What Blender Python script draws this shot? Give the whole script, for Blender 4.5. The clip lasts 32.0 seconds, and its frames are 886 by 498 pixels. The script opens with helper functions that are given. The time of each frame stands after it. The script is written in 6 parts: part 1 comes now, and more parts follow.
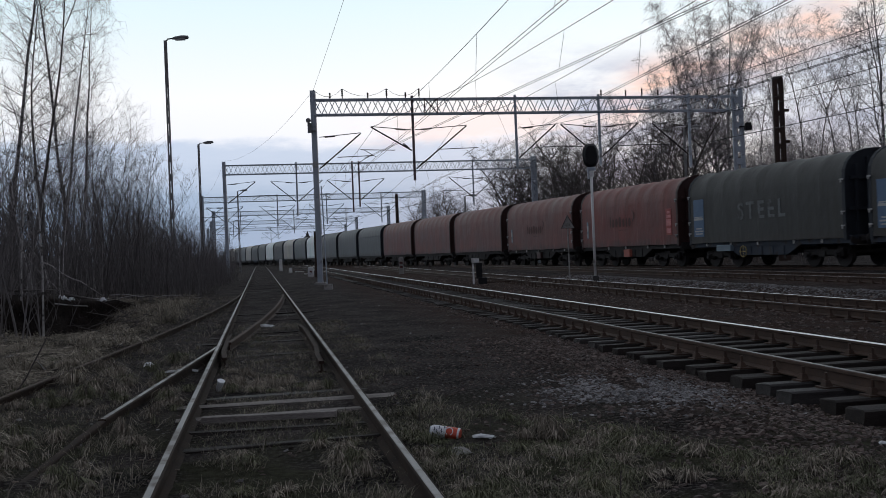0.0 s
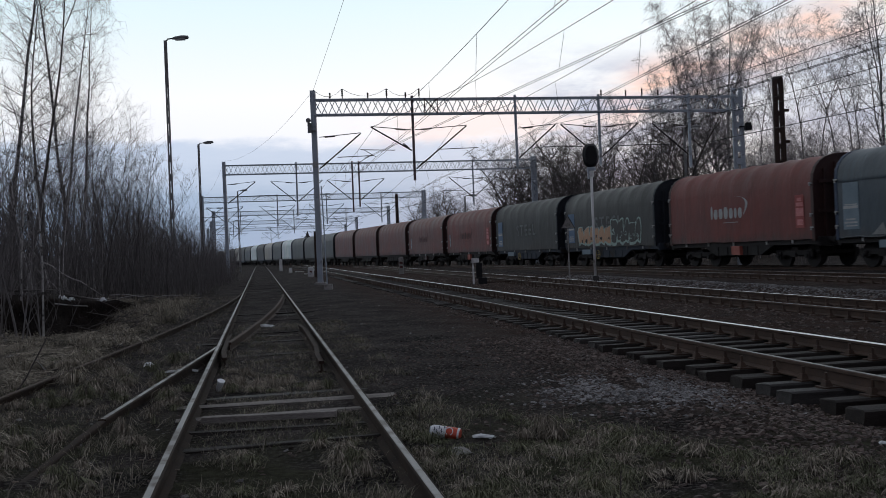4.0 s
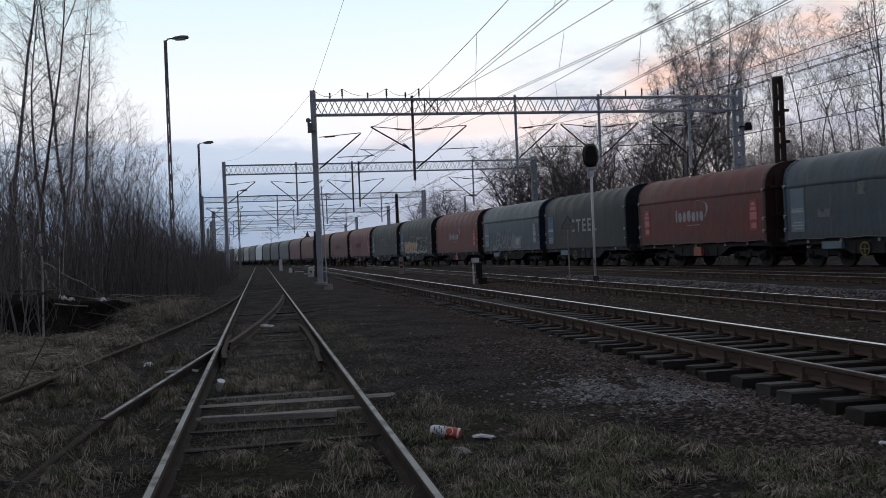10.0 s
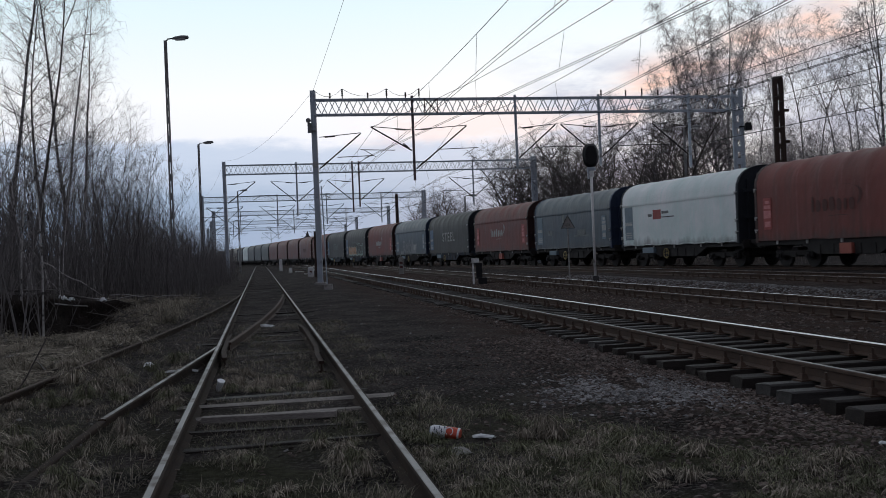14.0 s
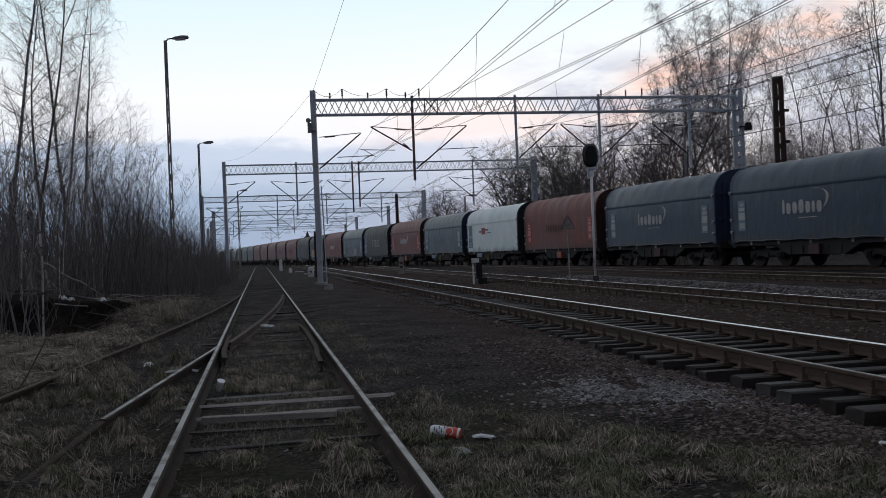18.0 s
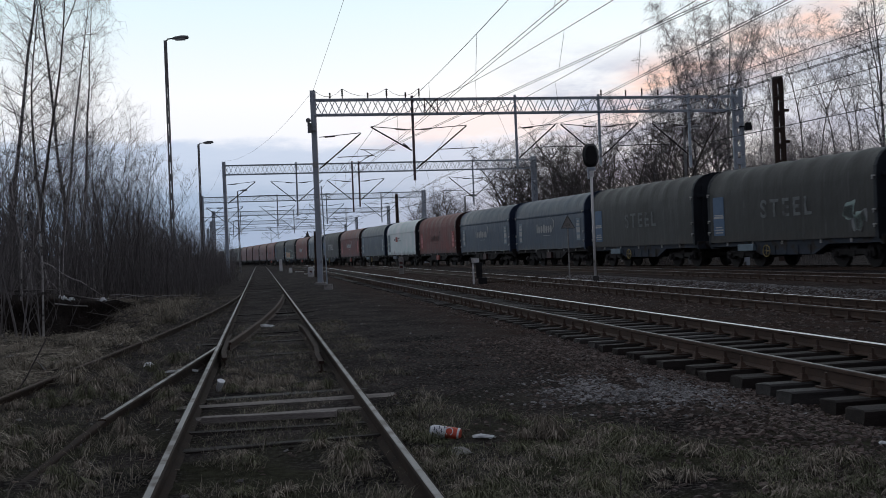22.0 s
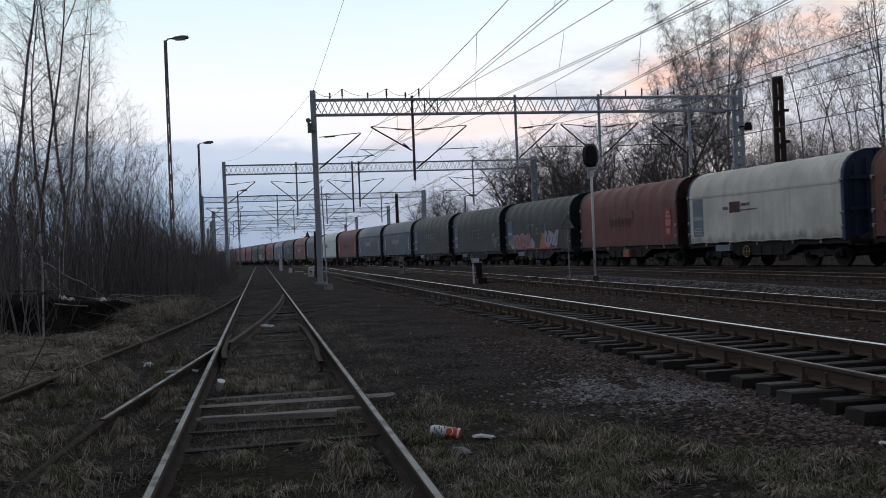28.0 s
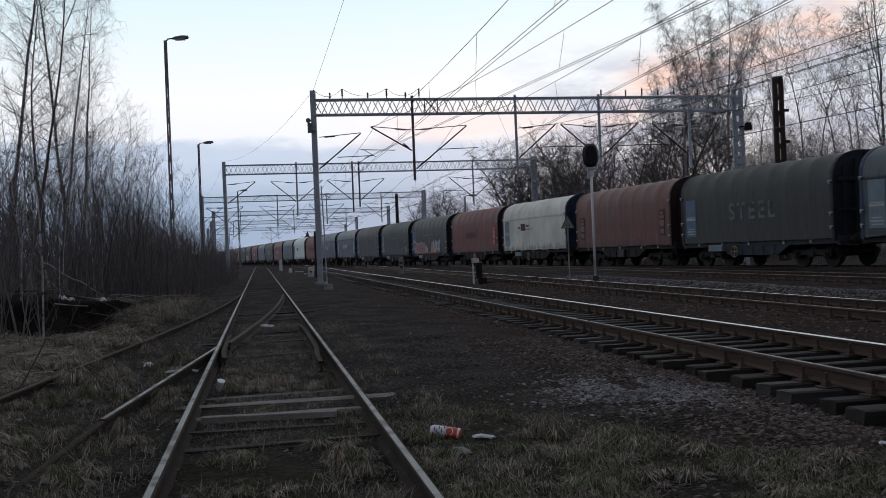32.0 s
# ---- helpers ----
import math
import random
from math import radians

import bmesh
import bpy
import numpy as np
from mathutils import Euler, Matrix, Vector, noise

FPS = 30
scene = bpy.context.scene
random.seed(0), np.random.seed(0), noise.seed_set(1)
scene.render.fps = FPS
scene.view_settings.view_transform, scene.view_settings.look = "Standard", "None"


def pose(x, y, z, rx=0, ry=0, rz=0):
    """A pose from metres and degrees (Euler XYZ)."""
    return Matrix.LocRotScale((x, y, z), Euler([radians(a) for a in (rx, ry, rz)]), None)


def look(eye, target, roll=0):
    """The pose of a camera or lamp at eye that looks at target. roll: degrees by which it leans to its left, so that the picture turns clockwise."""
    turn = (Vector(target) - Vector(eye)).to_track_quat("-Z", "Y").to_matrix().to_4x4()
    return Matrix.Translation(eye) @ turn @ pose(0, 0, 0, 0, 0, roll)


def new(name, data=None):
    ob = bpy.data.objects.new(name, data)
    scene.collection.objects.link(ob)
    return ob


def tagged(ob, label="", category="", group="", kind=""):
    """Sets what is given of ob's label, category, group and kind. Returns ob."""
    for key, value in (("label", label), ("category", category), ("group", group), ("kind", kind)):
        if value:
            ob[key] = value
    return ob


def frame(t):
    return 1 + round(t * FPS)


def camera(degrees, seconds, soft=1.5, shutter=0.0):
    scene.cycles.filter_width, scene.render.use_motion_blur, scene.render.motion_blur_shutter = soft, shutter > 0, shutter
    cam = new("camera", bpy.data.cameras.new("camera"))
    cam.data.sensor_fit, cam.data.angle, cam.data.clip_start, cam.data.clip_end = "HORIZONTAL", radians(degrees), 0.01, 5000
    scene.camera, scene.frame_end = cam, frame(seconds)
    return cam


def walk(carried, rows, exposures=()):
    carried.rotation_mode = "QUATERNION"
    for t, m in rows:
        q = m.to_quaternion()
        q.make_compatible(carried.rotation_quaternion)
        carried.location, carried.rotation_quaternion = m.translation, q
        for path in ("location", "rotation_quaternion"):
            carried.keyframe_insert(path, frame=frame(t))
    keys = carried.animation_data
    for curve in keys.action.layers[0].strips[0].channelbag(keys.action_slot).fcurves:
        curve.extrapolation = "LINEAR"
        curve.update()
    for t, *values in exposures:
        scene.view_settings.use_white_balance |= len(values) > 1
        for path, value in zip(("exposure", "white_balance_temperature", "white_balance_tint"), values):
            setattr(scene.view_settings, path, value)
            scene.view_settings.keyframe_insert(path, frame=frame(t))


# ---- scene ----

# ---------------------------------------------------------------- camera
LENGTH = 32.0
cam = camera(45.97, LENGTH, soft=0.88, shutter=0.4)
EYE = (0.0, 0.0, 1.24)
AIM = (0.0, 100.0, 1.24 + 100.0 * math.tan(0.00327))
walk(cam, [(0.0, look(EYE, AIM, -2.323)), (LENGTH, look(EYE, AIM, -2.323))])

# ---------------------------------------------------------------- world and light
scene.view_settings.exposure = 0.0
SUN_AZ, SUN_EL = radians(14), radians(3.0)


def build_world():
    w = bpy.data.worlds.new("dusk_sky")
    scene.world = w
    w.use_nodes = True
    nt = w.node_tree
    nt.nodes.clear()
    N = nt.nodes.new
    L = nt.links.new

    def math_node(op, a, b=None, c=None, clamp=False):
        n = N("ShaderNodeMath")
        n.operation, n.use_clamp = op, clamp
        for i, v in enumerate((a, b, c)):
            if v is None:
                continue
            if isinstance(v, (int, float)):
                n.inputs[i].default_value = v
            else:
                L(v, n.inputs[i])
        return n.outputs[0]

    def span(v, lo, hi, smooth=True):
        n = N("ShaderNodeMapRange")
        n.interpolation_type = "SMOOTHSTEP" if smooth else "LINEAR"
        L(v, n.inputs[0])
        n.inputs[1].default_value, n.inputs[2].default_value = lo, hi
        return n.outputs[0]

    def mix(fac, a, b):
        n = N("ShaderNodeMix")
        n.data_type = "RGBA"
        for sock, v in ((n.inputs[0], fac), (n.inputs[6], a), (n.inputs[7], b)):
            if isinstance(v, tuple):
                sock.default_value = (*v, 1)
            elif isinstance(v, (int, float)):
                sock.default_value = v
            else:
                L(v, sock)
        return n.outputs[2]

    def cloud(scale, zstretch, detail, seed):
        m = N("ShaderNodeMapping")
        L(co.outputs["Generated"], m.inputs[0])
        m.inputs[1].default_value = (seed, seed * 0.7, seed * 1.3)
        m.inputs[3].default_value = (scale, scale, scale * zstretch)
        n = N("ShaderNodeTexNoise")
        n.inputs["Scale"].default_value = 1.0
        n.inputs["Detail"].default_value = detail
        n.inputs["Roughness"].default_value = 0.6
        L(m.outputs[0], n.inputs["Vector"])
        return n.outputs[0]

    co = N("ShaderNodeTexCoord")
    sep = N("ShaderNodeSeparateXYZ")
    L(co.outputs["Generated"], sep.inputs[0])
    X, Y, Z = sep.outputs
    ramp = N("ShaderNodeValToRGB")
    L(Z, ramp.inputs[0])
    cr = ramp.color_ramp
    stops = ((0.0, (0.30, 0.44, 0.64)), (0.06, (0.41, 0.565, 0.745)), (0.105, (0.86, 0.89, 0.98)), (0.15, (0.93, 0.95, 0.99)), (0.23, (0.76, 0.91, 0.99)),
             (0.42, (0.54, 0.60, 0.66)), (1.0, (0.34, 0.37, 0.405)))
    while len(cr.elements) < len(stops):
        cr.elements.new(0.5)
    for e, (p, c) in zip(cr.elements, stops):
        e.position, e.color = p, (*c, 1)
    sky = ramp.outputs[0]
    # bank of blue-grey evening cloud low over the yard, with a soft ragged top
    n1 = cloud(7.0, 3.0, 6, 3.1)
    edge = math_node("MULTIPLY_ADD", n1, 0.055, Z)
    bank = math_node("SUBTRACT", 1.0, span(edge, 0.128, 0.142))
    n1b = cloud(14.0, 4.0, 5, 1.7)
    tone = mix(span(math_node("MULTIPLY_ADD", n1b, 0.05, Z), 0.055, 0.135), (0.29, 0.42, 0.61), (0.55, 0.645, 0.815))
    sky = mix(math_node("MULTIPLY", bank, math_node("SUBTRACT", 1.0, span(X, 0.02, 0.14))), sky, tone)
    # lilac and pale patches under the sunset side
    n4 = cloud(13.0, 3.0, 6, 6.3)
    lilac = mix(span(n4, 0.36, 0.66), (0.37, 0.47, 0.66), (0.76, 0.85, 0.95))
    sky = mix(math_node("MULTIPLY", span(X, 0.03, 0.16), math_node("SUBTRACT", 1.0, span(edge, 0.165, 0.235))), sky, lilac)
    # rosy undersides towards the sunset
    n2 = cloud(9.0, 3.4, 6, 8.4)
    side = math_node("MULTIPLY", span(X, 0.135, 0.20), math_node("SUBTRACT", 1.0, span(X, 0.33, 0.44)))
    rise = math_node("ADD", math_node("MULTIPLY_ADD", X, -0.30, Z), 0.066)
    high = math_node("MULTIPLY", span(rise, 0.115, 0.138), math_node("SUBTRACT", 1.0, span(rise, 0.155, 0.19)))
    pink = math_node("MULTIPLY", math_node("MULTIPLY", side, high), span(n2, 0.30, 0.56))
    sky = mix(math_node("MULTIPLY", pink, 0.85), sky, (0.97, 0.62, 0.50))
    low = math_node("MULTIPLY", math_node("MULTIPLY", span(X, -0.12, -0.02), math_node("SUBTRACT", 1.0, span(X, 0.12, 0.20))),
                    math_node("MULTIPLY", span(Z, 0.094, 0.112), math_node("SUBTRACT", 1.0, span(Z, 0.128, 0.150))))
    sky = mix(math_node("MULTIPLY", math_node("MULTIPLY", low, span(n4, 0.36, 0.56)), 0.42), sky, (0.92, 0.68, 0.64))
    # blue-violet clouds higher up beyond the sunset
    n3 = cloud(6.0, 2.6, 6, 5.5)
    far_side = math_node("MULTIPLY", span(X, 0.22, 0.36), span(n3, 0.38, 0.58))
    sky = mix(math_node("MULTIPLY", far_side, 0.6), sky, (0.47, 0.55, 0.69))
    # the east, away from the sunset, lies in the dusk
    back = span(Y, 0.85, -0.45)
    dusk = mix(span(X, 0.15, -0.65), (0.163, 0.171, 0.213), (0.262, 0.275, 0.345))
    sky = mix(back, sky, dusk)
    nish = N("ShaderNodeTexSky")
    nish.sky_type = "NISHITA"
    nish.sun_disc = False
    nish.sun_elevation = SUN_EL
    nish.sun_rotation = SUN_AZ
    bg1, bg2, add, out = N("ShaderNodeBackground"), N("ShaderNodeBackground"), N("ShaderNodeAddShader"), N("ShaderNodeOutputWorld")
    L(sky, bg1.inputs[0])
    bg1.inputs[1].default_value = 1.03
    L(nish.outputs[0], bg2.inputs[0])
    bg2.inputs[1].default_value = 0.008
    L(bg1.outputs[0], add.inputs[0])
    L(bg2.outputs[0], add.inputs[1])
    L(add.outputs[0], out.inputs[0])


build_world()
sun_data = bpy.data.lights.new("sun", "SUN")
sun_data.energy, sun_data.angle, sun_data.color = 0.15, radians(12), (1.0, 0.72, 0.52)
sun = new("sun", sun_data)
sun.matrix_basis = look((60, 240, 30), (0, 0, 16))

# ---------------------------------------------------------------- materials
MATS = {}


def surf(name, c1, c2, scale=3.0, fine=30.0, rough=0.8, metal=0.0, bump=0.25, c3=None, spot=0.62, spotscale=1.2, depth=0.01, stretch=(1, 1, 1), island=0.0, spec=0.5):
    """Two colours mixed by a coarse and a fine noise, a third in patches; fine relief."""
    if name in MATS:
        return MATS[name]
    m = bpy.data.materials.new(name)
    m.use_nodes = True
    nt = m.node_tree
    N, L = nt.nodes.new, nt.links.new
    bsdf = nt.nodes["Principled BSDF"]
    co, info, vec, mp = N("ShaderNodeTexCoord"), N("ShaderNodeObjectInfo"), N("ShaderNodeVectorMath"), N("ShaderNodeMapping")
    sc = N("ShaderNodeMath")
    sc.operation = "MULTIPLY"
    L(info.outputs["Random"], sc.inputs[0])
    sc.inputs[1].default_value = 37.0
    vec.operation = "ADD"
    L(co.outputs["Object"], vec.inputs[0])
    L(sc.outputs[0], vec.inputs[1])
    mp.inputs[3].default_value = stretch
    L(vec.outputs[0], mp.inputs[0])

    def noise_at(s, det):
        n = N("ShaderNodeTexNoise")
        n.inputs["Scale"].default_value, n.inputs["Detail"].default_value = s, det
        L(mp.outputs[0], n.inputs["Vector"])
        return n

    def mixer(fac, a, b):
        n = N("ShaderNodeMix")
        n.data_type = "RGBA"
        L(fac, n.inputs[0])
        for sock, v in ((n.inputs[6], a), (n.inputs[7], b)):
            if isinstance(v, tuple):
                sock.default_value = (*v, 1)
            else:
                L(v, sock)
        return n.outputs[2]

    big, small = noise_at(scale, 4), noise_at(fine, 3)
    addn = N("ShaderNodeMath")
    addn.operation = "MULTIPLY_ADD"
    L(small.outputs[0], addn.inputs[0])
    addn.inputs[1].default_value = 0.6
    half = N("ShaderNodeMath")
    half.operation = "MULTIPLY"
    L(big.outputs[0], half.inputs[0])
    half.inputs[1].default_value = 0.7
    L(half.outputs[0], addn.inputs[2])
    rng = N("ShaderNodeMapRange")
    L(addn.outputs[0], rng.inputs[0])
    rng.inputs[1].default_value, rng.inputs[2].default_value = 0.42, 0.88
    col = mixer(rng.outputs[0], c1, c2)
    if c3:
        sp = noise_at(spotscale, 5)
        r2 = N("ShaderNodeMapRange")
        L(sp.outputs[0], r2.inputs[0])
        r2.inputs[1].default_value, r2.inputs[2].default_value = spot - 0.04, spot + 0.06
        col = mixer(r2.outputs[0], col, c3)
    if island:
        geo, hs, mr = N("ShaderNodeNewGeometry"), N("ShaderNodeHueSaturation"), N("ShaderNodeMapRange")
        L(geo.outputs["Random Per Island"], mr.inputs[0])
        mr.inputs[3].default_value, mr.inputs[4].default_value = 1 - island, 1 + island
        L(mr.outputs[0], hs.inputs["Value"])
        L(col, hs.inputs["Color"])
        col = hs.outputs[0]
    L(col, bsdf.inputs["Base Color"])
    rr = N("ShaderNodeMapRange")
    L(small.outputs[0], rr.inputs[0])
    rr.inputs[3].default_value, rr.inputs[4].default_value = max(rough - 0.12, 0.05), min(rough + 0.12, 1)
    L(rr.outputs[0], bsdf.inputs["Roughness"])
    bsdf.inputs["Metallic"].default_value = metal
    bsdf.inputs["Specular IOR Level"].default_value = spec
    if bump:
        b = N("ShaderNodeBump")
        b.inputs["Strength"].default_value, b.inputs["Distance"].default_value = bump, depth
        L(addn.outputs[0], b.inputs["Height"])
        L(b.outputs[0], bsdf.inputs["Normal"])
    MATS[name] = m
    return m


RAIL_TOP = surf("polished_rail", (0.78, 0.77, 0.76), (0.90, 0.89, 0.88), 2, 40, 0.5, 1.0, 0.0, stretch=(1, 1, 1))
RAIL_DULL = surf("dull_rail_head", (0.15, 0.145, 0.14), (0.28, 0.27, 0.265), 2, 40, 0.5, 0.4, 0.1, (0.06, 0.042, 0.034), 0.55, 3.0)
RAIL_RUST = surf("rusty_rail", (0.035, 0.022, 0.016), (0.085, 0.05, 0.034), 3, 45, 0.85, 0.1, 0.3)
RAIL_OLD = surf("blackened_old_rail", (0.014, 0.010, 0.008), (0.050, 0.031, 0.022), 3, 45, 0.9, 0.05, 0.4, spec=0.2)
SLEEPER = surf("weathered_sleeper", (0.010, 0.008, 0.007), (0.040, 0.032, 0.028), 2.5, 30, 0.78, 0, 0.9, stretch=(1, 6, 6), spec=0.28)
SLEEPER_PALE = surf("pale_old_sleeper", (0.11, 0.10, 0.092), (0.34, 0.31, 0.285), 2.5, 30, 0.9, 0, 0.8, stretch=(1, 6, 6), spec=0.15)
SLEEPER_GREY = surf("greyed_sleeper", (0.020, 0.018, 0.017), (0.072, 0.066, 0.063), 2.5, 30, 0.7, 0, 0.9, stretch=(1, 6, 6), spec=0.35)
STEEL_GREY = surf("grey_painted_steel", (0.33, 0.38, 0.44), (0.46, 0.50, 0.55), 1.2, 20, 0.6, 0.1, 0.1, (0.20, 0.17, 0.15), 0.66, 2)
STEEL_DARK = surf("dark_steel", (0.02, 0.02, 0.022), (0.05, 0.048, 0.047), 2, 30, 0.65, 0.2, 0.15)
INSULATOR = surf("brown_insulator", (0.02, 0.012, 0.01), (0.05, 0.03, 0.022), 5, 40, 0.3, 0, 0.0)
WIRE = surf("dark_wire", (0.03, 0.03, 0.032), (0.06, 0.058, 0.055), 3, 30, 0.6, 0.3, 0.0)
CONCRETE = surf("grey_concrete", (0.22, 0.21, 0.20), (0.36, 0.35, 0.33), 3, 35, 0.9, 0, 0.3, (0.12, 0.11, 0.10), 0.6, 4)
CONCRETE_DARK = surf("dark_concrete_pole", (0.17, 0.17, 0.175), (0.28, 0.275, 0.27), 2, 25, 0.9, 0, 0.3)
BROWN_POST = surf("brown_rusted_mast", (0.03, 0.018, 0.014), (0.06, 0.035, 0.026), 3, 30, 0.85, 0.1, 0.2)
MAROON = surf("maroon_painted_steel", (0.085, 0.06, 0.066), (0.15, 0.105, 0.112), 1.5, 20, 0.6, 0.1, 0.1)
WHITE_PAINT = surf("white_paint", (0.55, 0.55, 0.54), (0.78, 0.78, 0.77), 3, 30, 0.6, 0, 0.1, (0.3, 0.28, 0.26), 0.63, 5)
BLACK_PAINT = surf("black_paint", (0.010, 0.010, 0.011), (0.02, 0.02, 0.022), 3, 30, 0.6, 0, 0.1, spec=0.2)
BIRCH = surf("birch_bark", (0.27, 0.25, 0.24), (0.47, 0.445, 0.425), 2.5, 18, 0.85, 0, 0.3, (0.05, 0.045, 0.04), 0.57, 3.0, stretch=(1, 1, 3))
BARK = surf("dark_bark", (0.06, 0.052, 0.048), (0.135, 0.118, 0.108), 3, 25, 0.9, 0, 0.4)
TWIG = surf("twig_bark", (0.15, 0.135, 0.140), (0.28, 0.255, 0.262), 3, 20, 0.85, 0, 0.0)
TWIG_DARK = surf("dark_twig_bark", (0.058, 0.050, 0.050), (0.14, 0.12, 0.118), 3, 20, 0.9, 0, 0.0)
BUSH = surf("bush_stems", (0.082, 0.074, 0.073), (0.205, 0.185, 0.180), 3, 20, 0.9, 0, 0.0, island=0.4)
PALE_STONE = surf("pale_gravel", (0.075, 0.072, 0.073), (0.27, 0.258, 0.256), 2, 30, 0.9, 0, 0.3, island=0.5)
STONE = surf("ballast_stone", (0.042, 0.030, 0.026), (0.135, 0.100, 0.086), 2, 30, 0.9, 0, 0.3, island=0.55)
STRAW = surf("matted_straw", (0.14, 0.122, 0.096), (0.43, 0.382, 0.305), 1.0, 10, 0.9, 0, 0.0, island=0.75, spec=0.1)
GRASS_DRY = surf("dry_grass", (0.125, 0.109, 0.088), (0.40, 0.35, 0.285), 1.0, 10, 0.9, 0, 0.0, island=0.6, spec=0.1)
GRASS_GREEN = surf("dull_green_grass", (0.076, 0.082, 0.050), (0.225, 0.220, 0.145), 1.0, 10, 0.9, 0, 0.0, island=0.55, spec=0.1)

# ---------------------------------------------------------------- mesh helpers


class Mesh:
    """Gathers vertices and faces; faces may name a material slot."""

    def __init__(self):
        self.v, self.f, self.m = [], [], []

    def poly(self, pts, faces, slot=0):
        o = len(self.v)
        self.v.extend(tuple(p) for p in pts)
        self.f.extend([tuple(i + o for i in fc) for fc in faces])
        self.m.extend([slot] * len(faces))

    def box(self, c, s, rz=0.0, slot=0, top=1.0, tilt=None):
        """A box with slightly chamfered upper edge; top < 1 tapers it."""
        x, y, z = (a / 2 for a in s)
        ch = min(x, y, z) * 0.16
        pts = [(-x, -y, -z), (x, -y, -z), (x, y, -z), (-x, y, -z)]
        pts += [(a * top, b * top, z - ch) for a, b in ((-x, -y), (x, -y), (x, y), (-x, y))]
        pts += [(a * top, b * top, z) for a, b in ((-x + ch, -y + ch), (x - ch, -y + ch), (x - ch, y - ch), (-x + ch, y - ch))]
        m = pose(*c, 0, 0, rz) if tilt is None else Matrix.Translation(c) @ tilt
        faces = [(3, 2, 1, 0)]
        for a in (0, 4):
            faces += [(a + i, a + (i + 1) % 4, a + 4 + (i + 1) % 4, a + 4 + i) for i in range(4)]
        faces.append((8, 9, 10, 11))
        self.poly([m @ Vector(p) for p in pts], faces, slot)
        return self

    def tube(self, pts, radii, n=6, slot=0, caps=True):
        pts = [Vector(p) for p in pts]
        if isinstance(radii, (int, float)):
            radii = [radii] * len(pts)
        vs, fs = [], []
        for i, p in enumerate(pts):
            d = (pts[min(i + 1, len(pts) - 1)] - pts[max(i - 1, 0)])
            if d.length < 1e-9:
                d = Vector((0, 0, 1))
            d.normalize()
            a = d.cross(Vector((0, 0, 1)) if abs(d.z) < 0.9 else Vector((1, 0, 0))).normalized()
            b = d.cross(a)
            for k in range(n):
                t = 2 * math.pi * k / n
                vs.append(p + (a * math.cos(t) + b * math.sin(t)) * radii[i])
        for i in range(len(pts) - 1):
            for k in range(n):
                k2 = (k + 1) % n
                fs.append((i * n + k, i * n + k2, i * n + n + k2, i * n + n + k))
        if caps:
            fs.append(tuple(range(n))[::-1])
            fs.append(tuple((len(pts) - 1) * n + k for k in range(n)))
        self.poly(vs, fs, slot)
        return self

    def beam(self, a, b, w, h=None, slot=0):
        """A square bar from a to b."""
        a, b = Vector(a), Vector(b)
        h = h or w
        d = b - a
        tilt = d.to_track_quat("Y", "Z").to_matrix().to_4x4()
        return self.box((a + b) / 2, (w, d.length, h), slot=slot, tilt=tilt)

    def sweep(self, profile, path, slot=0, closed=True):
        """A profile of (side, up) swept along level points; ends capped."""
        n = len(profile)
        vs, fs = [], []
        for i, p in enumerate(path):
            d = Vector(path[min(i + 1, len(path) - 1)]) - Vector(path[max(i - 1, 0)])
            r = Vector((d.y, -d.x, 0)).normalized()
            for s, u in profile:
                vs.append(Vector(p) + r * s + Vector((0, 0, u)))
        for i in range(len(path) - 1):
            for k in range(n if closed else n - 1):
                k2 = (k + 1) % n
                fs.append((i * n + k2, i * n + k, i * n + n + k, i * n + n + k2))
        if closed:
            fs.append(tuple(range(n)))
            fs.append(tuple((len(path) - 1) * n + k for k in range(n))[::-1])
        self.poly(vs, fs, slot)
        return self

    def data(self, name, mats, smooth=False):
        me = bpy.data.meshes.new(name)
        me.from_pydata(self.v, [], self.f)
        for m in (mats if isinstance(mats, (list, tuple)) else [mats]):
            me.materials.append(m)
        if any(self.m):
            me.polygons.foreach_set("material_index", self.m)
        if smooth:
            me.polygons.foreach_set("use_smooth", [True] * len(self.f))
        me.update()
        return me


def part(name, mb, material, parent=None, label="", smooth=False, at=None):
    """Links a mesh as one object, under a thing or a part."""
    me = mb if isinstance(mb, bpy.types.Mesh) else mb.data(name, material, smooth)
    ob = new(name, me)
    if parent is not None:
        ob.parent = parent
    if at is not None:
        ob.matrix_basis = at
    if label:
        ob["label"] = label
    return ob


def thing(name, label, category, group="", at=None, kind=""):
    ob = new(name)
    ob.empty_display_size = 0.2
    if at is not None:
        ob.matrix_basis = at
    return tagged(ob, label, category, group, kind)


# ---------------------------------------------------------------- the plan
RISE = 0.0017                      # the yard climbs a little away from the camera
SLOPE = -0.1755                    # the tracks run off to the far side
NEAR_X, A_X, B_X, C_X = 0.10, 5.93, 10.55, 17.40   # track centres at y = 0
T_HEAD = -0.28945                  # the train's track cuts across the yard
T_SIDE = 25.266
HV = Vector((math.sin(T_HEAD), math.cos(T_HEAD), 0))
RV = Vector((math.cos(T_HEAD), -math.sin(T_HEAD), 0))
T_Z = 0.12


def rail_z(y, up):
    return up + RISE * min(max(y, -20), 120)


def train_at(s):
    """Point on the centre of the train's track, s metres along it."""
    p = Vector((T_SIDE, 0, 0)) + HV * s + RV * 1.45
    return Vector((p.x, p.y, T_Z))


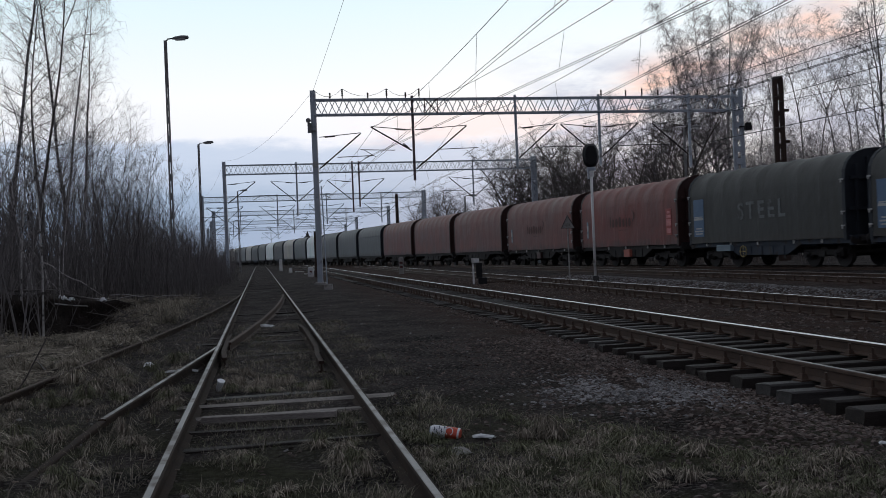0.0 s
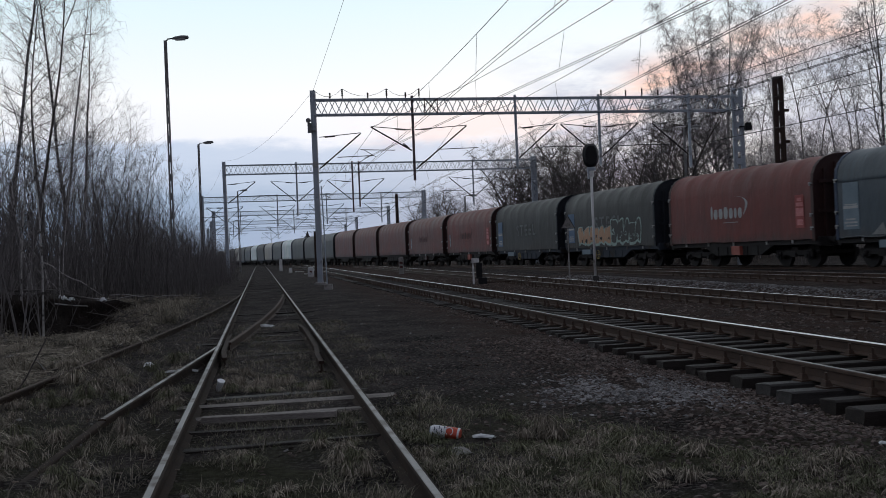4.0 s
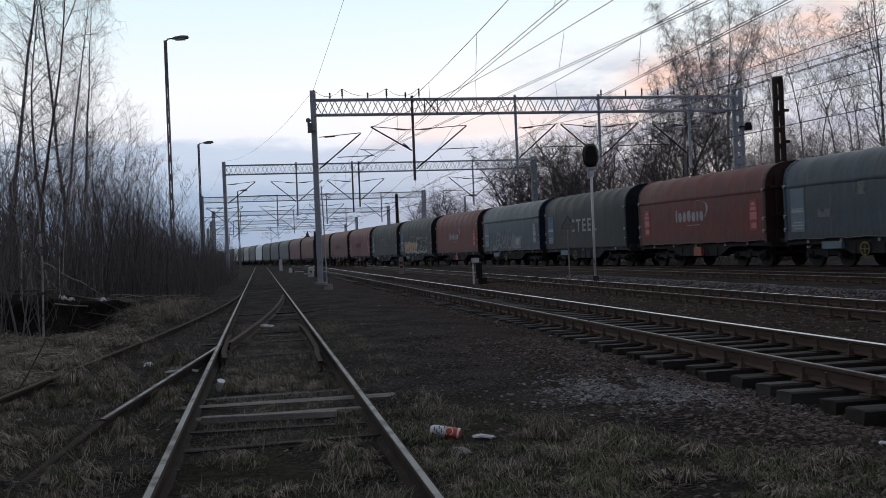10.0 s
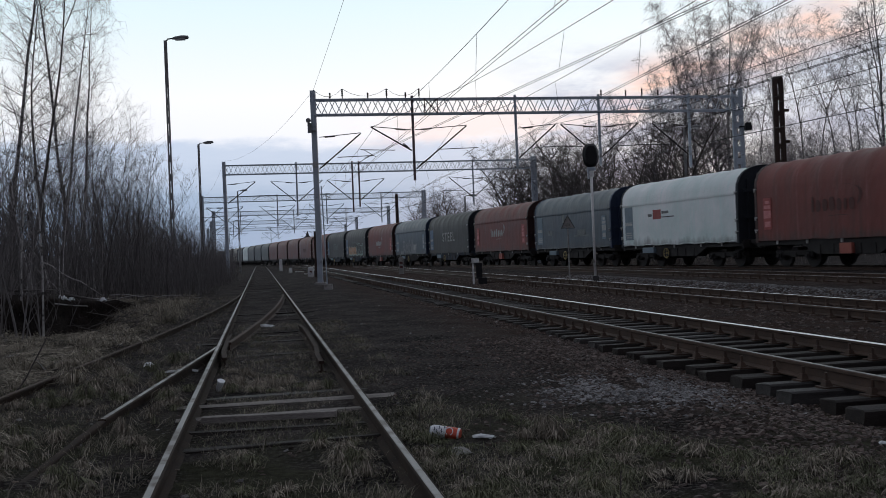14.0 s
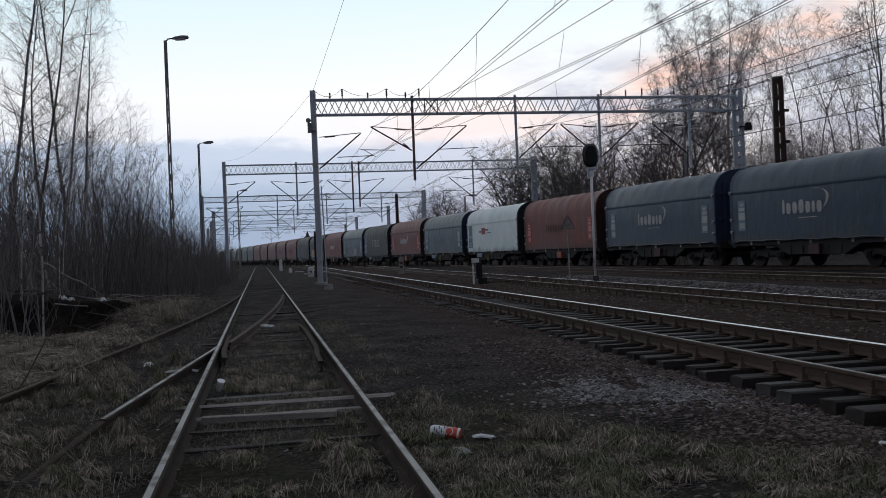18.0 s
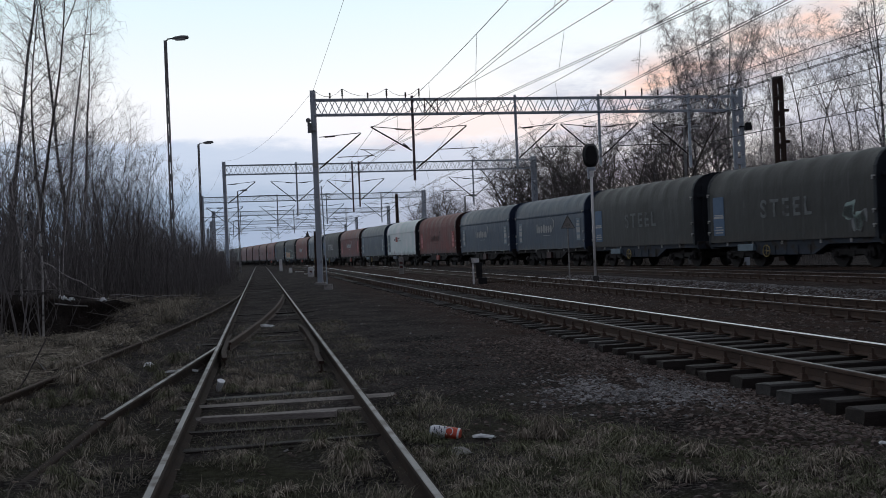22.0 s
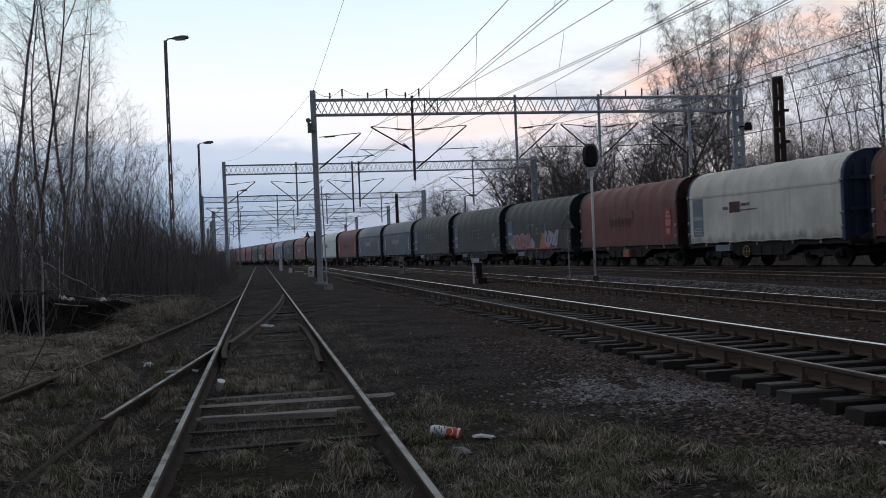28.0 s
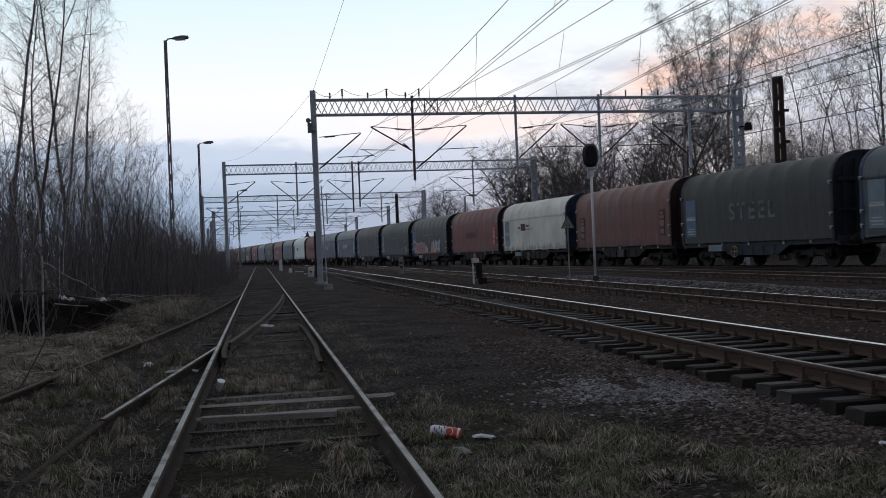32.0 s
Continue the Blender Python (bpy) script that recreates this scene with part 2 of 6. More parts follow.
def turnout(y):
    """Sideways shift of the branch track from the near track."""
    if y >= 44:
        return 0.0
    if y >= 15:
        return 0.00178 * (44 - y) ** 2
    return 0.00178 * 29 ** 2 + 0.1032 * (15 - y)


LINES = {"a": (A_X, -0.1795, 0.049), "b": (B_X, -0.1742, 0.0), "c": (C_X, -0.1970, 0.09)}


def line_point(key, y, side=0.0):
    x0, k, up = LINES[key]
    return (x0 + k * y + side, y, rail_z(y, up))


def gauss(x, c, w):
    return math.exp(-((x - c) / w) ** 2)


def ground_z(x, y):
    z = -0.125 + RISE * min(max(y, -20), 120)
    # the first main track lies bare on its sleepers near by, the others in ballast
    for key, depth in (("a", -0.11 + 0.08 * min(1, max(0, (y - 11) / 7))), ("b", -0.03), ("c", 0.05)):
        d = abs(x - (LINES[key][0] + LINES[key][1] * y))
        z += depth * (1 if d < 1.25 else max(0, 1 - (d - 1.25) / 1.0))
    ts = (Vector((x, y, 0)) - train_at(0)).dot(RV)
    if y > 5:
        z += 0.07 * max(0, 1 - max(0, abs(ts) - 1.4) / 1.2)
    # a low gravel ridge behind the second track
    z += 0.10 * math.exp(-((x - (B_X - 0.1742 * y) - 2.6) / 1.0) ** 2) * (1 if y < 46 else 0)
    e = x - (NEAR_X + SLOPE * y)
    z -= 0.045 * max(0, 1 - max(0, abs(e) - 0.95) / 0.5)
    z += 0.02 * noise.noise((x * 0.7, y * 0.5, 1.0)) + 0.012 * noise.noise((x * 2.7, y * 2.3, 5.0))
    if e < -3.2:
        k = min(1, (-e - 3.2) / 4)
        z += k * (0.16 * noise.noise((x * 0.35, y * 0.22, 9.0)) + 0.13 * noise.noise((x * 1.3, y * 1.1, 4.0)) + 0.22 * k)
        z += k * 0.16 * max(0, noise.noise((x * 0.9, y * 0.7, 14.0))) - 0.55 * math.exp(-((x + 8.7) / 1.3) ** 2 - ((y - 23.6) / 2.2) ** 2)
    return z


# ---------------------------------------------------------------- ground
def build_ground():
    def axis(lo, fine_lo, fine_hi, hi, step, grow):
        a, s = [], step
        p = fine_lo
        while p > lo:
            a.append(p)
            s *= grow
            p -= s
        a.append(lo)
        a = a[::-1]
        p = fine_lo + step
        while p < fine_hi:
            a.append(p)
            p += step
        s = step
        while p < hi:
            a.append(p)
            s *= grow
            p += s
        a.append(hi)
        return a
    xs, ys = axis(-1500, -14, 12, 1500, 0.22, 1.13), axis(-300, 3.0, 34, 3000, 0.22, 1.10)
    mb = Mesh()
    vs = [(x, y, ground_z(x, y)) for y in ys for x in xs]
    n = len(xs)
    fs = [(j * n + i, j * n + i + 1, j * n + n + i + 1, j * n + n + i) for j in range(len(ys) - 1) for i in range(n - 1)]
    mb.poly(vs, fs)
    m = bpy.data.materials.new("yard_ground")
    m.use_nodes = True
    nt = m.node_tree
    N, L = nt.nodes.new, nt.links.new
    bsdf = nt.nodes["Principled BSDF"]
    co = N("ShaderNodeTexCoord")

    def ns(scale, det, rough=0.55):
        t = N("ShaderNodeTexNoise")
        t.inputs["Scale"].default_value, t.inputs["Detail"].default_value, t.inputs["Roughness"].default_value = scale, det, rough
        L(co.outputs["Object"], t.inputs["Vector"])
        return t.outputs[0]

    def rg(v, lo, hi):
        r = N("ShaderNodeMapRange")
        L(v, r.inputs[0])
        r.inputs[1].default_value, r.inputs[2].default_value = lo, hi
        return r.outputs[0]

    def mx(f, a, b):
        t = N("ShaderNodeMix")
        t.data_type = "RGBA"
        L(f, t.inputs[0])
        for sock, v in ((t.inputs[6], a), (t.inputs[7], b)):
            if isinstance(v, tuple):
                sock.default_value = (*v, 1)
            else:
                L(v, sock)
        return t.outputs[2]

    def mul(a, b):
        t = N("ShaderNodeMath")
        t.operation = "MULTIPLY"
        L(a, t.inputs[0])
        L(b, t.inputs[1])
        return t.outputs[0]
    soil = mx(rg(ns(1.2, 6), 0.35, 0.65), (0.006, 0.0052, 0.005), (0.050, 0.041, 0.039))
    soil = mx(rg(ns(26, 4), 0.50, 0.72), soil, (0.15, 0.135, 0.125))
    # matted dry grass in patches, mainly beside the branch track
    sep = N("ShaderNodeSeparateXYZ")
    L(co.outputs["Object"], sep.inputs[0])
    skew = N("ShaderNodeMath")
    skew.operation = "MULTIPLY_ADD"
    L(sep.outputs[1], skew.inputs[0])
    skew.inputs[1].default_value = -SLOPE
    L(sep.outputs[0], skew.inputs[2])
    left = rg(skew.outputs[0], -1.8, -4.2)
    grassy = mx(rg(ns(9, 5), 0.35, 0.7), (0.034, 0.030, 0.021), (0.140, 0.120, 0.084))
    col = mx(mul(rg(ns(0.7, 6, 0.65), 0.34, 0.66), left), soil, grassy)
    litter = rg(ns(4.0, 6, 0.72), 0.60, 0.50)
    col = mx(mul(litter, left), col, (0.022, 0.018, 0.015))
    # rust and brake dust along the main tracks
    for c0 in (A_X, B_X, C_X):
        ab = N("ShaderNodeMath")
        ab.operation = "SUBTRACT"
        L(skew.outputs[0], ab.inputs[0])
        ab.inputs[1].default_value = c0
        av = N("ShaderNodeMath")
        av.operation = "ABSOLUTE"
        L(ab.outputs[0], av.inputs[0])
        col = mx(mul(rg(av.outputs[0], 3.2, 1.6), rg(ns(3.1, 5), 0.30, 0.62)), col, (0.048, 0.027, 0.020))
    green = mx(rg(ns(12, 5), 0.35, 0.7), (0.022, 0.022, 0.014), (0.06, 0.058, 0.036))
    near = rg(sep.outputs[1], 10.5, 7.5)
    col = mx(mul(rg(ns(0.8, 5), 0.42, 0.56), near), col, green)
    L(col, bsdf.inputs["Base Color"])
    bsdf.inputs["Roughness"].default_value = 0.95
    bsdf.inputs["Specular IOR Level"].default_value = 0.04
    bp = N("ShaderNodeBump")
    bp.inputs["Strength"].default_value, bp.inputs["Distance"].default_value = 1.0, 0.045
    L(ns(22, 6, 0.7), bp.inputs["Height"])
    L(bp.outputs[0], bsdf.inputs["Normal"])
    ob = part("ground", mb, m, smooth=True)
    tagged(ob, "dark trodden soil with patches of dry and green grass", "ground", kind="structure")


build_ground()

# ---------------------------------------------------------------- tracks
RAIL_BODY = [(-0.062, -0.15), (-0.062, -0.138), (-0.012, -0.118), (-0.009, -0.045), (-0.034, -0.034), (-0.034, -0.012), (-0.028, -0.003),
             (0.028, -0.003), (0.034, -0.012), (0.034, -0.034), (0.009, -0.045), (0.012, -0.118), (0.062, -0.138), (0.062, -0.15)]
RAIL_TREAD = [(-0.024, -0.0028), (-0.019, 0.0006), (0.012, 0.0006), (0.018, -0.0024)]
RAIL_HEAD = [(-0.0345, -0.0075), (-0.031, -0.0035), (-0.024, 0.0006), (0.010, 0.0006), (0.018, -0.0024)]


def rail(path, parent, head, label="", profile=None, body=RAIL_RUST):
    ob = part("rail", Mesh().sweep(RAIL_BODY, path), body, parent, label)
    part("rail_head", Mesh().sweep(profile or RAIL_TREAD, path), head, ob)
    return ob


def along(fn, y0, y1, step, side, slope=SLOPE):
    k = 1 / math.cos(math.atan(slope))
    pts, y = [], y0
    while y < y1:
        p = fn(y)
        pts.append((p[0] + side * k, p[1], p[2]))
        y += step
    p = fn(y1)
    pts.append((p[0] + side * k, p[1], p[2]))
    return pts


def build_main_line(key, y0, y1, label, detail_to, bright):
    tr = thing("railway_track", label, "railway track", "tracks of the yard", kind="structure")
    slope = LINES[key][1]
    ang = math.degrees(-math.atan(slope))
    for side, head in ((-0.7525, bright[0]), (0.7525, bright[1])):
        rail(along(lambda y: line_point(key, y), y0, y1, 12.0, side), tr, head, "", RAIL_HEAD if key == "a" and side > 0 else None)
    rnd = random.Random(ord(key))
    shapes = []
    for i in range(5):
        mb = Mesh().box((0, 0, -0.07), (2.6 + rnd.uniform(-0.08, 0.06), 0.235 + rnd.uniform(-0.025, 0.015), 0.14))
        mb.v = [(x + rnd.uniform(-0.012, 0.012), y + rnd.uniform(-0.01, 0.01), z + rnd.uniform(-0.006, 0.004)) for x, y, z in mb.v]
        shapes.append(mb.data("sleeper", SLEEPER_GREY if i < 1 else SLEEPER))
    clip = Mesh()
    for sx in (-0.7525, 0.7525):
        clip.box((sx, 0, 0.008), (0.36, 0.17, 0.016))
        for e in (-1, 1):
            clip.box((sx + e * 0.112, 0, 0.04), (0.08, 0.10, 0.06), top=0.55)
            clip.tube([(sx + e * 0.11, 0, 0.07), (sx + e * 0.11, 0, 0.135)], 0.017, 6)
    clip = clip.data("fastening", RAIL_RUST)
    far = Mesh()
    y, i = y0, 0
    while y < y1:
        p = line_point(key, y)
        m = pose(p[0] + rnd.uniform(-0.05, 0.05), y, p[2] - 0.166, rnd.uniform(-0.6, 0.6), 0, ang + rnd.uniform(-1.2, 1.2))
        if y < detail_to:
            s = part("sleeper", shapes[rnd.randrange(5)], None, tr, at=m)
            part("fastening", clip, None, s)
        else:
            far.box((p[0], y, p[2] - 0.24), (2.6, 0.25, 0.15), rz=ang)
        y += 0.54 + rnd.uniform(-0.02, 0.02)
        i += 1
    if far.v:
        part("distant_sleepers", far, SLEEPER, tr)["kind"] = "stuff"
    return tr


def build_near_track():
    tr = thing("old_siding_track", "worn siding track with old timber sleepers sunk in soil", "railway track", "tracks of the yard", kind="structure")

    def centre(y):
        return (NEAR_X + SLOPE * y, y, rail_z(y, -0.03))
    rail(along(centre, -4, 175, 6, -0.7525), tr, RAIL_DULL, body=RAIL_OLD)
    rail(along(centre, -4, 175, 6, 0.768), tr, RAIL_DULL, body=RAIL_OLD)

    def branch(y):
        return (NEAR_X + SLOPE * y - turnout(y), y, rail_z(y, -0.033) - 0.02 * max(0, (17 - y) / 12))
    rail(along(branch, -4, 41.5, 1.5, -0.7525), tr, RAIL_RUST, body=RAIL_OLD)
    rail(along(branch, 8.7, 15.75, 0.75, 0.67), tr, RAIL_DULL, body=RAIL_OLD)
    rail([(p[0], p[1], p[2] - 0.035 * max(0, 9.0 - p[1])) for p in along(branch, -1, 8.69, 0.75, 0.67)], tr, RAIL_OLD, "rusty rail end sinking into grass", body=RAIL_OLD)
    rail(along(branch, 16.05, 36.0, 1.5, 0.7525), tr, RAIL_RUST)
    # check rails inside the running rails opposite the crossing
    part("check_rail", Mesh().sweep(RAIL_BODY, [(NEAR_X + SLOPE * y + 0.64 - 0.05 * (abs(y - 16) > 2.4), y, rail_z(y, -0.026)) for y in (12.6, 13.6, 14.6, 16, 17.4, 18.4, 19.4)]), RAIL_OLD, tr)
    part("wing_rail", Mesh().sweep(RAIL_BODY, [(NEAR_X + SLOPE * y - 0.66 + 0.05 * (y < 14), y, rail_z(y, -0.034)) for y in (13.6, 14.6, 15.6, 16.6, 17.6)]), RAIL_OLD, tr)
    rnd = random.Random(5)
    ang = math.degrees(-math.atan(SLOPE))
    y = -3.0 + 0.02
    while y < 70:
        # two greyed timbers lie bare, two more just show, the rest are sunk in soil and grass
        bare, half = 9.2 < y < 10.6, 7.7 < y <= 9.2
        w = (2.1 if y > 9.9 else 1.78) if bare else (1.7 if half else 2.5)
        cx = NEAR_X + SLOPE * y + (0.10 if bare and y > 9.9 else 0)
        if 12 < y < 42:
            w = 2.5 + turnout(y) * 0.6
            cx -= turnout(y) * 0.3
        sunk = 0.006 if bare or half else rnd.uniform(0.012, 0.05)
        mb = Mesh().box((0, 0, -0.07), (w, 0.16 if bare or half else 0.22, 0.14))
        mb.v = [(a + rnd.uniform(-0.02, 0.02), b + rnd.uniform(-0.014, 0.014), c + rnd.uniform(-0.01, 0.006)) for a, b, c in mb.v]
        part("sleeper", mb, SLEEPER_PALE if bare else (SLEEPER_GREY if 9 < y < 12 else SLEEPER), tr,
             at=pose(cx, y, ground_z(cx, y) + 0.026 - sunk, rnd.uniform(-1, 1), rnd.uniform(-0.5, 0.5), ang + rnd.uniform(-3, 3)))
        y += 0.72 + rnd.uniform(-0.03, 0.03)


build_near_track()
build_main_line("a", -3, 150, "main track with bright worn rails on timber sleepers", 60, (RAIL_DULL, RAIL_TOP))
build_main_line("b", -3, 112, "railway track in dark ballast behind the nearest main line", 45, (RAIL_DULL, RAIL_TOP))
build_main_line("c", 0, 82, "railway track in dark ballast beside the train", 40, (RAIL_DULL, RAIL_DULL))


def build_train_track():
    tr = thing("train_track", "straight railway track that carries the goods train", "railway track", "tracks of the yard", kind="structure")
    for side in (-0.7525, 0.7525):
        path = [train_at(s) + RV * side for s in range(-60, 381, 20)]
        rail(path, tr, RAIL_DULL)
    mb = Mesh()
    s = -60.0
    while s < 300:
        p = train_at(s)
        mb.box((p.x, p.y, T_Z - 0.235), (2.6, 0.26, 0.15), rz=math.degrees(-T_HEAD))
        s += 0.6
    part("sleepers", mb, SLEEPER, tr)["kind"] = "stuff"


build_train_track()

# ---------------------------------------------------------------- the goods train
PITCH = 12.04
HALF = 5.25


def tarp_mat(name, c, dirt, rough=0.55, gloss=0.36):
    """Coated cloth: cloudy fading, rain streaks of dirt, and paler wear where it rubs on the hoops."""
    m = bpy.data.materials.new(name)
    m.use_nodes = True
    nt = m.node_tree
    N, L = nt.nodes.new, nt.links.new
    bsdf = nt.nodes["Principled BSDF"]
    co, info = N("ShaderNodeTexCoord"), N("ShaderNodeObjectInfo")

    def calc(op, a, b=None):
        n = N("ShaderNodeMath")
        n.operation = op
        for i, v in enumerate((a, b)):
            if isinstance(v, (int, float)):
                n.inputs[i].default_value = v
            elif v is not None:
                L(v, n.inputs[i])
        return n.outputs[0]
    shift = calc("MULTIPLY", info.outputs["Random"], 61.0)

    def ns(stretch, det):
        mp, n = N("ShaderNodeMapping"), N("ShaderNodeTexNoise")
        L(co.outputs["Object"], mp.inputs[0])
        mp.inputs[3].default_value = stretch
        L(shift, mp.inputs[1])
        n.inputs["Scale"].default_value, n.inputs["Detail"].default_value = 1.0, det
        L(mp.outputs[0], n.inputs["Vector"])
        return n.outputs[0]

    def rg(v, lo, hi, top=1.0):
        r = N("ShaderNodeMapRange")
        L(v, r.inputs[0])
        r.inputs[1].default_value, r.inputs[2].default_value, r.inputs[4].default_value = lo, hi, top
        return r.outputs[0]

    def mx(f, a, b):
        t = N("ShaderNodeMix")
        t.data_type = "RGBA"
        L(f, t.inputs[0])
        for sock, v in ((t.inputs[6], a), (t.inputs[7], b)):
            if isinstance(v, tuple):
                sock.default_value = (*v, 1)
            else:
                L(v, sock)
        return t.outputs[2]
    cloudy, fine = ns((0.5, 0.6, 0.6), 5), ns((14, 14, 14), 3)
    col = mx(rg(cloudy, 0.32, 0.68), tuple(v * 0.78 for v in c), tuple(min(v * 1.18, 0.85) for v in c))
    streak = ns((2.0, 5.5, 0.35), 6)
    col = mx(rg(streak, 0.50, 0.74, 0.8), col, dirt)
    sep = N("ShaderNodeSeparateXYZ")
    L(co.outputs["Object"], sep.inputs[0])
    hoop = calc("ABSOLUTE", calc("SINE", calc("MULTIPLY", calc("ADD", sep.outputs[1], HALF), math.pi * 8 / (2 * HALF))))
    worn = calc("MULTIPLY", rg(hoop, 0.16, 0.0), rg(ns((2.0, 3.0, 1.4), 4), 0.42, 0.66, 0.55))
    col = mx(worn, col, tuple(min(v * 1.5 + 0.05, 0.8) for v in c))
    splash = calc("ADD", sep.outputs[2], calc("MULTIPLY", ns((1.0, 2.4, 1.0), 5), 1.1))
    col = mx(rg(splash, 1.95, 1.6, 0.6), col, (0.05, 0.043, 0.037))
    col = mx(rg(fine, 0.45, 0.85, 0.35), col, dirt)
    L(col, bsdf.inputs["Base Color"])
    L(calc("ADD", calc("MULTIPLY", cloudy, 0.3), rough - 0.15), bsdf.inputs["Roughness"])
    bsdf.inputs["Specular IOR Level"].default_value = gloss
    b = N("ShaderNodeBump")
    b.inputs["Strength"].default_value, b.inputs["Distance"].default_value = 0.65, 0.045
    # slack cloth puckers along its lower hem
    pucker = calc("MULTIPLY", ns((1.0, 4.5, 1.4), 3), rg(sep.outputs[2], 1.9, 1.05, 0.9))
    L(calc("ADD", calc("ADD", ns((1.6, 2.2, 1.2), 4), calc("MULTIPLY", fine, 0.06)), pucker), b.inputs["Height"])
    L(b.outputs[0], bsdf.inputs["Normal"])
    return m


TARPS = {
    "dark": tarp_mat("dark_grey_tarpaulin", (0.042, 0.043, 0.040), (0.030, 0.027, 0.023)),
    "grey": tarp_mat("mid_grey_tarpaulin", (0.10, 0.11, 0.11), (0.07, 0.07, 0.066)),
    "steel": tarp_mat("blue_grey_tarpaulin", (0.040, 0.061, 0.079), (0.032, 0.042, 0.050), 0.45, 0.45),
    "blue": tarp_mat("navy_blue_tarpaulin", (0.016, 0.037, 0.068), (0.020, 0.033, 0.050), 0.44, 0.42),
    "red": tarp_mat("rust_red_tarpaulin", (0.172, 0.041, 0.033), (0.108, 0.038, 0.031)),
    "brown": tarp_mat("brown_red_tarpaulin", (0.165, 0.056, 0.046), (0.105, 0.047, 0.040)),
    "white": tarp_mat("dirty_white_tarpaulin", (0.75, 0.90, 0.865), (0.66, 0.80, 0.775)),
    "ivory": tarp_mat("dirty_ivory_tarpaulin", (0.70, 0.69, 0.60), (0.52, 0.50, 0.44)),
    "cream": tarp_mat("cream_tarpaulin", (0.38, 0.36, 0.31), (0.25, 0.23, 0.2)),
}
END_NAVY = surf("navy_end_wall", (0.016, 0.030, 0.065), (0.03, 0.05, 0.095), 2, 25, 0.6, 0.1, 0.15)
END_RED = surf("dark_red_end_wall", (0.035, 0.014, 0.013), (0.06, 0.024, 0.02), 2, 25, 0.6, 0.1, 0.15)
END_BLACK = surf("sooty_end_wall", (0.010, 0.013, 0.019), (0.022, 0.028, 0.038), 2, 25, 0.7, 0.1, 0.15)
SOOT = surf("sooty_running_gear", (0.010, 0.009, 0.009), (0.034, 0.030, 0.029), 3, 30, 0.8, 0.15, 0.2)
FRAME_BLUE = surf("faded_blue_frame", (0.020, 0.028, 0.042), (0.045, 0.058, 0.080), 2, 25, 0.75, 0.1, 0.2, (0.03, 0.025, 0.022), 0.55, 2)
PANEL_BLUE = surf("pale_blue_panel", (0.062, 0.118, 0.205), (0.105, 0.175, 0.275), 2, 25, 0.6, 0, 0.05)
PANEL_GREY = surf("grey_panel", (0.115, 0.165, 0.20), (0.20, 0.26, 0.30), 2, 25, 0.6, 0, 0.05)
PALE = surf("faded_white_lettering", (0.30, 0.30, 0.295), (0.50, 0.50, 0.485), 4, 25, 0.7, 0, 0.0)
WORN = surf("worn_grey_lettering", (0.10, 0.11, 0.112), (0.205, 0.22, 0.218), 5, 25, 0.7, 0, 0.0, (0.06, 0.06, 0.057), 0.57, 2.2)
PINK = surf("pink_panel_lettering", (0.46, 0.14, 0.14), (0.66, 0.28, 0.27), 5, 25, 0.7, 0, 0.0)
FADED = surf("faded_pink_lettering", (0.17, 0.085, 0.075), (0.26, 0.14, 0.125), 5, 25, 0.7, 0, 0.0)
INK = surf("dark_lettering", (0.066, 0.023, 0.020), (0.110, 0.036, 0.030), 5, 25, 0.7, 0, 0.0)
PEACH = surf("peach_spray_paint", (0.42, 0.25, 0.15), (0.58, 0.37, 0.24), 3, 20, 0.7, 0, 0.0, (0.30, 0.22, 0.15), 0.6, 3)
ORANGE = surf("orange_spray_paint", (0.40, 0.13, 0.06), (0.52, 0.21, 0.11), 3, 20, 0.6, 0, 0.0)
MINT = surf("mint_spray_paint", (0.28, 0.40, 0.36), (0.40, 0.50, 0.46), 3, 20, 0.6, 0, 0.0)
SILVER = surf("silver_spray_paint", (0.13, 0.135, 0.135), (0.25, 0.26, 0.26), 3, 20, 0.5, 0.2, 0.0)
ROSE = surf("rose_spray_paint", (0.27, 0.12, 0.12), (0.40, 0.20, 0.20), 3, 20, 0.6, 0, 0.0)
LILAC = surf("lilac_spray_paint", (0.30, 0.29, 0.38), (0.44, 0.43, 0.50), 3, 20, 0.6, 0, 0.0)
YELLOW = surf("yellow_paint", (0.24, 0.18, 0.06), (0.38, 0.30, 0.11), 3, 20, 0.6, 0, 0.0)
RED_BOX = surf("bright_red_box", (0.26, 0.065, 0.045), (0.40, 0.12, 0.085), 3, 20, 0.6, 0, 0.1)
RED_PANEL = surf("red_panel", (0.27, 0.05, 0.045), (0.38, 0.085, 0.075), 3, 20, 0.6, 0, 0.0)


def section(n, grow=0.0, low=1.06):
    """Half-round top on upright sides, from one lower edge over the roof to the other."""
    pts = [(-1.45 - grow, low), (-1.455 - grow, (low + 3.1) / 2), (-1.45 - grow, 3.1)]
    for i in range(1, n):
        a = math.pi * (1 - i / n)
        c, s = math.cos(a), math.sin(a)
        e = 2 / 2.5
        pts.append((math.copysign(abs(c) ** e, c) * (1.45 + grow), 3.1 + (1.14 + grow) * s ** e))
    pts += [(1.45 + grow, 3.1), (1.455 + grow, (low + 3.1) / 2), (1.45 + grow, low)]
    return pts


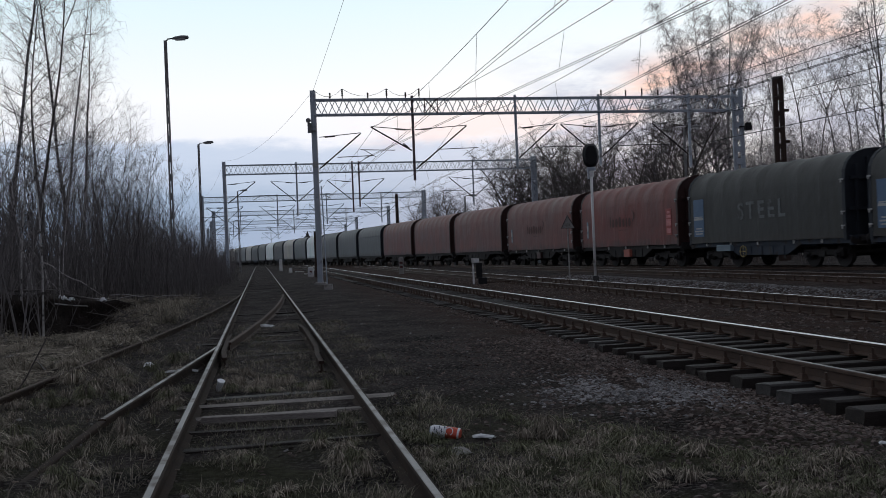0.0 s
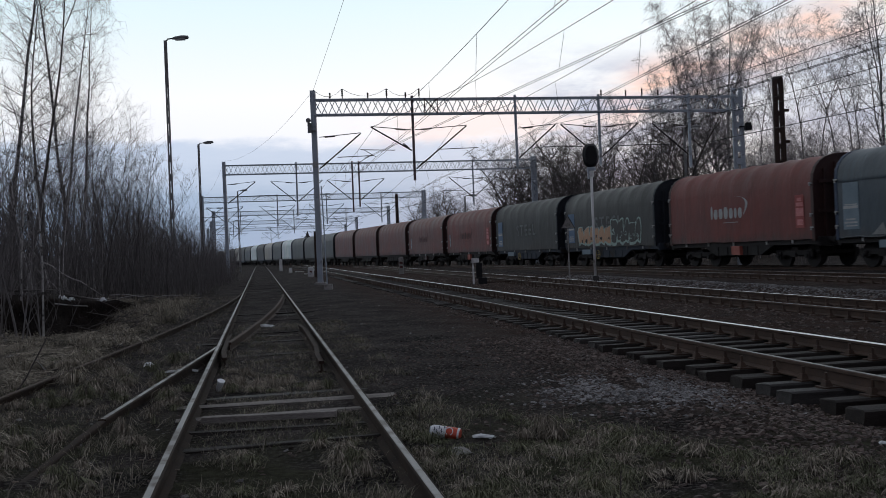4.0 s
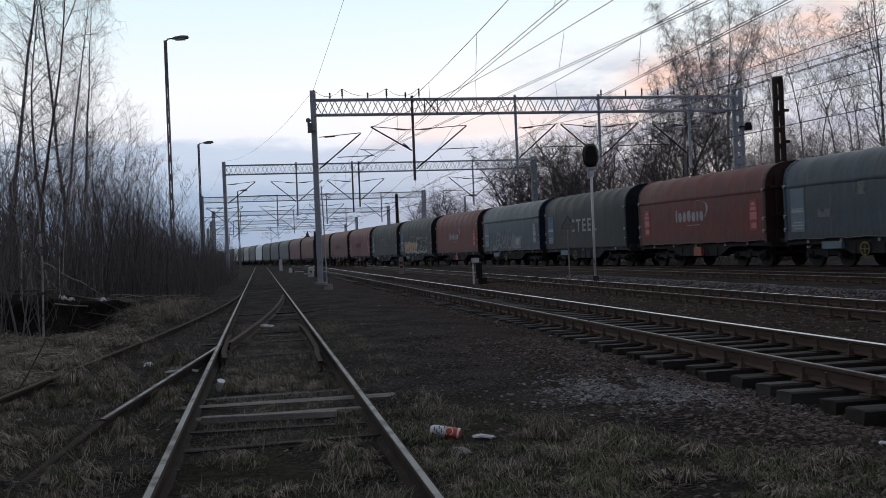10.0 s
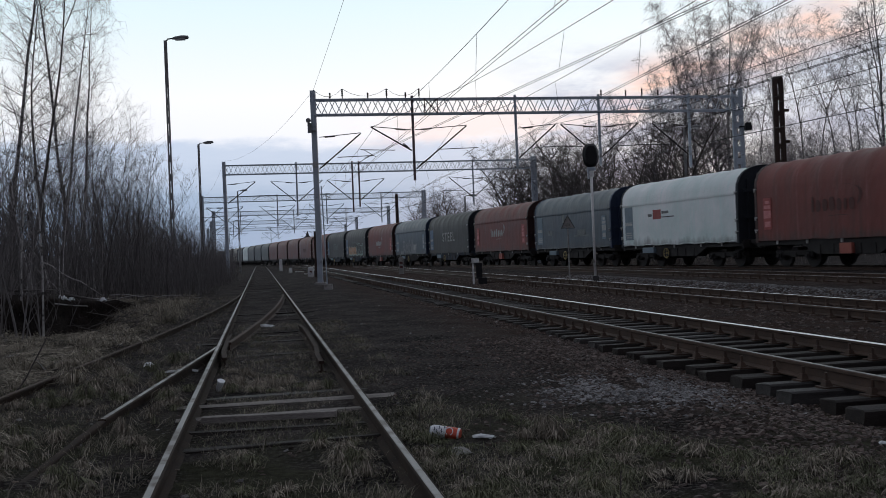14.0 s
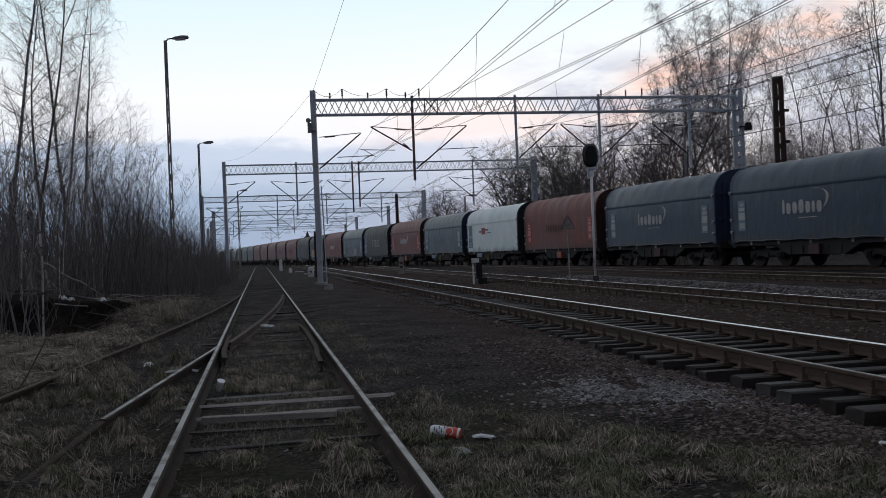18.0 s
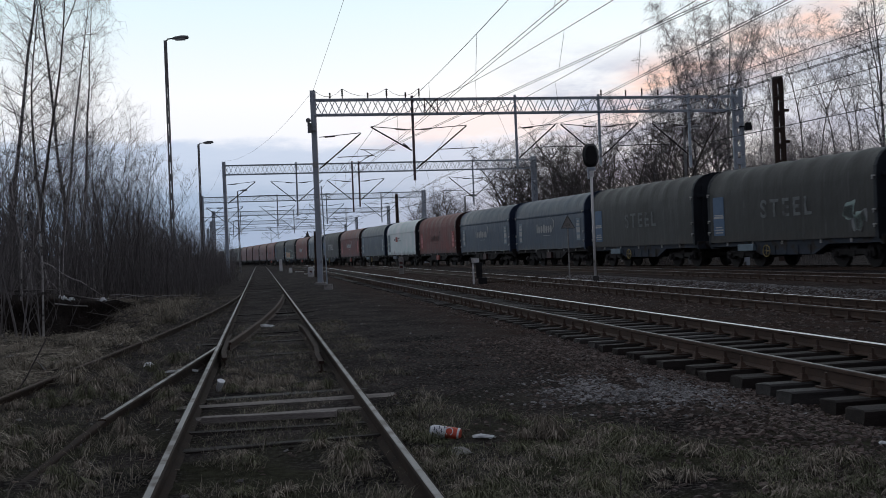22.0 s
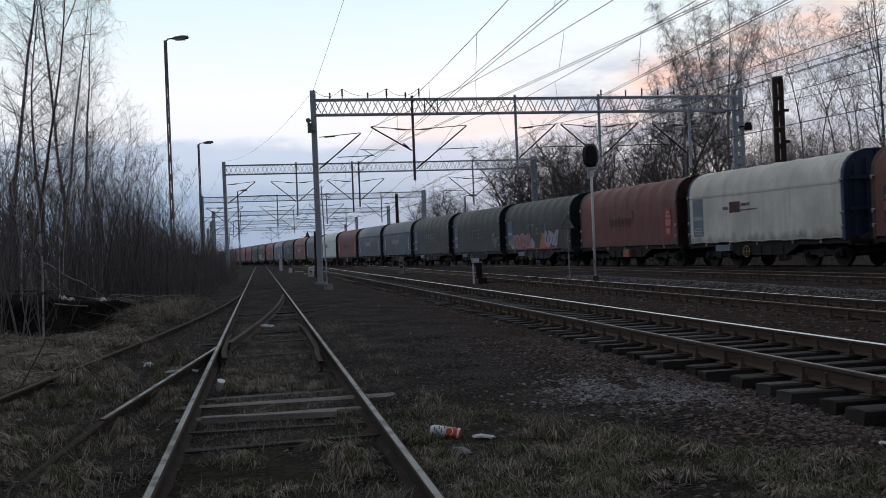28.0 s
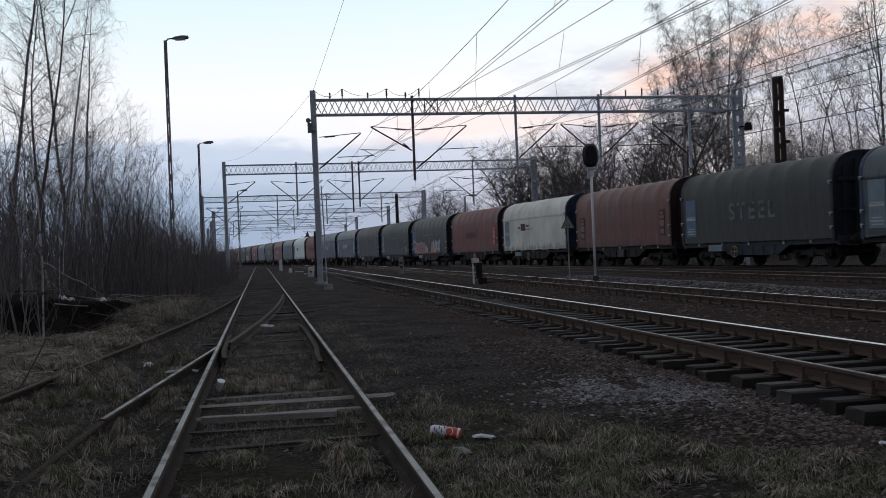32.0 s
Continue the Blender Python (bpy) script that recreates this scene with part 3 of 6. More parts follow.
def tarp_mesh(ribbed, seed):
    rnd = random.Random(seed)
    mb = Mesh()
    prof = section(14)
    ny = 48
    vs = []
    for j in range(ny + 1):
        y = -HALF + 2 * HALF * j / ny
        ph = j / ny * 8
        for i, (x, z) in enumerate(prof):
            roof = max(0.0, min(1.0, (z - 3.0) / 0.5))
            if ribbed:
                sag = 0.042 * (0.30 + 0.65 * roof) * abs(math.sin(math.pi * ph)) ** 0.7
            else:
                sag = 0.022 * abs(math.sin(math.pi * ph)) ** 0.7 * roof
            w = 0.018 * noise.noise((x * 0.8, y * 0.9 + seed * 7, z * 1.1)) + 0.008 * noise.noise((x * 3, y * 2.6 + seed, z * 2.2))
            low_side = 1.0 if z < 1.3 else 0.28 + 0.72 * roof
            w *= low_side
            sag *= 0.4 + 0.6 * roof
            k = 1 - sag / 1.45
            zz = 3.0 + (z - 3.0) * (1 - sag / 1.2) if z > 3 else z
            if i in (0, len(prof) - 1):
                zz += 0.028 * noise.noise((y * 0.9, seed, 3)) + 0.012 * noise.noise((y * 3.1, seed, 8))
            vs.append((x * k + math.copysign(w, x) * (1 - roof * 0.5), y, zz + w * roof))
    n = len(prof)
    fs = [(j * n + i, j * n + n + i, j * n + n + i + 1, j * n + i + 1) for j in range(ny) for i in range(n - 1)]
    mb.poly(vs, fs)
    if not ribbed:
        # roof sheet laps over the side with a slightly wavy lower edge
        edge = []
        for j in range(ny + 1):
            y = -HALF + 0.02 + (2 * HALF - 0.04) * j / ny
            zl = 3.02 + 0.006 * math.sin(j * 0.9 + seed) + 0.014 * rnd.uniform(-1, 1) + 0.03 * noise.noise((j * 0.35, seed, 2.0))
            edge += [(-1.464, y, zl), (-1.469, y, zl + 0.012), (-1.462, y, 3.16), (-1.405, y, 3.42)]
        mb.poly(edge, [(j * 4 + i, j * 4 + 4 + i, j * 4 + 5 + i, j * 4 + 1 + i) for j in range(ny) for i in range(3)])
    return mb


def end_wall_mesh():
    """Solid rounded end with a flanged hoop and upright ribs."""
    mb = Mesh()
    out, inn = section(12, 0.015, 1.0), section(12, -0.06, 1.0)
    n = len(out)
    for y0, y1 in ((0.0, 0.16),):
        vs = [(x, y0, z) for x, z in out] + [(x, y1, z) for x, z in out] + [(x, y1, z) for x, z in inn] + [(x, y1 - 0.05, z) for x, z in inn]
        fs = []
        for a in range(3):
            fs += [(a * n + i, a * n + n + i, a * n + n + i + 1, a * n + i + 1) for i in range(n - 1)]
        fs.append(tuple(range(3 * n, 4 * n)))
        fs.append(tuple(range(n))[::-1])
        mb.poly(vs, fs)
    return mb


def underframe_mesh():
    mb = Mesh()
    for x in (-1.28, 1.28):
        mb.box((x, 0, 0.97), (0.14, 2 * HALF + 0.5, 0.20))
        # deeper middle of the frame, tapered to both ends
        pts = [(-2.6, 0.9), (-1.7, 0.50), (1.7, 0.50), (2.6, 0.9)]
        vs = [(x + e, y, z) for e in (-0.05, 0.05) for y, z in pts]
        mb.poly(vs, [(0, 1, 2, 3), (7, 6, 5, 4)] + [(i, 4 + i, 4 + (i + 1) % 4, (i + 1) % 4) for i in range(4)])
        for y in (-1.5, -0.75, 0.0, 0.75, 1.5):
            mb.box((x * 1.045, y, 0.68), (0.05, 0.07, 0.36))
    mb.box((0, 0, 0.95), (0.5, 2 * HALF, 0.26))
    for y in (-HALF - 0.18, HALF + 0.18):
        mb.box((0, y, 0.98), (2.62, 0.18, 0.34))
    for y in (-4.2, -2.9, -1.6, 0, 1.6, 2.9, 4.2):
        mb.box((0, y, 0.93), (2.5, 0.12, 0.16))
    mb.tube([(-0.6, -1.2, 0.62), (-0.6, 1.0, 0.62)], 0.16, 10)
    mb.tube([(-0.9, -3.0, 0.8), (-0.9, 3.0, 0.8)], 0.025, 6)
    return mb


def bogie_mesh():
    mb = Mesh()
    for x in (-1.0, 1.0):
        mb.beam((x, -0.75, 0.56), (x, 0.75, 0.56), 0.11, 0.2)
        mb.beam((x, -1.15, 0.62), (x, -0.6, 0.58), 0.11, 0.13)
        mb.beam((x, 0.6, 0.58), (x, 1.15, 0.62), 0.11, 0.13)
        for y in (-0.9, 0.9):
            mb.box((x * 1.02, y, 0.46), (0.2, 0.26, 0.26))
            for e in (-0.19, 0.19):
                mb.tube([(x, y + e, 0.40), (x, y + e, 0.64)], 0.07, 8)
            mb.tube([(x * 1.1, y, 0.46), (x * 1.19, y, 0.46)], 0.09, 8)
        mb.box((x * 1.06, 0, 0.5), (0.08, 0.34, 0.22))
    mb.box((0, 0, 0.68), (2.0, 0.4, 0.2))
    for y in (-1.3, 1.3):
        mb.box((0, y, 0.56), (1.9, 0.09, 0.12))
    return mb


def wheelset_mesh():
    mb = Mesh()
    for x in (-0.7525, 0.7525):
        e = math.copysign(1, x)
        for a, b, r in ((-0.07, 0.06, 0.46), (-0.075, -0.05, 0.485)):
            mb.tube([(x + e * a, 0, 0), (x + e * b, 0, 0)], r, 20)
        mb.tube([(x + e * 0.06, 0, 0), (x + e * 0.085, 0, 0)], [0.16, 0.12], 12)
    mb.tube([(-1.0, 0, 0), (1.0, 0, 0)], 0.08, 8)
    return mb


def buffer_mesh():
    return Mesh().tube([(0, 0, 0), (0, 0.26, 0), (0, 0.27, 0), (0, 0.46, 0)], [0.13, 0.12, 0.08, 0.08], 10).tube([(0, 0.45, 0), (0, 0.5, 0)], [0.22, 0.21], 14)


def latch_mesh():
    return Mesh().box((0, 0, 0), (0.05, 0.16, 0.05), 0).box((-0.01, 0.03, -0.05), (0.04, 0.04, 0.12))


def ring_mesh():
    mb = Mesh()
    pts = [(0, 0.23 * math.cos(i * math.pi / 10), 0.23 * math.sin(i * math.pi / 10)) for i in range(21)]
    mb.tube(pts, 0.019, 6, caps=False)
    mb.beam((0, -0.22, 0), (0, 0.22, 0), 0.018)
    mb.beam((0, 0, -0.22), (0, 0, 0.22), 0.018)
    return mb.tube([(0, 0, 0), (0.25, 0, 0)], 0.03, 6)


def text_mesh(word, size):
    """Flat letters with a little thickness, facing the side of a wagon (reading from its rear to its front)."""
    cu = bpy.data.curves.new("lettering", "FONT")
    cu.body, cu.size, cu.extrude, cu.align_x = word, size, 0.0015, "CENTER"
    cu.space_character, cu.offset = 1.4, 0.02
    ob = bpy.data.objects.new("lettering", cu)
    scene.collection.objects.link(ob)
    bpy.context.view_layer.update()
    me = bpy.data.meshes.new_from_object(ob.evaluated_get(bpy.context.evaluated_depsgraph_get()))
    bpy.data.objects.remove(ob)
    me.materials.clear()
    return me


CACHE = {}


def cached(key, maker, material, smooth=False):
    if key not in CACHE:
        CACHE[key] = maker().data(key, material, smooth)
    return CACHE[key]


SIDE_X = -1.464      # just proud of the side tarpaulin


def plate(y0, y1, z0, z1, t=0.004):
    return Mesh().box((0, (y0 + y1) / 2, (z0 + z1) / 2), (t, y1 - y0, z1 - z0))


def blob(mb, y, z, w, h, seed, slot=0, x=0.0, n=24, rag=0.13):
    """A rounded sprayed patch, a thin film in the plane of the side."""
    rnd = random.Random(seed)
    ph, lean, sq = rnd.uniform(0, 6.28), rnd.uniform(-0.38, 0.38), rnd.uniform(0.35, 0.75)
    rim = []
    for i in range(n):
        a = 2 * math.pi * i / n
        r = 1 + rag * math.sin(3 * a + ph) + rag * 0.6 * math.sin(5 * a + 2 * ph)
        c, s = math.cos(a), math.sin(a)
        v = math.copysign(abs(s) ** sq, s) * h / 2 * r
        rim.append((math.copysign(abs(c) ** sq, c) * w / 2 * r + lean * v, v))
    vs = [(x + 0.0015, y + a, z + b) for a, b in rim] + [(x - 0.0015, y + a, z + b) for a, b in rim]
    mb.poly(vs, [tuple(range(n)), tuple(range(n, 2 * n))[::-1]] + [(i, n + i, n + (i + 1) % n, (i + 1) % n) for i in range(n)], slot)


def crescent(mb):
    """The swoosh beside a company mark: a sickle that swings round from a thin upper tip to a lower one."""
    def curve(p, q, r, t):
        return tuple(p[i] * (1 - t) ** 2 + 2 * q[i] * t * (1 - t) + r[i] * t * t for i in (0, 1))
    n, vs = 16, []
    for i in range(n + 1):
        t = i / n
        for bulge in ((-1.38, 2.98), (-1.72, 2.90)):
            y, z = curve((-0.05, 2.98), bulge, (-0.72, 2.16), t)
            vs.append((-0.003, y, z))
    mb.poly(vs, [(2 * i, 2 * i + 1, 2 * i + 3, 2 * i + 2) for i in range(n)])


def mark_meshes():
    """Company mark as plain rounded bars of its size over one thin line."""
    out = []
    y, z = 1.75, 2.05
    n = 14
    for w, h in ((0.16, 0.58), (0.30, 0.44), (0.30, 0.46), (0.32, 0.52), (0.30, 0.44), (0.20, 0.44), (0.30, 0.44)):
        vs = [(-0.003, y - w / 2 + math.copysign(abs(math.cos(a)) ** 0.6, math.cos(a)) * w / 2, z + h / 2 + math.sin(a) * h / 2) for a in (2 * math.pi * i / n for i in range(n))]
        out.append(Mesh())
        out[-1].poly(vs, [tuple(range(n))[::-1]])
        y -= w + 0.09
    out.append(Mesh().box((0, 0.2, z - 0.16), (0.004, 1.1, 0.025)))
    return out


def arc_mesh():
    mb = Mesh()
    crescent(mb)
    return mb


def graffiti(kind):
    out = []
    rnd = random.Random(kind)

    def spot(y, z, w, h, seed, mt, x=0.0):
        mb = Mesh()
        blob(mb, y, z, w, h, seed, 0, x)
        out.append((mb, mt))
    if kind == "orange_mint":
        mats = [PEACH, MINT, BLACK_PAINT, TARPS["dark"]]
        y = 3.6
        for i in range(11):
            w = rnd.uniform(0.55, 0.8)
            h = 0.92 + 0.42 * (i > 5) * rnd.uniform(0.3, 1.0)
            spot(y - w / 2, 1.2 + h / 2, w * 1.15, h * 1.08, i + 40, mats[1])
            spot(y - w / 2, 1.24 + h / 2, w * 0.92, h * 0.90, i + 40, mats[0 if i < 6 else 3], -0.003)
            for j in range(2 if i >= 6 else 1):
                yy, zz = y - w * rnd.uniform(0.25, 0.75), 1.3 + h * rnd.uniform(0.1, 0.55)
                spot(yy, zz, w * rnd.uniform(0.12, 0.4), h * rnd.uniform(0.10, 0.26), i * 3 + j + 70, mats[2 if i < 6 else 1], -0.006)
                if i >= 6:
                    spot(yy + 0.02, zz, w * 0.18, h * 0.1, i * 3 + j + 90, mats[3], -0.009)
            y -= w * 0.98
    elif kind == "silver":
        def stroke(pts, w, mt=SILVER, x=0.0):
            mb = Mesh()
            for (y0, z0), (y1, z1) in zip(pts, pts[1:]):
                mb.beam((x, y0, z0), (x, y1, z1), 0.004, w)
            out.append((mb, mt))

        def sheet(pts, mt=SILVER, x=0.0):
            mb, n = Mesh(), len(pts)
            vs = [(x + e, y, z) for e in (0.0015, -0.0015) for y, z in pts]
            mb.poly(vs, [tuple(range(n)), tuple(range(n, 2 * n))[::-1]] + [(i, n + i, n + (i + 1) % n, (i + 1) % n) for i in range(n)])
            out.append((mb, mt))
        # pointed silver letters that end in a broad arrow
        sheet([(3.5, 1.14), (2.95, 1.55), (2.75, 1.14)])
        stroke([(2.6, 1.15), (2.45, 2.25), (1.75, 2.2), (1.95, 1.95)], 0.17)
        stroke([(2.4, 1.75), (1.85, 1.85)], 0.15)
        stroke([(2.5, 1.2), (2.0, 1.6), (1.55, 1.2)], 0.17)
        stroke([(1.6, 1.15), (1.35, 2.1), (1.1, 1.5), (0.75, 2.15), (0.55, 1.2)], 0.16)
        stroke([(1.35, 1.15), (1.1, 1.35), (0.85, 1.2)], 0.14)
        stroke([(0.15, 2.4), (0.4, 1.9), (0.3, 1.3), (-0.1, 1.2), (-0.4, 1.5), (-0.25, 1.95), (0.2, 1.85)], 0.16)
        stroke([(-0.45, 1.2), (-0.75, 2.35), (-1.0, 1.75)], 0.17)
        sheet([(-0.8, 2.3), (-1.15, 1.95), (-2.35, 2.0), (-2.05, 1.2), (-0.55, 1.16)])
        sheet([(-1.3, 1.85), (-2.0, 1.88), (-1.75, 1.4), (-1.2, 1.5)], PALE, -0.003)
    elif kind == "rose":
        # rounded pink letters edged in lilac, then an orange wedge and lilac letters
        def letter(y, w, h, seed, mt, edge=True):
            mb = Mesh()
            blob(mb, y, 1.16 + h / 2, w, h, seed, 0, 0.0, 24, 0.05)
            if edge:
                out.append((mb, LILAC))
                mb = Mesh()
                blob(mb, y, 1.14 + h / 2, w * 0.84, h * 0.86, seed, 0, -0.003, 24, 0.05)
            out.append((mb, mt))
            if edge:
                slit = Mesh()
                slit.beam((-0.006, y + w * 0.04, 1.16 + h * 0.3), (-0.006, y - w * 0.05, 1.16 + h * 0.62), 0.004, 0.05)
                out.append((slit, STEEL_DARK))
        letter(4.25, 0.45, 0.75, 3, MINT, False)
        for i in range(5):
            letter(3.75 - i * 0.60, 0.72, 0.86 + 0.06 * (i % 3), i + 5, ROSE)
        letter(0.75, 0.42, 0.62, 9, LILAC, False)
        letter(0.45, 0.35, 0.45, 10, MINT, False)
        wedge = Mesh()
        ring = [(-0.55, 1.14), (-1.0, 2.1), (-1.5, 2.0), (-2.45, 1.14)]
        wedge.poly([(e, y, z) for e in (0.0015, -0.0015) for y, z in ring], [(0, 1, 2, 3), (7, 6, 5, 4)] + [(i, 4 + i, 4 + (i + 1) % 4, (i + 1) % 4) for i in range(4)])
        out.append((wedge, ORANGE))
        for i in range(4):
            mb = Mesh()
            blob(mb, -1.75 - i * 0.50, 1.66 + 0.07 * (i % 2), 0.56, 1.0 - 0.12 * (i % 3), i + 25, 0, -0.004, 24, 0.11)
            out.append((mb, LILAC))
            slit = Mesh()
            slit.beam((-0.008, -1.7 - i * 0.50, 1.5), (-0.008, -1.8 - i * 0.50, 1.86), 0.004, 0.06)
            out.append((slit, STEEL_DARK))
        base = plate(-3.5, 4.2, 1.09, 1.17, 0.004)
        base.v = [(x - 0.007, y, z) for x, y, z in base.v]
        out.append((base, RED_PANEL))
    else:
        # small tags low down at the rear, or pale ones along the middle
        first, step = (-3.9, 0.14) if kind == "small" else (1.6, 0.5)
        for i in range(7):
            spot(first - i * step + rnd.uniform(-0.1, 0.1), 1.5 + rnd.uniform(0, 0.9), rnd.uniform(0.25, 0.6), rnd.uniform(0.3, 0.8), i + 3, MINT if i % 2 else SILVER)
    return out


# colour, ribbed, end wall, front panel, rear panel, mark, graffiti, words for the label
WAGONS = {
    28: ("grey", 1, "k", "", "", "", ""), 27: ("dark", 1, "k", "", "", "", ""), 26: ("cream", 0, "k", "", "", "", ""), 25: ("dark", 1, "k", "", "", "", ""),
    24: ("grey", 1, "k", "", "", "", ""), 23: ("cream", 0, "k", "", "", "", ""), 22: ("dark", 1, "k", "", "", "", ""), 21: ("grey", 1, "k", "", "", "", ""),
    20: ("white", 0, "k", "", "", "", ""), 19: ("dark", 1, "k", "", "", "", ""), 18: ("cream", 0, "n", "", "", "", ""), 17: ("grey", 1, "k", "", "", "", "light"),
    16: ("white", 0, "n", "g", "", "mark_red", ""), 15: ("grey", 1, "k", "", "", "", ""), 14: ("grey", 1, "k", "", "", "", ""), 13: ("grey", 0, "k", "", "", "", "light"),
    12: ("brown", 1, "r", "p", "", "mark_dark", ""), 11: ("brown", 1, "r", "p", "", "", ""), 10: ("brown", 1, "r", "p", "", "mark_dark", ""), 9: ("brown", 1, "r", "p", "", "mark_dark", ""),
    8: ("red", 1, "r", "p", "r", "mark_dark", ""), 7: ("dark", 1, "k", "b", "", "STEEL_worn", ""), 6: ("dark", 1, "k", "b", "", "STEEL_worn", "orange_mint"), 5: ("red", 1, "r", "", "r", "mark", ""),
    4: ("steel", 0, "n", "g", "w", "", "silver"), 3: ("dark", 1, "k", "b", "", "STEEL", ""), 2: ("red", 0, "r", "r", "r", "mark", ""), 1: ("steel", 0, "n", "g", "w", "shield", ""),
    0: ("white", 0, "k", "g", "", "mark_red", ""), -1: ("red", 1, "r", "r", "r", "mark_dark", ""), -2: ("blue", 0, "n", "w", "w", "mark", ""), -3: ("blue", 0, "n", "w", "w", "mark", ""),
    -4: ("dark", 1, "k", "b", "", "STEEL_worn", ""), -5: ("dark", 1, "k", "b", "", "STEEL_worn", "small"), -6: ("dark", 1, "k", "b", "", "STEEL_worn", "rose"), -7: ("red", 1, "r", "", "r", "mark_dark", ""),
    -8: ("ivory", 0, "n", "g", "", "mark_red", ""), -9: ("brown", 1, "r", "r", "r", "", ""), -10: ("dark", 1, "k", "b", "", "STEEL_worn", ""), -11: ("steel", 0, "n", "g", "g", "shield", ""),
    -12: ("dark", 1, "k", "b", "", "STEEL_worn", ""), -13: ("red", 1, "r", "r", "r", "mark_dark", ""),
}
WORDS = {"dark": "dark grey", "grey": "mid grey", "steel": "blue-grey", "blue": "navy blue", "red": "rust-red", "brown": "brownish red", "white": "dirty white", "cream": "faded cream", "ivory": "dirty ivory"}
TRAIN = []


def build_wagon(k):
    tone, ribbed, end, front, rear, mark, spray = WAGONS[k]
    label = WORDS[tone] + " tarpaulin-covered steel coil wagon on bogies"
    if spray in ("orange_mint", "rose", "silver", "light"):
        label = WORDS[tone] + " tarpaulin-covered coil wagon with " + {"orange_mint": "peach and mint", "rose": "rose and orange", "silver": "silver", "light": "pale"}[spray] + " graffiti"
    w = thing("covered_goods_wagon", label, "goods wagon", "wagons of the train")
    near = -14 <= k <= 9
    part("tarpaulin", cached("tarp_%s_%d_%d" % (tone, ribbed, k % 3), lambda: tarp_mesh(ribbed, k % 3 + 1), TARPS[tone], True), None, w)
    emat = {"k": END_BLACK, "n": END_NAVY, "r": END_RED}[end]
    em = cached("end_" + end, end_wall_mesh, emat)
    for ew in (part("end_wall", em, None, w, at=pose(0, HALF, 0)), part("end_wall", em, None, w, at=pose(0, -HALF, 0, 0, 0, 180))):
        if near:
            for x in (-0.95, -0.45, 0.0, 0.45, 0.95):
                h = 2.6 + 0.5 * (1 - abs(x))
                part("rib", cached("rib_%s%.2f" % (end, abs(x)), lambda: Mesh().box((0, 0, 0), (0.09, 0.09, h)), emat), None, ew, at=pose(x, 0.15, 2.35 + 0.25 * (1 - abs(x))))
            for z in (2.1, 3.2):
                part("cross_bar", cached("bar_" + end, lambda: Mesh().box((0, 0, 0), (2.45, 0.07, 0.12)), emat), None, ew, at=pose(0, 0.17, z))
    fr = part("underframe", cached("frame_" + ("blue" if tone == "dark" else "soot"), underframe_mesh, FRAME_BLUE if tone == "dark" else SOOT), None, w)
    for y in (-3.5, 3.5):
        b = part("bogie", cached("bogie", bogie_mesh, SOOT), None, w, at=pose(0, y, 0))
        for e in (-0.9, 0.9):
            part("wheelset", cached("wheelset", wheelset_mesh, SOOT), None, b, at=pose(0, e, 0.46))
    for x in (-0.875, 0.875):
        for s in (1, -1):
            part("buffer", cached("buffer", buffer_mesh, SOOT, True), None, w, at=pose(x, s * (HALF + 0.27), 1.02, 0, 0, 0 if s > 0 else 180))
    if not near:
        return w
    for y in (HALF + 0.05, -HALF - 0.05):
        for z in (3.14, 2.0, 1.5):
            part("latch", cached("latch", latch_mesh, PALE), None, w, at=pose(-1.5, y, z))
    if not ribbed:
        # rolled lower hem of the sheet
        part("hem", cached("hem_" + tone, lambda: Mesh().tube([(-1.462 - 0.012 * math.sin(q * 1.7), -HALF + 0.1 + q * (2 * HALF - 0.2) / 40, 1.075 + 0.02 * math.sin(q * 0.9) + 0.012 * math.sin(q * 2.3)) for q in range(41)], 0.03, 6), TARPS[tone], True), None, w)
    for y in (-3.9, -2.2, 0.2, 2.2, 4.1):
        part("tie_plate", cached("tie", lambda: Mesh().box((0, 0, 0), (0.04, 0.09, 0.14)), PALE), None, w, at=pose(-1.37, y, 0.98))
    if tone in ("dark", "white", "ivory", "grey", "steel"):
        part("brake_wheel", cached("ring", ring_mesh, YELLOW), None, w, "yellow hand-brake wheel", at=pose(-1.42, 0.9 if tone != "dark" else 1.2, 0.66))
        part("tool_box", cached("tool", lambda: Mesh().box((0, 0, 0), (0.25, 1.1, 0.26)), PANEL_GREY), None, w, at=pose(-1.36, 2.6, 0.82))
    else:
        part("tool_box", cached("tool_r_" + tone, lambda: Mesh().box((0, 0, 0), (0.16, 0.62, 0.38)), RED_BOX if tone == "red" else END_RED), None, w, at=pose(-1.4, -0.1, 0.70))
    for kind, y in ((front, 4.55), (rear, -4.55)):
        if not kind:
            continue
        pm = {"b": PANEL_BLUE, "g": PANEL_GREY, "r": END_RED if tone == "brown" else RED_PANEL, "w": PANEL_GREY, "p": PANEL_GREY}[kind]
        z0, z1, hw = (1.35, 3.0, 0.42) if kind in "bg" else ((1.5, 2.75, 0.26) if kind != "p" else (1.55, 2.45, 0.10))
        pn = part("data_panel", cached("panel_%s%.1f%s" % (kind, y, tone == "brown"), lambda: plate(-hw, hw, z0, z1, 0.012), pm), None, w, at=pose(SIDE_X, y, 0))
        bars = Mesh()
        rnd = random.Random(kind + str(y))
        if kind in "rwp":
            rows = ((1.6, 0.22, 0.7), (1.95, 0.3, 0.9), (2.32, 0.14, 0.8), (2.52, 0.12, 0.5))
        else:
            rows = ((1.45, 0.05, 0.7), (1.56, 0.06, 0.8), (1.68, 0.05, 0.6), (2.08, 0.10, 0.9), (2.2, 0.04, 0.8))
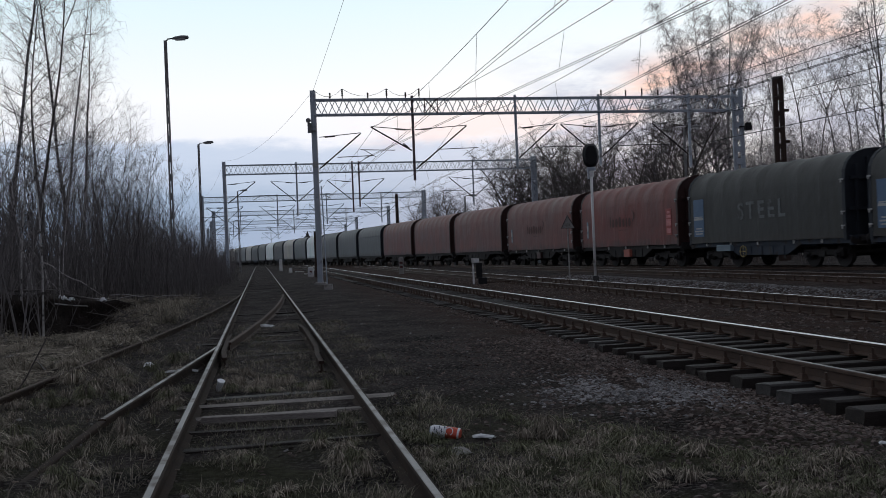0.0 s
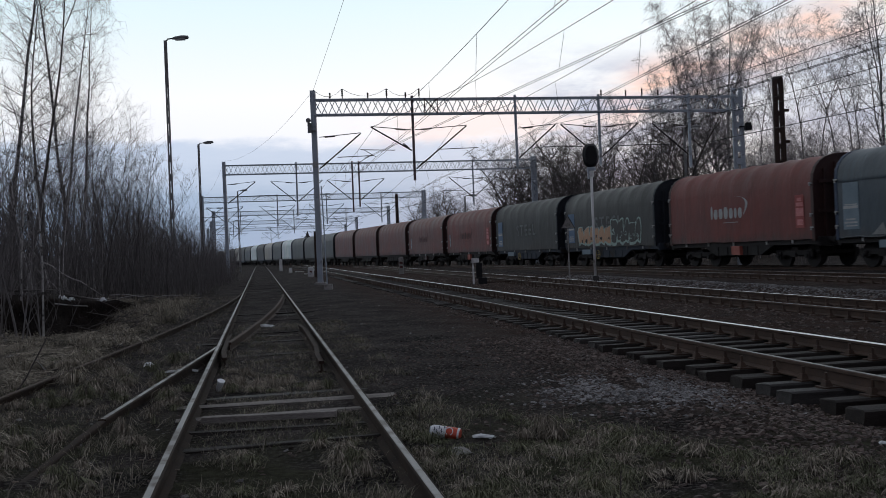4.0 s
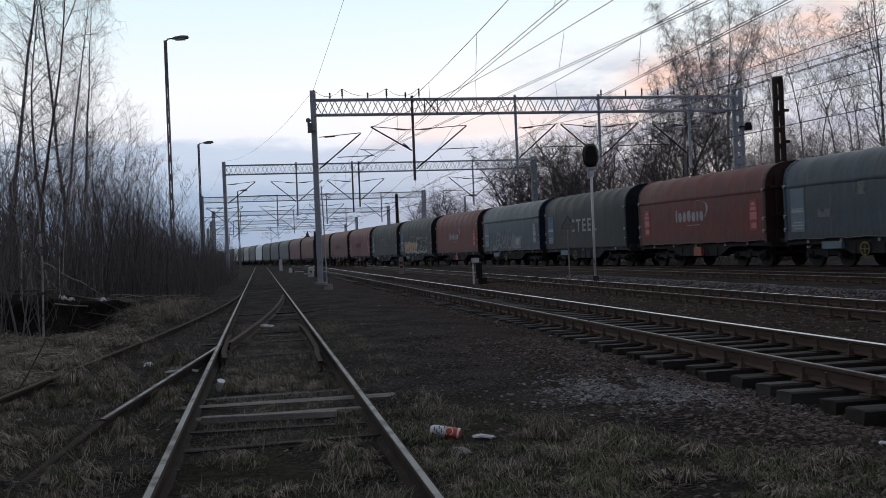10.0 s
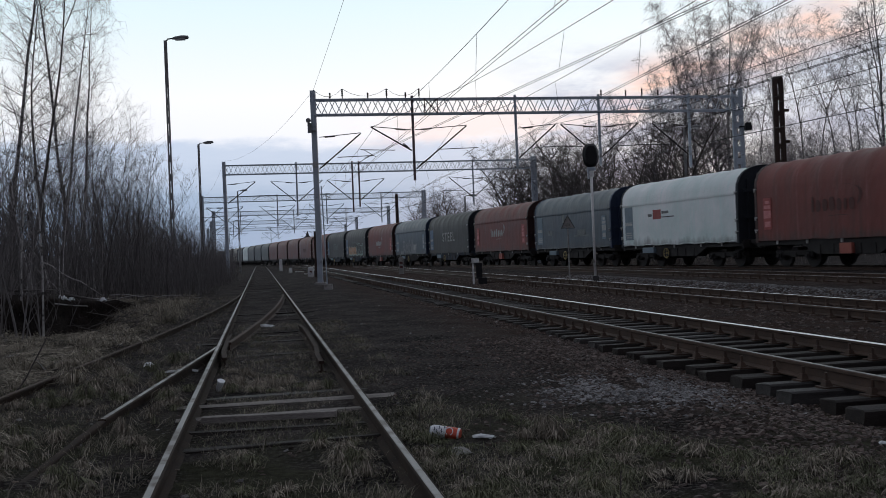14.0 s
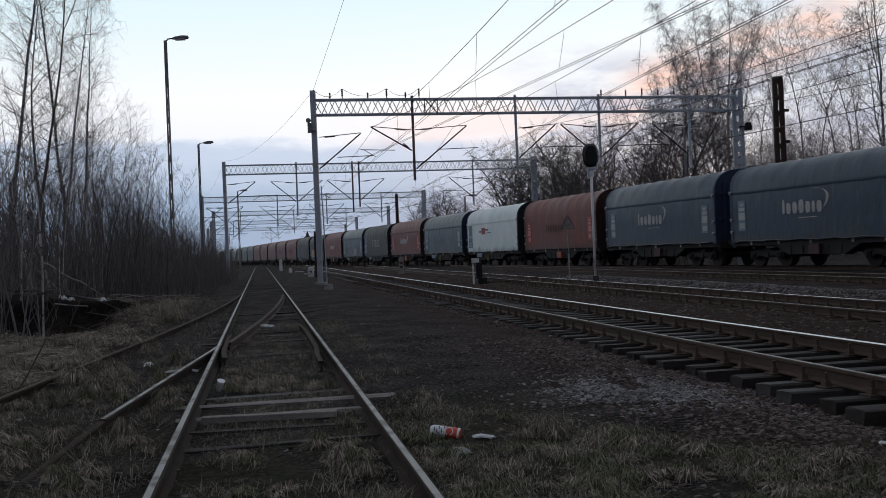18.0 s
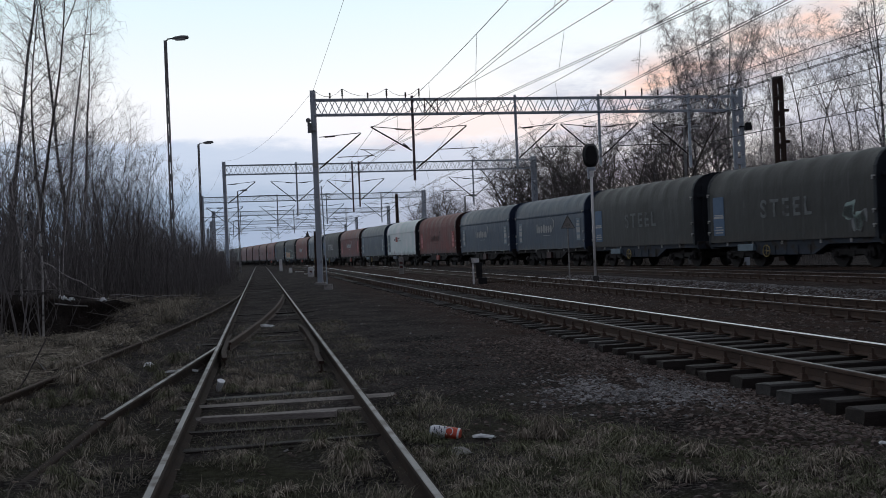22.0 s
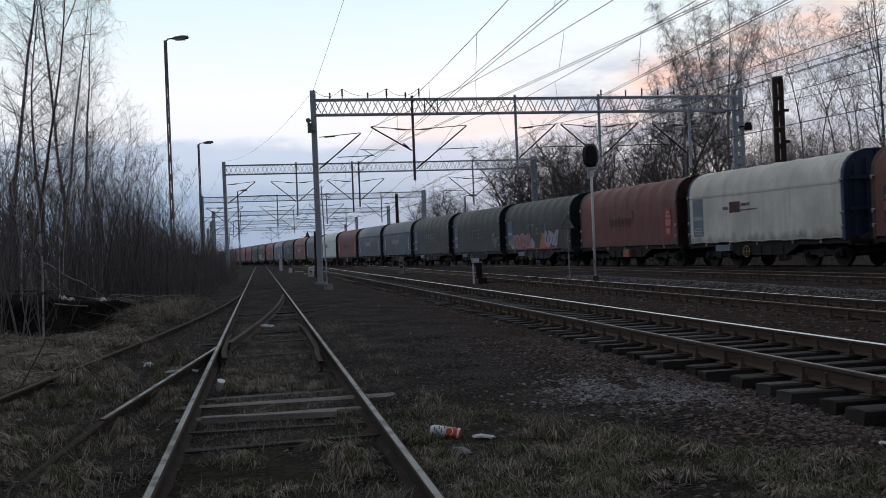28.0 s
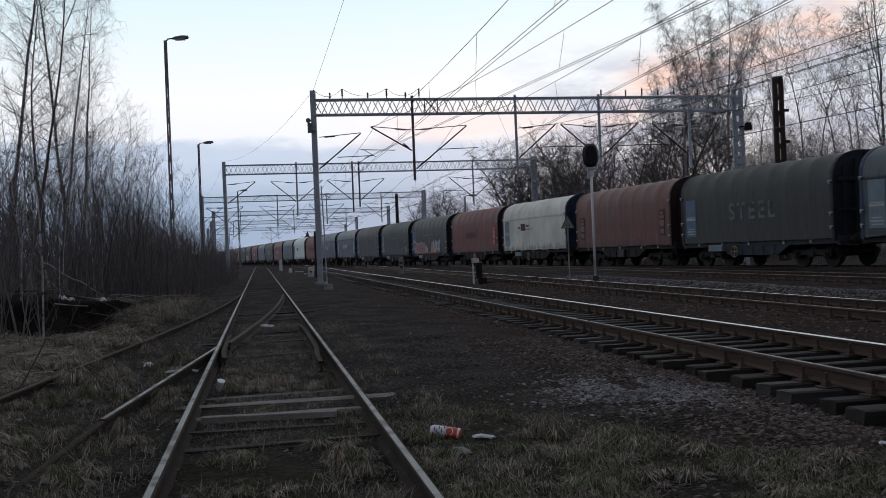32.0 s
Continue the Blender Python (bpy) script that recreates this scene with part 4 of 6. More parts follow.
        for z, h, f in rows:
            if z + h < z1:
                bars.box((0, rnd.uniform(-0.04, 0.04) * hw, z + h / 2), (0.004, 2 * hw * f, h))
        part("writing", cached("bars_%s%.1f%s" % (kind, y, tone == "brown"), lambda: bars, PALE if kind != "r" else (FADED if tone == "brown" else PINK)), None, pn, at=pose(-0.007, 0, 0))
    if mark.startswith("STEEL"):
        mt = PALE if mark == "STEEL" else WORN
        key = "word_" + mark
        if key not in CACHE:
            CACHE[key] = text_mesh("STEEL", 0.98)
            CACHE[key].materials.append(mt)
        part("lettering", CACHE[key], None, w, "faded block letters", at=pose(SIDE_X - 0.004, -0.2, 2.0, 90, 0, -90))
    elif mark in ("mark", "mark_dark", "mark_worn"):
        mm = {"mark": PALE, "mark_dark": INK, "mark_worn": WORN}[mark]
        bars = mark_meshes()
        cm = part("company_mark", cached(mark, lambda: bars[0], mm), None, w, at=pose(SIDE_X, 0, 0))
        for q in range(1, len(bars)):
            part("bar", cached("%s_%d" % (mark, q), lambda: bars[q], mm), None, cm)
        part("arc", cached(mark + "_arc", arc_mesh, PALE if mark == "mark" else mm), None, cm)
    elif mark == "mark_red":
        cm = part("company_mark", cached("mark_red_" + tone, lambda: plate(1.2, 2.0, 2.3, 2.75), INK if tone == "ivory" else RED_PANEL), None, w, at=pose(SIDE_X, 0, 0))
        for y, z, ln, h in ((2.3, 2.5, 0.4, 0.14), (0.8, 2.6, 0.65, 0.12), (0.55, 2.38, 1.2, 0.05)):
            part("bar", cached("mark_bar_%.2f" % y, lambda: Mesh().box((0, y, z), (0.004, ln, h)), WORN), None, cm)
    elif mark == "shield":
        cm = part("company_mark", cached("shield", lambda: plate(0.7, 1.1, 2.55, 3.0), WORN), None, w, at=pose(SIDE_X, 0, 0))
        for y, z, ln, h in ((3.0, 2.0, 0.7, 0.3), (-1.6, 1.95, 1.1, 0.3), (-1.6, 1.75, 2.0, 0.08)):
            part("bar", cached("shield_bar_%.1f_%.2f" % (y, z), lambda: Mesh().box((0, y, z), (0.004, ln, h)), WORN), None, cm)
    if spray:
        gr = None
        for mb, mt in graffiti(spray):
            if gr is None:
                gr = part("graffiti", mb, mt, w, "sprayed graffiti", at=pose(SIDE_X - 0.003, 0, 0))
            else:
                part("sprayed_letter", mb, mt, gr)
    return w


for k in WAGONS:
    TRAIN.append((k, build_wagon(k)))

# ---------------------------------------------------------------- overhead line
GANTRIES = [((-5.75, 48.6), (15.25, 53.1), 9.0, 8.56, 7.86), ((-16.5, 80.0), (7.7, 85.6), 8.85, 8.55, 7.85), ((-26.6, 116.0), (-2.0, 121.6), 8.6, 8.4, 7.8),
            ((-33.2, 152.0), (-8.0, 157.5), 8.6, 8.4, 7.8), ((-42.0, 190.0), (-16.0, 196.0), 8.6, 8.4, 7.8), ((-52.0, 232.0), (-22.0, 238.0), 8.6, 8.4, 7.8)]


def ins(mb, a, b, r=0.055, n=5):
    """A ribbed insulator between two points."""
    a, b = Vector(a), Vector(b)
    pts, rad = [], []
    for i in range(2 * n + 1):
        pts.append(a.lerp(b, i / (2 * n)))
        rad.append(r if i % 2 else r * 0.45)
    mb.tube(pts, rad, 7)


def cantilever(parent, base, way, reach, rz=0.0, foot=5.65):
    """Bracket that carries the wires beside a mast."""
    x, y = base
    d = Vector((way[0], way[1], 0)).normalized()

    def at(r, z):
        return (x + d.x * r, y + d.y * r, z + rz)
    arm = Mesh().tube([at(0.1, foot), at(reach, 7.25)], 0.036, 6)
    c = part("bracket", arm, STEEL_DARK, parent)
    part("tie", Mesh().tube([at(0.1, 7.1), at(reach, 7.28)], 0.02, 5), WIRE, c)
    for e0, e1 in ((at(0.35, 7.105), at(0.85, 7.14)), (at(0.22, foot + 0.11), at(0.5, foot + 0.34))):
        q = Mesh()
        ins(q, e0, e1, 0.052)
        part("insulator", q, INSULATOR, c)
    part("steady_arm", Mesh().tube([at(reach * 0.45, 6.15), at(reach + 0.55, 6.2)], 0.02, 5).tube([at(reach + 0.4, 6.2), at(reach - 0.2, 5.84)], 0.015, 5), WIRE, c)


def mast(mb, p, w, z1, z0=-0.3, way=0.21):
    """Two channels joined by battens."""
    x, y = p
    for e in (-1, 1):
        mb.beam((x + e * w * 0.42, y + e * w * 0.42 * way, z0), (x + e * w * 0.36, y + e * w * 0.36 * way, z1), 0.09, 0.22)
    z = z0 + 0.6
    while z < z1 - 0.2:
        mb.box((x, y - 0.115, z), (w * 0.8, 0.02, 0.3), rz=math.degrees(math.atan(way)))
        mb.box((x, y + 0.115, z), (w * 0.8, 0.02, 0.3), rz=math.degrees(math.atan(way)))
        z += 0.62


def build_gantry(i):
    (x0, y0), (x1, y1), top, bz1, bz0 = GANTRIES[i]
    near = i < 2
    g = thing("catenary_gantry", "grey steel gantry with lattice beam carrying overhead wires", "gantry", "gantries over the tracks")
    a, b = Vector((x0, y0, 0)), Vector((x1, y1, 0))
    d = (b - a).normalized()
    nrm = Vector((-d.y, d.x, 0))
    m1 = Mesh()
    if near:
        m1.beam((x0, y0, -0.3), (x0 - 0.02, y0, top), 0.29 - 0.05 * i, 0.24)
        for z in np.arange(0.4, top - 0.4, 0.7):
            m1.box((x0, y0 - 0.15, float(z)), (0.22 - 0.04 * i, 0.03, 0.16))
    else:
        mast(m1, (x0, y0), 0.34, top)
    lg = part("mast", m1, STEEL_GREY, g)
    if i == 0:
        part("foundation", Mesh().box((x0, y0, -0.12), (0.6, 0.6, 0.4), top=0.9), CONCRETE, lg)
        part("sign_plate", Mesh().box((x0, y0 - 0.18, 5.55), (0.22, 0.02, 0.28)), PALE, lg)
        q = Mesh().tube([(x0 - 0.2, y0 - 0.3, 7.55), (x0 - 0.2, y0 - 0.6, 7.55)], [0.05, 0.12], 10).box((x0 - 0.2, y0 - 0.25, 7.25), (0.16, 0.16, 0.45)).box((x0 - 0.08, y0 - 0.2, 7.1), (0.3, 0.08, 0.08))
        part("loudspeaker", q, CONCRETE_DARK, lg)
    m2 = Mesh()
    mast(m2, (x1, y1), 0.52 if i == 0 else 0.36, top)
    lg2 = part("mast", m2, STEEL_GREY, g)
    if i == 0:
        part("loudspeaker", Mesh().box((x1 + 0.45, y1 - 0.2, 7.0), (0.34, 0.3, 0.4), top=0.8).box((x1 + 0.2, y1 - 0.1, 7.0), (0.4, 0.06, 0.06)), BLACK_PAINT, lg2)
    for z in (bz0, bz1):
        for e in (-0.22, 0.22):
            part("beam_chord", Mesh().beam(a + nrm * e + Vector((0, 0, z)), b + nrm * e + Vector((0, 0, z)), 0.055, 0.075), STEEL_GREY, g)
    n = int((b - a).length / 0.34)
    both = Mesh()
    for e in (-0.22, 0.22):
        for j in range(n):
            p = a.lerp(b, j / n) + nrm * e
            q = a.lerp(b, (j + 1) / n) + nrm * e
            za, zb = (bz0, bz1) if (j % 2) == (e < 0) else (bz1, bz0)
            mb = Mesh() if near and e < 0 else both
            mb.beam(p + Vector((0, 0, za)), q + Vector((0, 0, zb)), 0.024, 0.034)
            if near and e < 0:
                part("brace", mb, STEEL_GREY, g)
    part("rear_lattice" if near else "lattice", both, STEEL_GREY, g)
    for j in range(0, n if near else 0, 6):
        p = a.lerp(b, j / n)
        for z in (bz0, bz1):
            part("cross_tie", Mesh().beam(p - nrm * 0.22 + Vector((0, 0, z)), p + nrm * 0.22 + Vector((0, 0, z)), 0.04), STEEL_GREY, g)
    drops = {0: ((0.2157, 4.7), (0.4514, 5.2), (0.65, 5.2), (0.872, 5.0)), 1: ((0.22, 4.6), (0.396, 4.7), (0.417, 5.1), (0.79, 5.0)),
             2: ((0.10, 5.0), (0.33, 5.0), (0.55, 5.0), (0.80, 5.0))}.get(i, ((0.15, 5.0), (0.45, 5.0), (0.75, 5.0)))
    for f, low in drops:
        p = a.lerp(b, f) - nrm * 0.16
        dp = part("drop_post", Mesh().beam((p.x, p.y, low), (p.x, p.y, bz1 + 0.15), 0.12, 0.12), MAROON if (i, f) in ((0, 0.2157), (1, 0.396), (1, 0.417)) else STEEL_GREY, g)
        for s in ((-1, 1) if (i, f) not in ((0, 0.872), (1, 0.396), (1, 0.417)) else ((-1,) if f != 0.417 else (1,))):
            if i == 0 and f == 0.4514 and s < 0:
                continue
            first = i == 0 and f < 0.3
            cantilever(dp, (p.x, p.y), d * s, 2.6 if first and s > 0 else 2.0, 0.0, (5.25 if s > 0 else 6.12) if first else 5.65)
    cantilever(lg, (x0 + 0.1, y0), d, 2.05 if i == 0 else 2.2, -0.27 if i == 0 else 0.0)
    # insulators along the top chord, linked by slack jumpers
    if i == 0:
        # stiffened panel of the beam beside the first drop post
        pa, pb = a.lerp(b, 0.243) - nrm * 0.23, a.lerp(b, 0.272) - nrm * 0.23
        for (u, zu), (v, zv) in (((pa, bz0), (pa, bz1)), ((pb, bz0), (pb, bz1)), ((pa, bz0), (pb, bz1)), ((pb, bz0), (pa, bz1))):
            part("stiffener", Mesh().beam(u + Vector((0, 0, zu)), v + Vector((0, 0, zv)), 0.045), MAROON, g)
        tops = []
        for f, h in ((0.036, 0.24), (0.063, 0.42), (0.119, 0.24), (0.161, 0.42), (0.203, 0.24), (0.2335, 0.42), (0.66, 0.3), (0.72, 0.28), (0.76, 0.35), (0.80, 0.28), (0.84, 0.35), (0.90, 0.28)):
            p = a.lerp(b, f)
            q = Mesh().tube([(p.x, p.y, bz1), (p.x, p.y, bz1 + h * 0.4)], 0.025, 6)
            ins(q, (p.x, p.y, bz1 + h * 0.4), (p.x, p.y, bz1 + h + 0.1), 0.055, 4)
            part("insulator", q, INSULATOR, g)
            if h > 0.4 and f < 0.5:
                tops.append(Vector((p.x, p.y, bz1 + h + 0.1)))
        tops = [Vector((x0, y0, top + 0.05))] + tops
        for p, q in zip(tops, tops[1:]):
            part("jumper", Mesh().tube([p.lerp(q, t) - Vector((0, 0, 0.35 * 4 * t * (1 - t))) for t in (0, 0.2, 0.4, 0.6, 0.8, 1)], 0.009, 5), WIRE, g)


for i in range(len(GANTRIES)):
    build_gantry(i)


def gantry_y(i, x_fn):
    """Where a line crosses a gantry."""
    (x0, y0), (x1, y1) = GANTRIES[i][:2]
    y = y0
    for _ in range(6):
        y = y0 + (x_fn(y) - x0) * (y1 - y0) / (x1 - x0)
    return y


def build_catenary(x_fn, last, y_start, label, pair=True, m_fn=None):
    c = thing("overhead_wire", label, "overhead wire", "overhead wires")
    m_fn = m_fn or x_fn
    ys = [y_start] + [gantry_y(i, x_fn) for i in range(last)]
    for j in range(len(ys) - 1):
        ya, yb = ys[j], ys[j + 1]

        def point(fn, t, z, off=0.0):
            y = ya + (yb - ya) * t
            return Vector((fn(y) + off, y, z))
        sag = min(0.75, 0.75 * ((yb - ya) / 60) ** 2 + 0.12)

        def mz(t):
            return 7.25 - sag * 4 * t * (1 - t)
        n = 16
        part("messenger_wire", Mesh().tube([point(m_fn, t / n, mz(t / n)) for t in range(n + 1)], 0.009, 5), WIRE, c)
        for off in ((-0.06, 0.06) if pair else (0,)):
            part("contact_wire", Mesh().tube([point(x_fn, t / 4, 5.82, off) for t in range(5)], 0.008, 5), WIRE, c)
        nd = max(3, int((yb - ya) / 7.5))
        for q in range(1, nd):
            t = q / nd
            # the foot hangs where the contact wire passes under
            y = ya + (yb - ya) * t
            run = (x_fn(y) - m_fn(y)) / (x_fn(y - 0.5) - x_fn(y + 0.5))
            foot = t + max(-2.5, min(2.5, run)) / (yb - ya)
            part("dropper", Mesh().tube([point(m_fn, t, mz(t)), point(x_fn, foot, 5.82)], 0.005, 4), WIRE, c)
    return c


build_catenary(lambda y: 5.95 - 0.181 * y, 5, -14, "overhead contact wires above the first main track", True, lambda y: 5.79 - 0.179 * y - 0.018 * max(0, 36 - y))
build_catenary(lambda y: 11.25 - 0.300 * y, 1, -14, "overhead contact wires crossing over towards the main track", True, lambda y: 10.65 - 0.282 * y - 0.0445 * max(0, 32.3 - y))
build_catenary(lambda y: 9.96 - 0.154 * y, 5, -14, "overhead contact wires above the second main track", True,
               lambda y: 11.98 - 0.227 * y - 0.066 * max(0, 39 - y) if y < 49 else 9.96 - 0.154 * y - 1.55 * max(0, 1 - (y - 49) / 30))
build_catenary(lambda y: 14.18 - 0.171 * y + 0.1286 * max(0, 32 - y), 3, -12, "overhead contact wires above the third track", True, lambda y: 16.93 - 0.2157 * y if y < 50 else 14.18 - 0.171 * y)
build_catenary(lambda y: 18.3 - 0.22 * y, 1, -8, "overhead contact wires between the third track and train", False)
build_catenary(lambda y: T_SIDE + 1.5 + math.tan(T_HEAD) * y, 4, -8, "overhead contact wires above the goods train")
build_catenary(lambda y: NEAR_X - 7.6 + SLOPE * y, 6, 49, "overhead wires above the farther siding", False)

# feeder over the mast top
fd = thing("feeder_cable", "single feeder cable slung from gantry mast tops", "cable")
gx = [(0.715, 12.7, 9.3), (-5.75, 48.6, 9.0), (-16.5, 80.0, 8.9), (-26.6, 116.0, 8.6)]
for p, q in zip(gx, gx[1:]):
    p, q = Vector(p), Vector(q)
    part("cable", Mesh().tube([p.lerp(q, t / 10) - Vector((0, 0, (0.12 if p.y < 20 else 0.8) * 4 * (t / 10) * (1 - t / 10))) for t in range(11)], 0.006, 5), WIRE, fd)

# ---------------------------------------------------------------- lineside things


def slotted_pole(mb, p, h, w0, w1, z0, rib=0.05, step=0.75, bar=0.05):
    """Concrete pole of two ribs with slots between them."""
    x, y = p
    for e in (-1, 1):
        mb.beam((x + e * (w0 - rib) / 2, y, z0), (x + e * (w1 - rib) / 2, y, h), rib, bar)
    n = int((h - z0) / step)
    for i in range(n + 1):
        t = i / n
        w = (w0 * (1 - t) + w1 * t) * 0.9
        mb.box((x, y, z0 + (h - z0 - 0.3) * t + 0.15), (w, 0.14, 0.3))


def build_lamp(x, y, h, reach=0.75):
    z0 = ground_z(x, y) - 0.1
    lp = thing("street_lamp", "tall concrete lamp post with a single metal lantern", "street lamp", "yard lamps")
    m = Mesh()
    slotted_pole(m, (x, y), h, 0.17, 0.11, z0, 0.04, 0.8, 0.068)
    part("pole", m, CONCRETE_DARK, lp)
    part("arm", Mesh().tube([(x, y, h - 0.1), (x + 0.1, y, h + 0.06), (x + 0.35, y, h + 0.08)], 0.03, 6), STEEL_DARK, lp)
    m = Mesh().tube([(x + 0.3, y, h + 0.07), (x + 0.42, y, h + 0.09), (x + 0.7, y, h + 0.115), (x + reach + 0.22, y, h + 0.10), (x + reach + 0.26, y, h + 0.08)], [0.04, 0.07, 0.09, 0.08, 0.03], 10)
    ln = part("lantern", m, CONCRETE_DARK, lp, smooth=True)
    part("lens", Mesh().box((x + 0.64, y, h + 0.02), (0.42, 0.2, 0.05)), PALE, ln)


build_lamp(-11.6, 45.0, 10.85)
build_lamp(-16.1, 70.0, 9.15)
build_lamp(-21.0, 108.0, 8.4)
build_lamp(2.2, 96.0, 6.3)
build_lamp(14.6, 62.0, 8.0)

pm = thing("brown_lattice_mast", "tall dark brown battened mast behind the train", "mast")
m = Mesh()
slotted_pole(m, (19.6, 60.0), 10.45, 0.66, 0.56, -0.2, 0.225, 0.95, 0.25)
part("mast", m, BROWN_POST, pm)
for z in (8.6, 6.8):
    part("clamp", Mesh().box((20.0, 59.95, z), (0.3, 0.16, 0.16)), BROWN_POST, pm)
part("cap", Mesh().box((19.6, 60.0, 10.5), (0.50, 0.26, 0.12)), BROWN_POST, pm)


fm = thing("brown_mast", "distant dark brown battened mast between the gantries", "mast")
m = Mesh()
slotted_pole(m, (-5.1, 120.0), 8.1, 0.30, 0.27, 0.0, 0.11, 0.9, 0.2)
part("mast", m, BROWN_POST, fm)
part("cap", Mesh().box((-5.1, 120.0, 8.15), (0.25, 0.24, 0.12)), BROWN_POST, fm)


def build_signal():
    x, y = 5.50, 38.0
    z0 = ground_z(x, y)
    s = thing("railway_signal", "grey signal post with black oval signal head seen from behind", "railway signal")
    part("post", Mesh().tube([(x, y, z0 - 0.1), (x, y, 4.0)], 0.048, 10), WHITE_PAINT, s, smooth=True)
    part("base", Mesh().box((x, y, z0 + 0.12), (0.26, 0.26, 0.22), top=0.8), STEEL_DARK, s)
    m = Mesh()
    n = 20
    rim = [(0.29 * math.copysign(abs(math.cos(a)) ** 0.8, math.cos(a)), 0.43 * math.copysign(abs(math.sin(a)) ** 0.8, math.sin(a))) for a in (2 * math.pi * i / n for i in range(n))]
    for a, b in ((0, 0.05),):
        vs = [(x + u, y - 0.02, 4.55 + v) for u, v in rim] + [(x + u, y + 0.02, 4.55 + v) for u, v in rim] + [(x + u * 0.72, y - 0.16, 4.55 + v * 0.8) for u, v in rim]
        m.poly(vs, [tuple(range(n, 2 * n)), tuple(range(2 * n, 3 * n))[::-1]] + [(i, (i + 1) % n, n + (i + 1) % n, n + i) for i in range(n)] + [(i, 2 * n + i, 2 * n + (i + 1) % n, (i + 1) % n) for i in range(n)])
    head = part("signal_head", m, BLACK_PAINT, s)
    for z in (4.38, 4.72):
        part("hood", Mesh().tube([(x, y, z), (x, y + 0.3, z)], [0.12, 0.13], 12, caps=False), BLACK_PAINT, head)
    part("bracket", Mesh().box((x, y - 0.02, 4.05), (0.30, 0.16, 0.12)).box((x - 0.1, y, 3.9), (0.06, 0.1, 0.4)), STEEL_GREY, s)
    part("number_plate", Mesh().box((x, y - 0.09, 3.86), (0.16, 0.02, 0.22)), WHITE_PAINT, s)


build_signal()


def build_triangle_sign():
    x, y = 4.72, 39.3
    z0 = ground_z(x, y)
    s = thing("triangular_sign", "grey-backed triangular warning sign on a thin post", "sign")
    part("post", Mesh().tube([(x, y, z0 - 0.1), (x, y, 2.35)], 0.026, 8), CONCRETE, s)
    tri = [(-0.26, 1.96), (0.26, 1.96), (0.0, 2.44)]
    vs = [(x + a, y - 0.05, b) for a, b in tri] + [(x + a, y - 0.03, b) for a, b in tri]
    m = Mesh()
    m.poly(vs, [(0, 1, 2), (5, 4, 3), (0, 3, 4, 1), (1, 4, 5, 2), (2, 5, 3, 0)])
    pl = part("sign_plate", m, CONCRETE, s)
    r = Mesh()
    for (a, b), (c, d) in zip(tri, tri[1:] + tri[:1]):
        r.beam((x + a * 0.96, y - 0.062, b + 0.01), (x + c * 0.96, y - 0.062, d - 0.01), 0.04, 0.02)
    part("rim", r, STEEL_DARK, pl)


build_triangle_sign()


def build_switch_stand():
    x, y = 1.15, 41.2
    z0 = ground_z(x, y)
    s = thing("switch_marker", "white-painted point lever post with a plate and lantern", "switch stand")
    part("post", Mesh().box((x + 0.01, y, z0 + 0.40), (0.07, 0.07, 0.84)), WHITE_PAINT, s)
    part("plate", Mesh().box((x + 0.10, y - 0.06, z0 + 0.93), (0.30, 0.05, 0.17)), WHITE_PAINT, s)
    ln = part("lantern", Mesh().box((x + 0.24, y, z0 + 0.52), (0.24, 0.22, 0.62)).box((x + 0.36, y, z0 + 0.12), (0.34, 0.26, 0.26)), BLACK_PAINT, s)
    part("rod", Mesh().tube([(x + 0.4, y, z0 + 0.05), (x + 2.2, y, z0 + 0.06)], 0.03, 6), RAIL_RUST, s)


build_switch_stand()


def build_post(x, y, w, h, label, name, mat=WHITE_PAINT):
    z0 = ground_z(x, y)
    s = thing(name, label, "marker post", "lineside markers")
    part("post", Mesh().box((x, y, z0 + h / 2 - 0.05), (w, 0.16, h + 0.1), top=0.94), mat, s)
    part("cap", Mesh().box((x, y, z0 + h + 0.03), (w * 0.86, 0.13, 0.07), top=0.7), mat, s)
    return s


k1 = build_post(-2.72, 67.0, 0.33, 1.05, "weathered brownish concrete distance post between tracks", "distance_post", CONCRETE)
for z in (0.72, 0.45):
    part("writing", Mesh().box((-2.72, 66.9, ground_z(-2.72, 67) + z), (0.2, 0.012, 0.14)), INK, k1)
build_post(-16.2, 104.0, 0.30, 1.1, "white concrete marker post beside the siding", "marker_post")
build_post(-13.2, 90.0, 0.28, 0.35, "low white marker stone beside the siding", "marker_stone")
sb = build_post(-8.78, 69.0, 0.40, 0.58, "white painted switch box by the gantry mast", "switch_box")
part("writing", Mesh().box((-8.78, 68.9, ground_z(-8.78, 69.0) + 0.34), (0.14, 0.012, 0.12)), INK, sb)
for bx, by in ((-12.7, 92.0), (-10.2, 79.0), (-20.0, 142.0)):
    tagged(part("board_marker", Mesh().box((0, 0, 0), (0.75, 0.16, 0.05)), WHITE_PAINT, at=pose(bx, by, ground_z(bx, by) + 0.03, 0, 0, 12)), "white painted board lying beside the siding", "board", "white boards")
cb = thing("cable_conduit", "thin grey conduit rising from a small concrete block", "conduit")
part("block", Mesh().box((-4.62, 41.6, ground_z(-4.62, 41.6) + 0.08), (0.36, 0.36, 0.3), top=0.85), CONCRETE, cb)
part("pipe", Mesh().tube([(-4.66, 41.6, 0.1), (-4.72, 41.75, 2.3), (-4.78, 41.9, 4.1)], 0.025, 7), STEEL_GREY, cb)
dp = thing("brown_wire_post", "dark brown post behind the gantry mast", "post")
part("post", Mesh().beam((-8.02, 66.0, -0.2), (-8.02, 66.0, 2.9), 0.2, 0.2), BROWN_POST, dp)


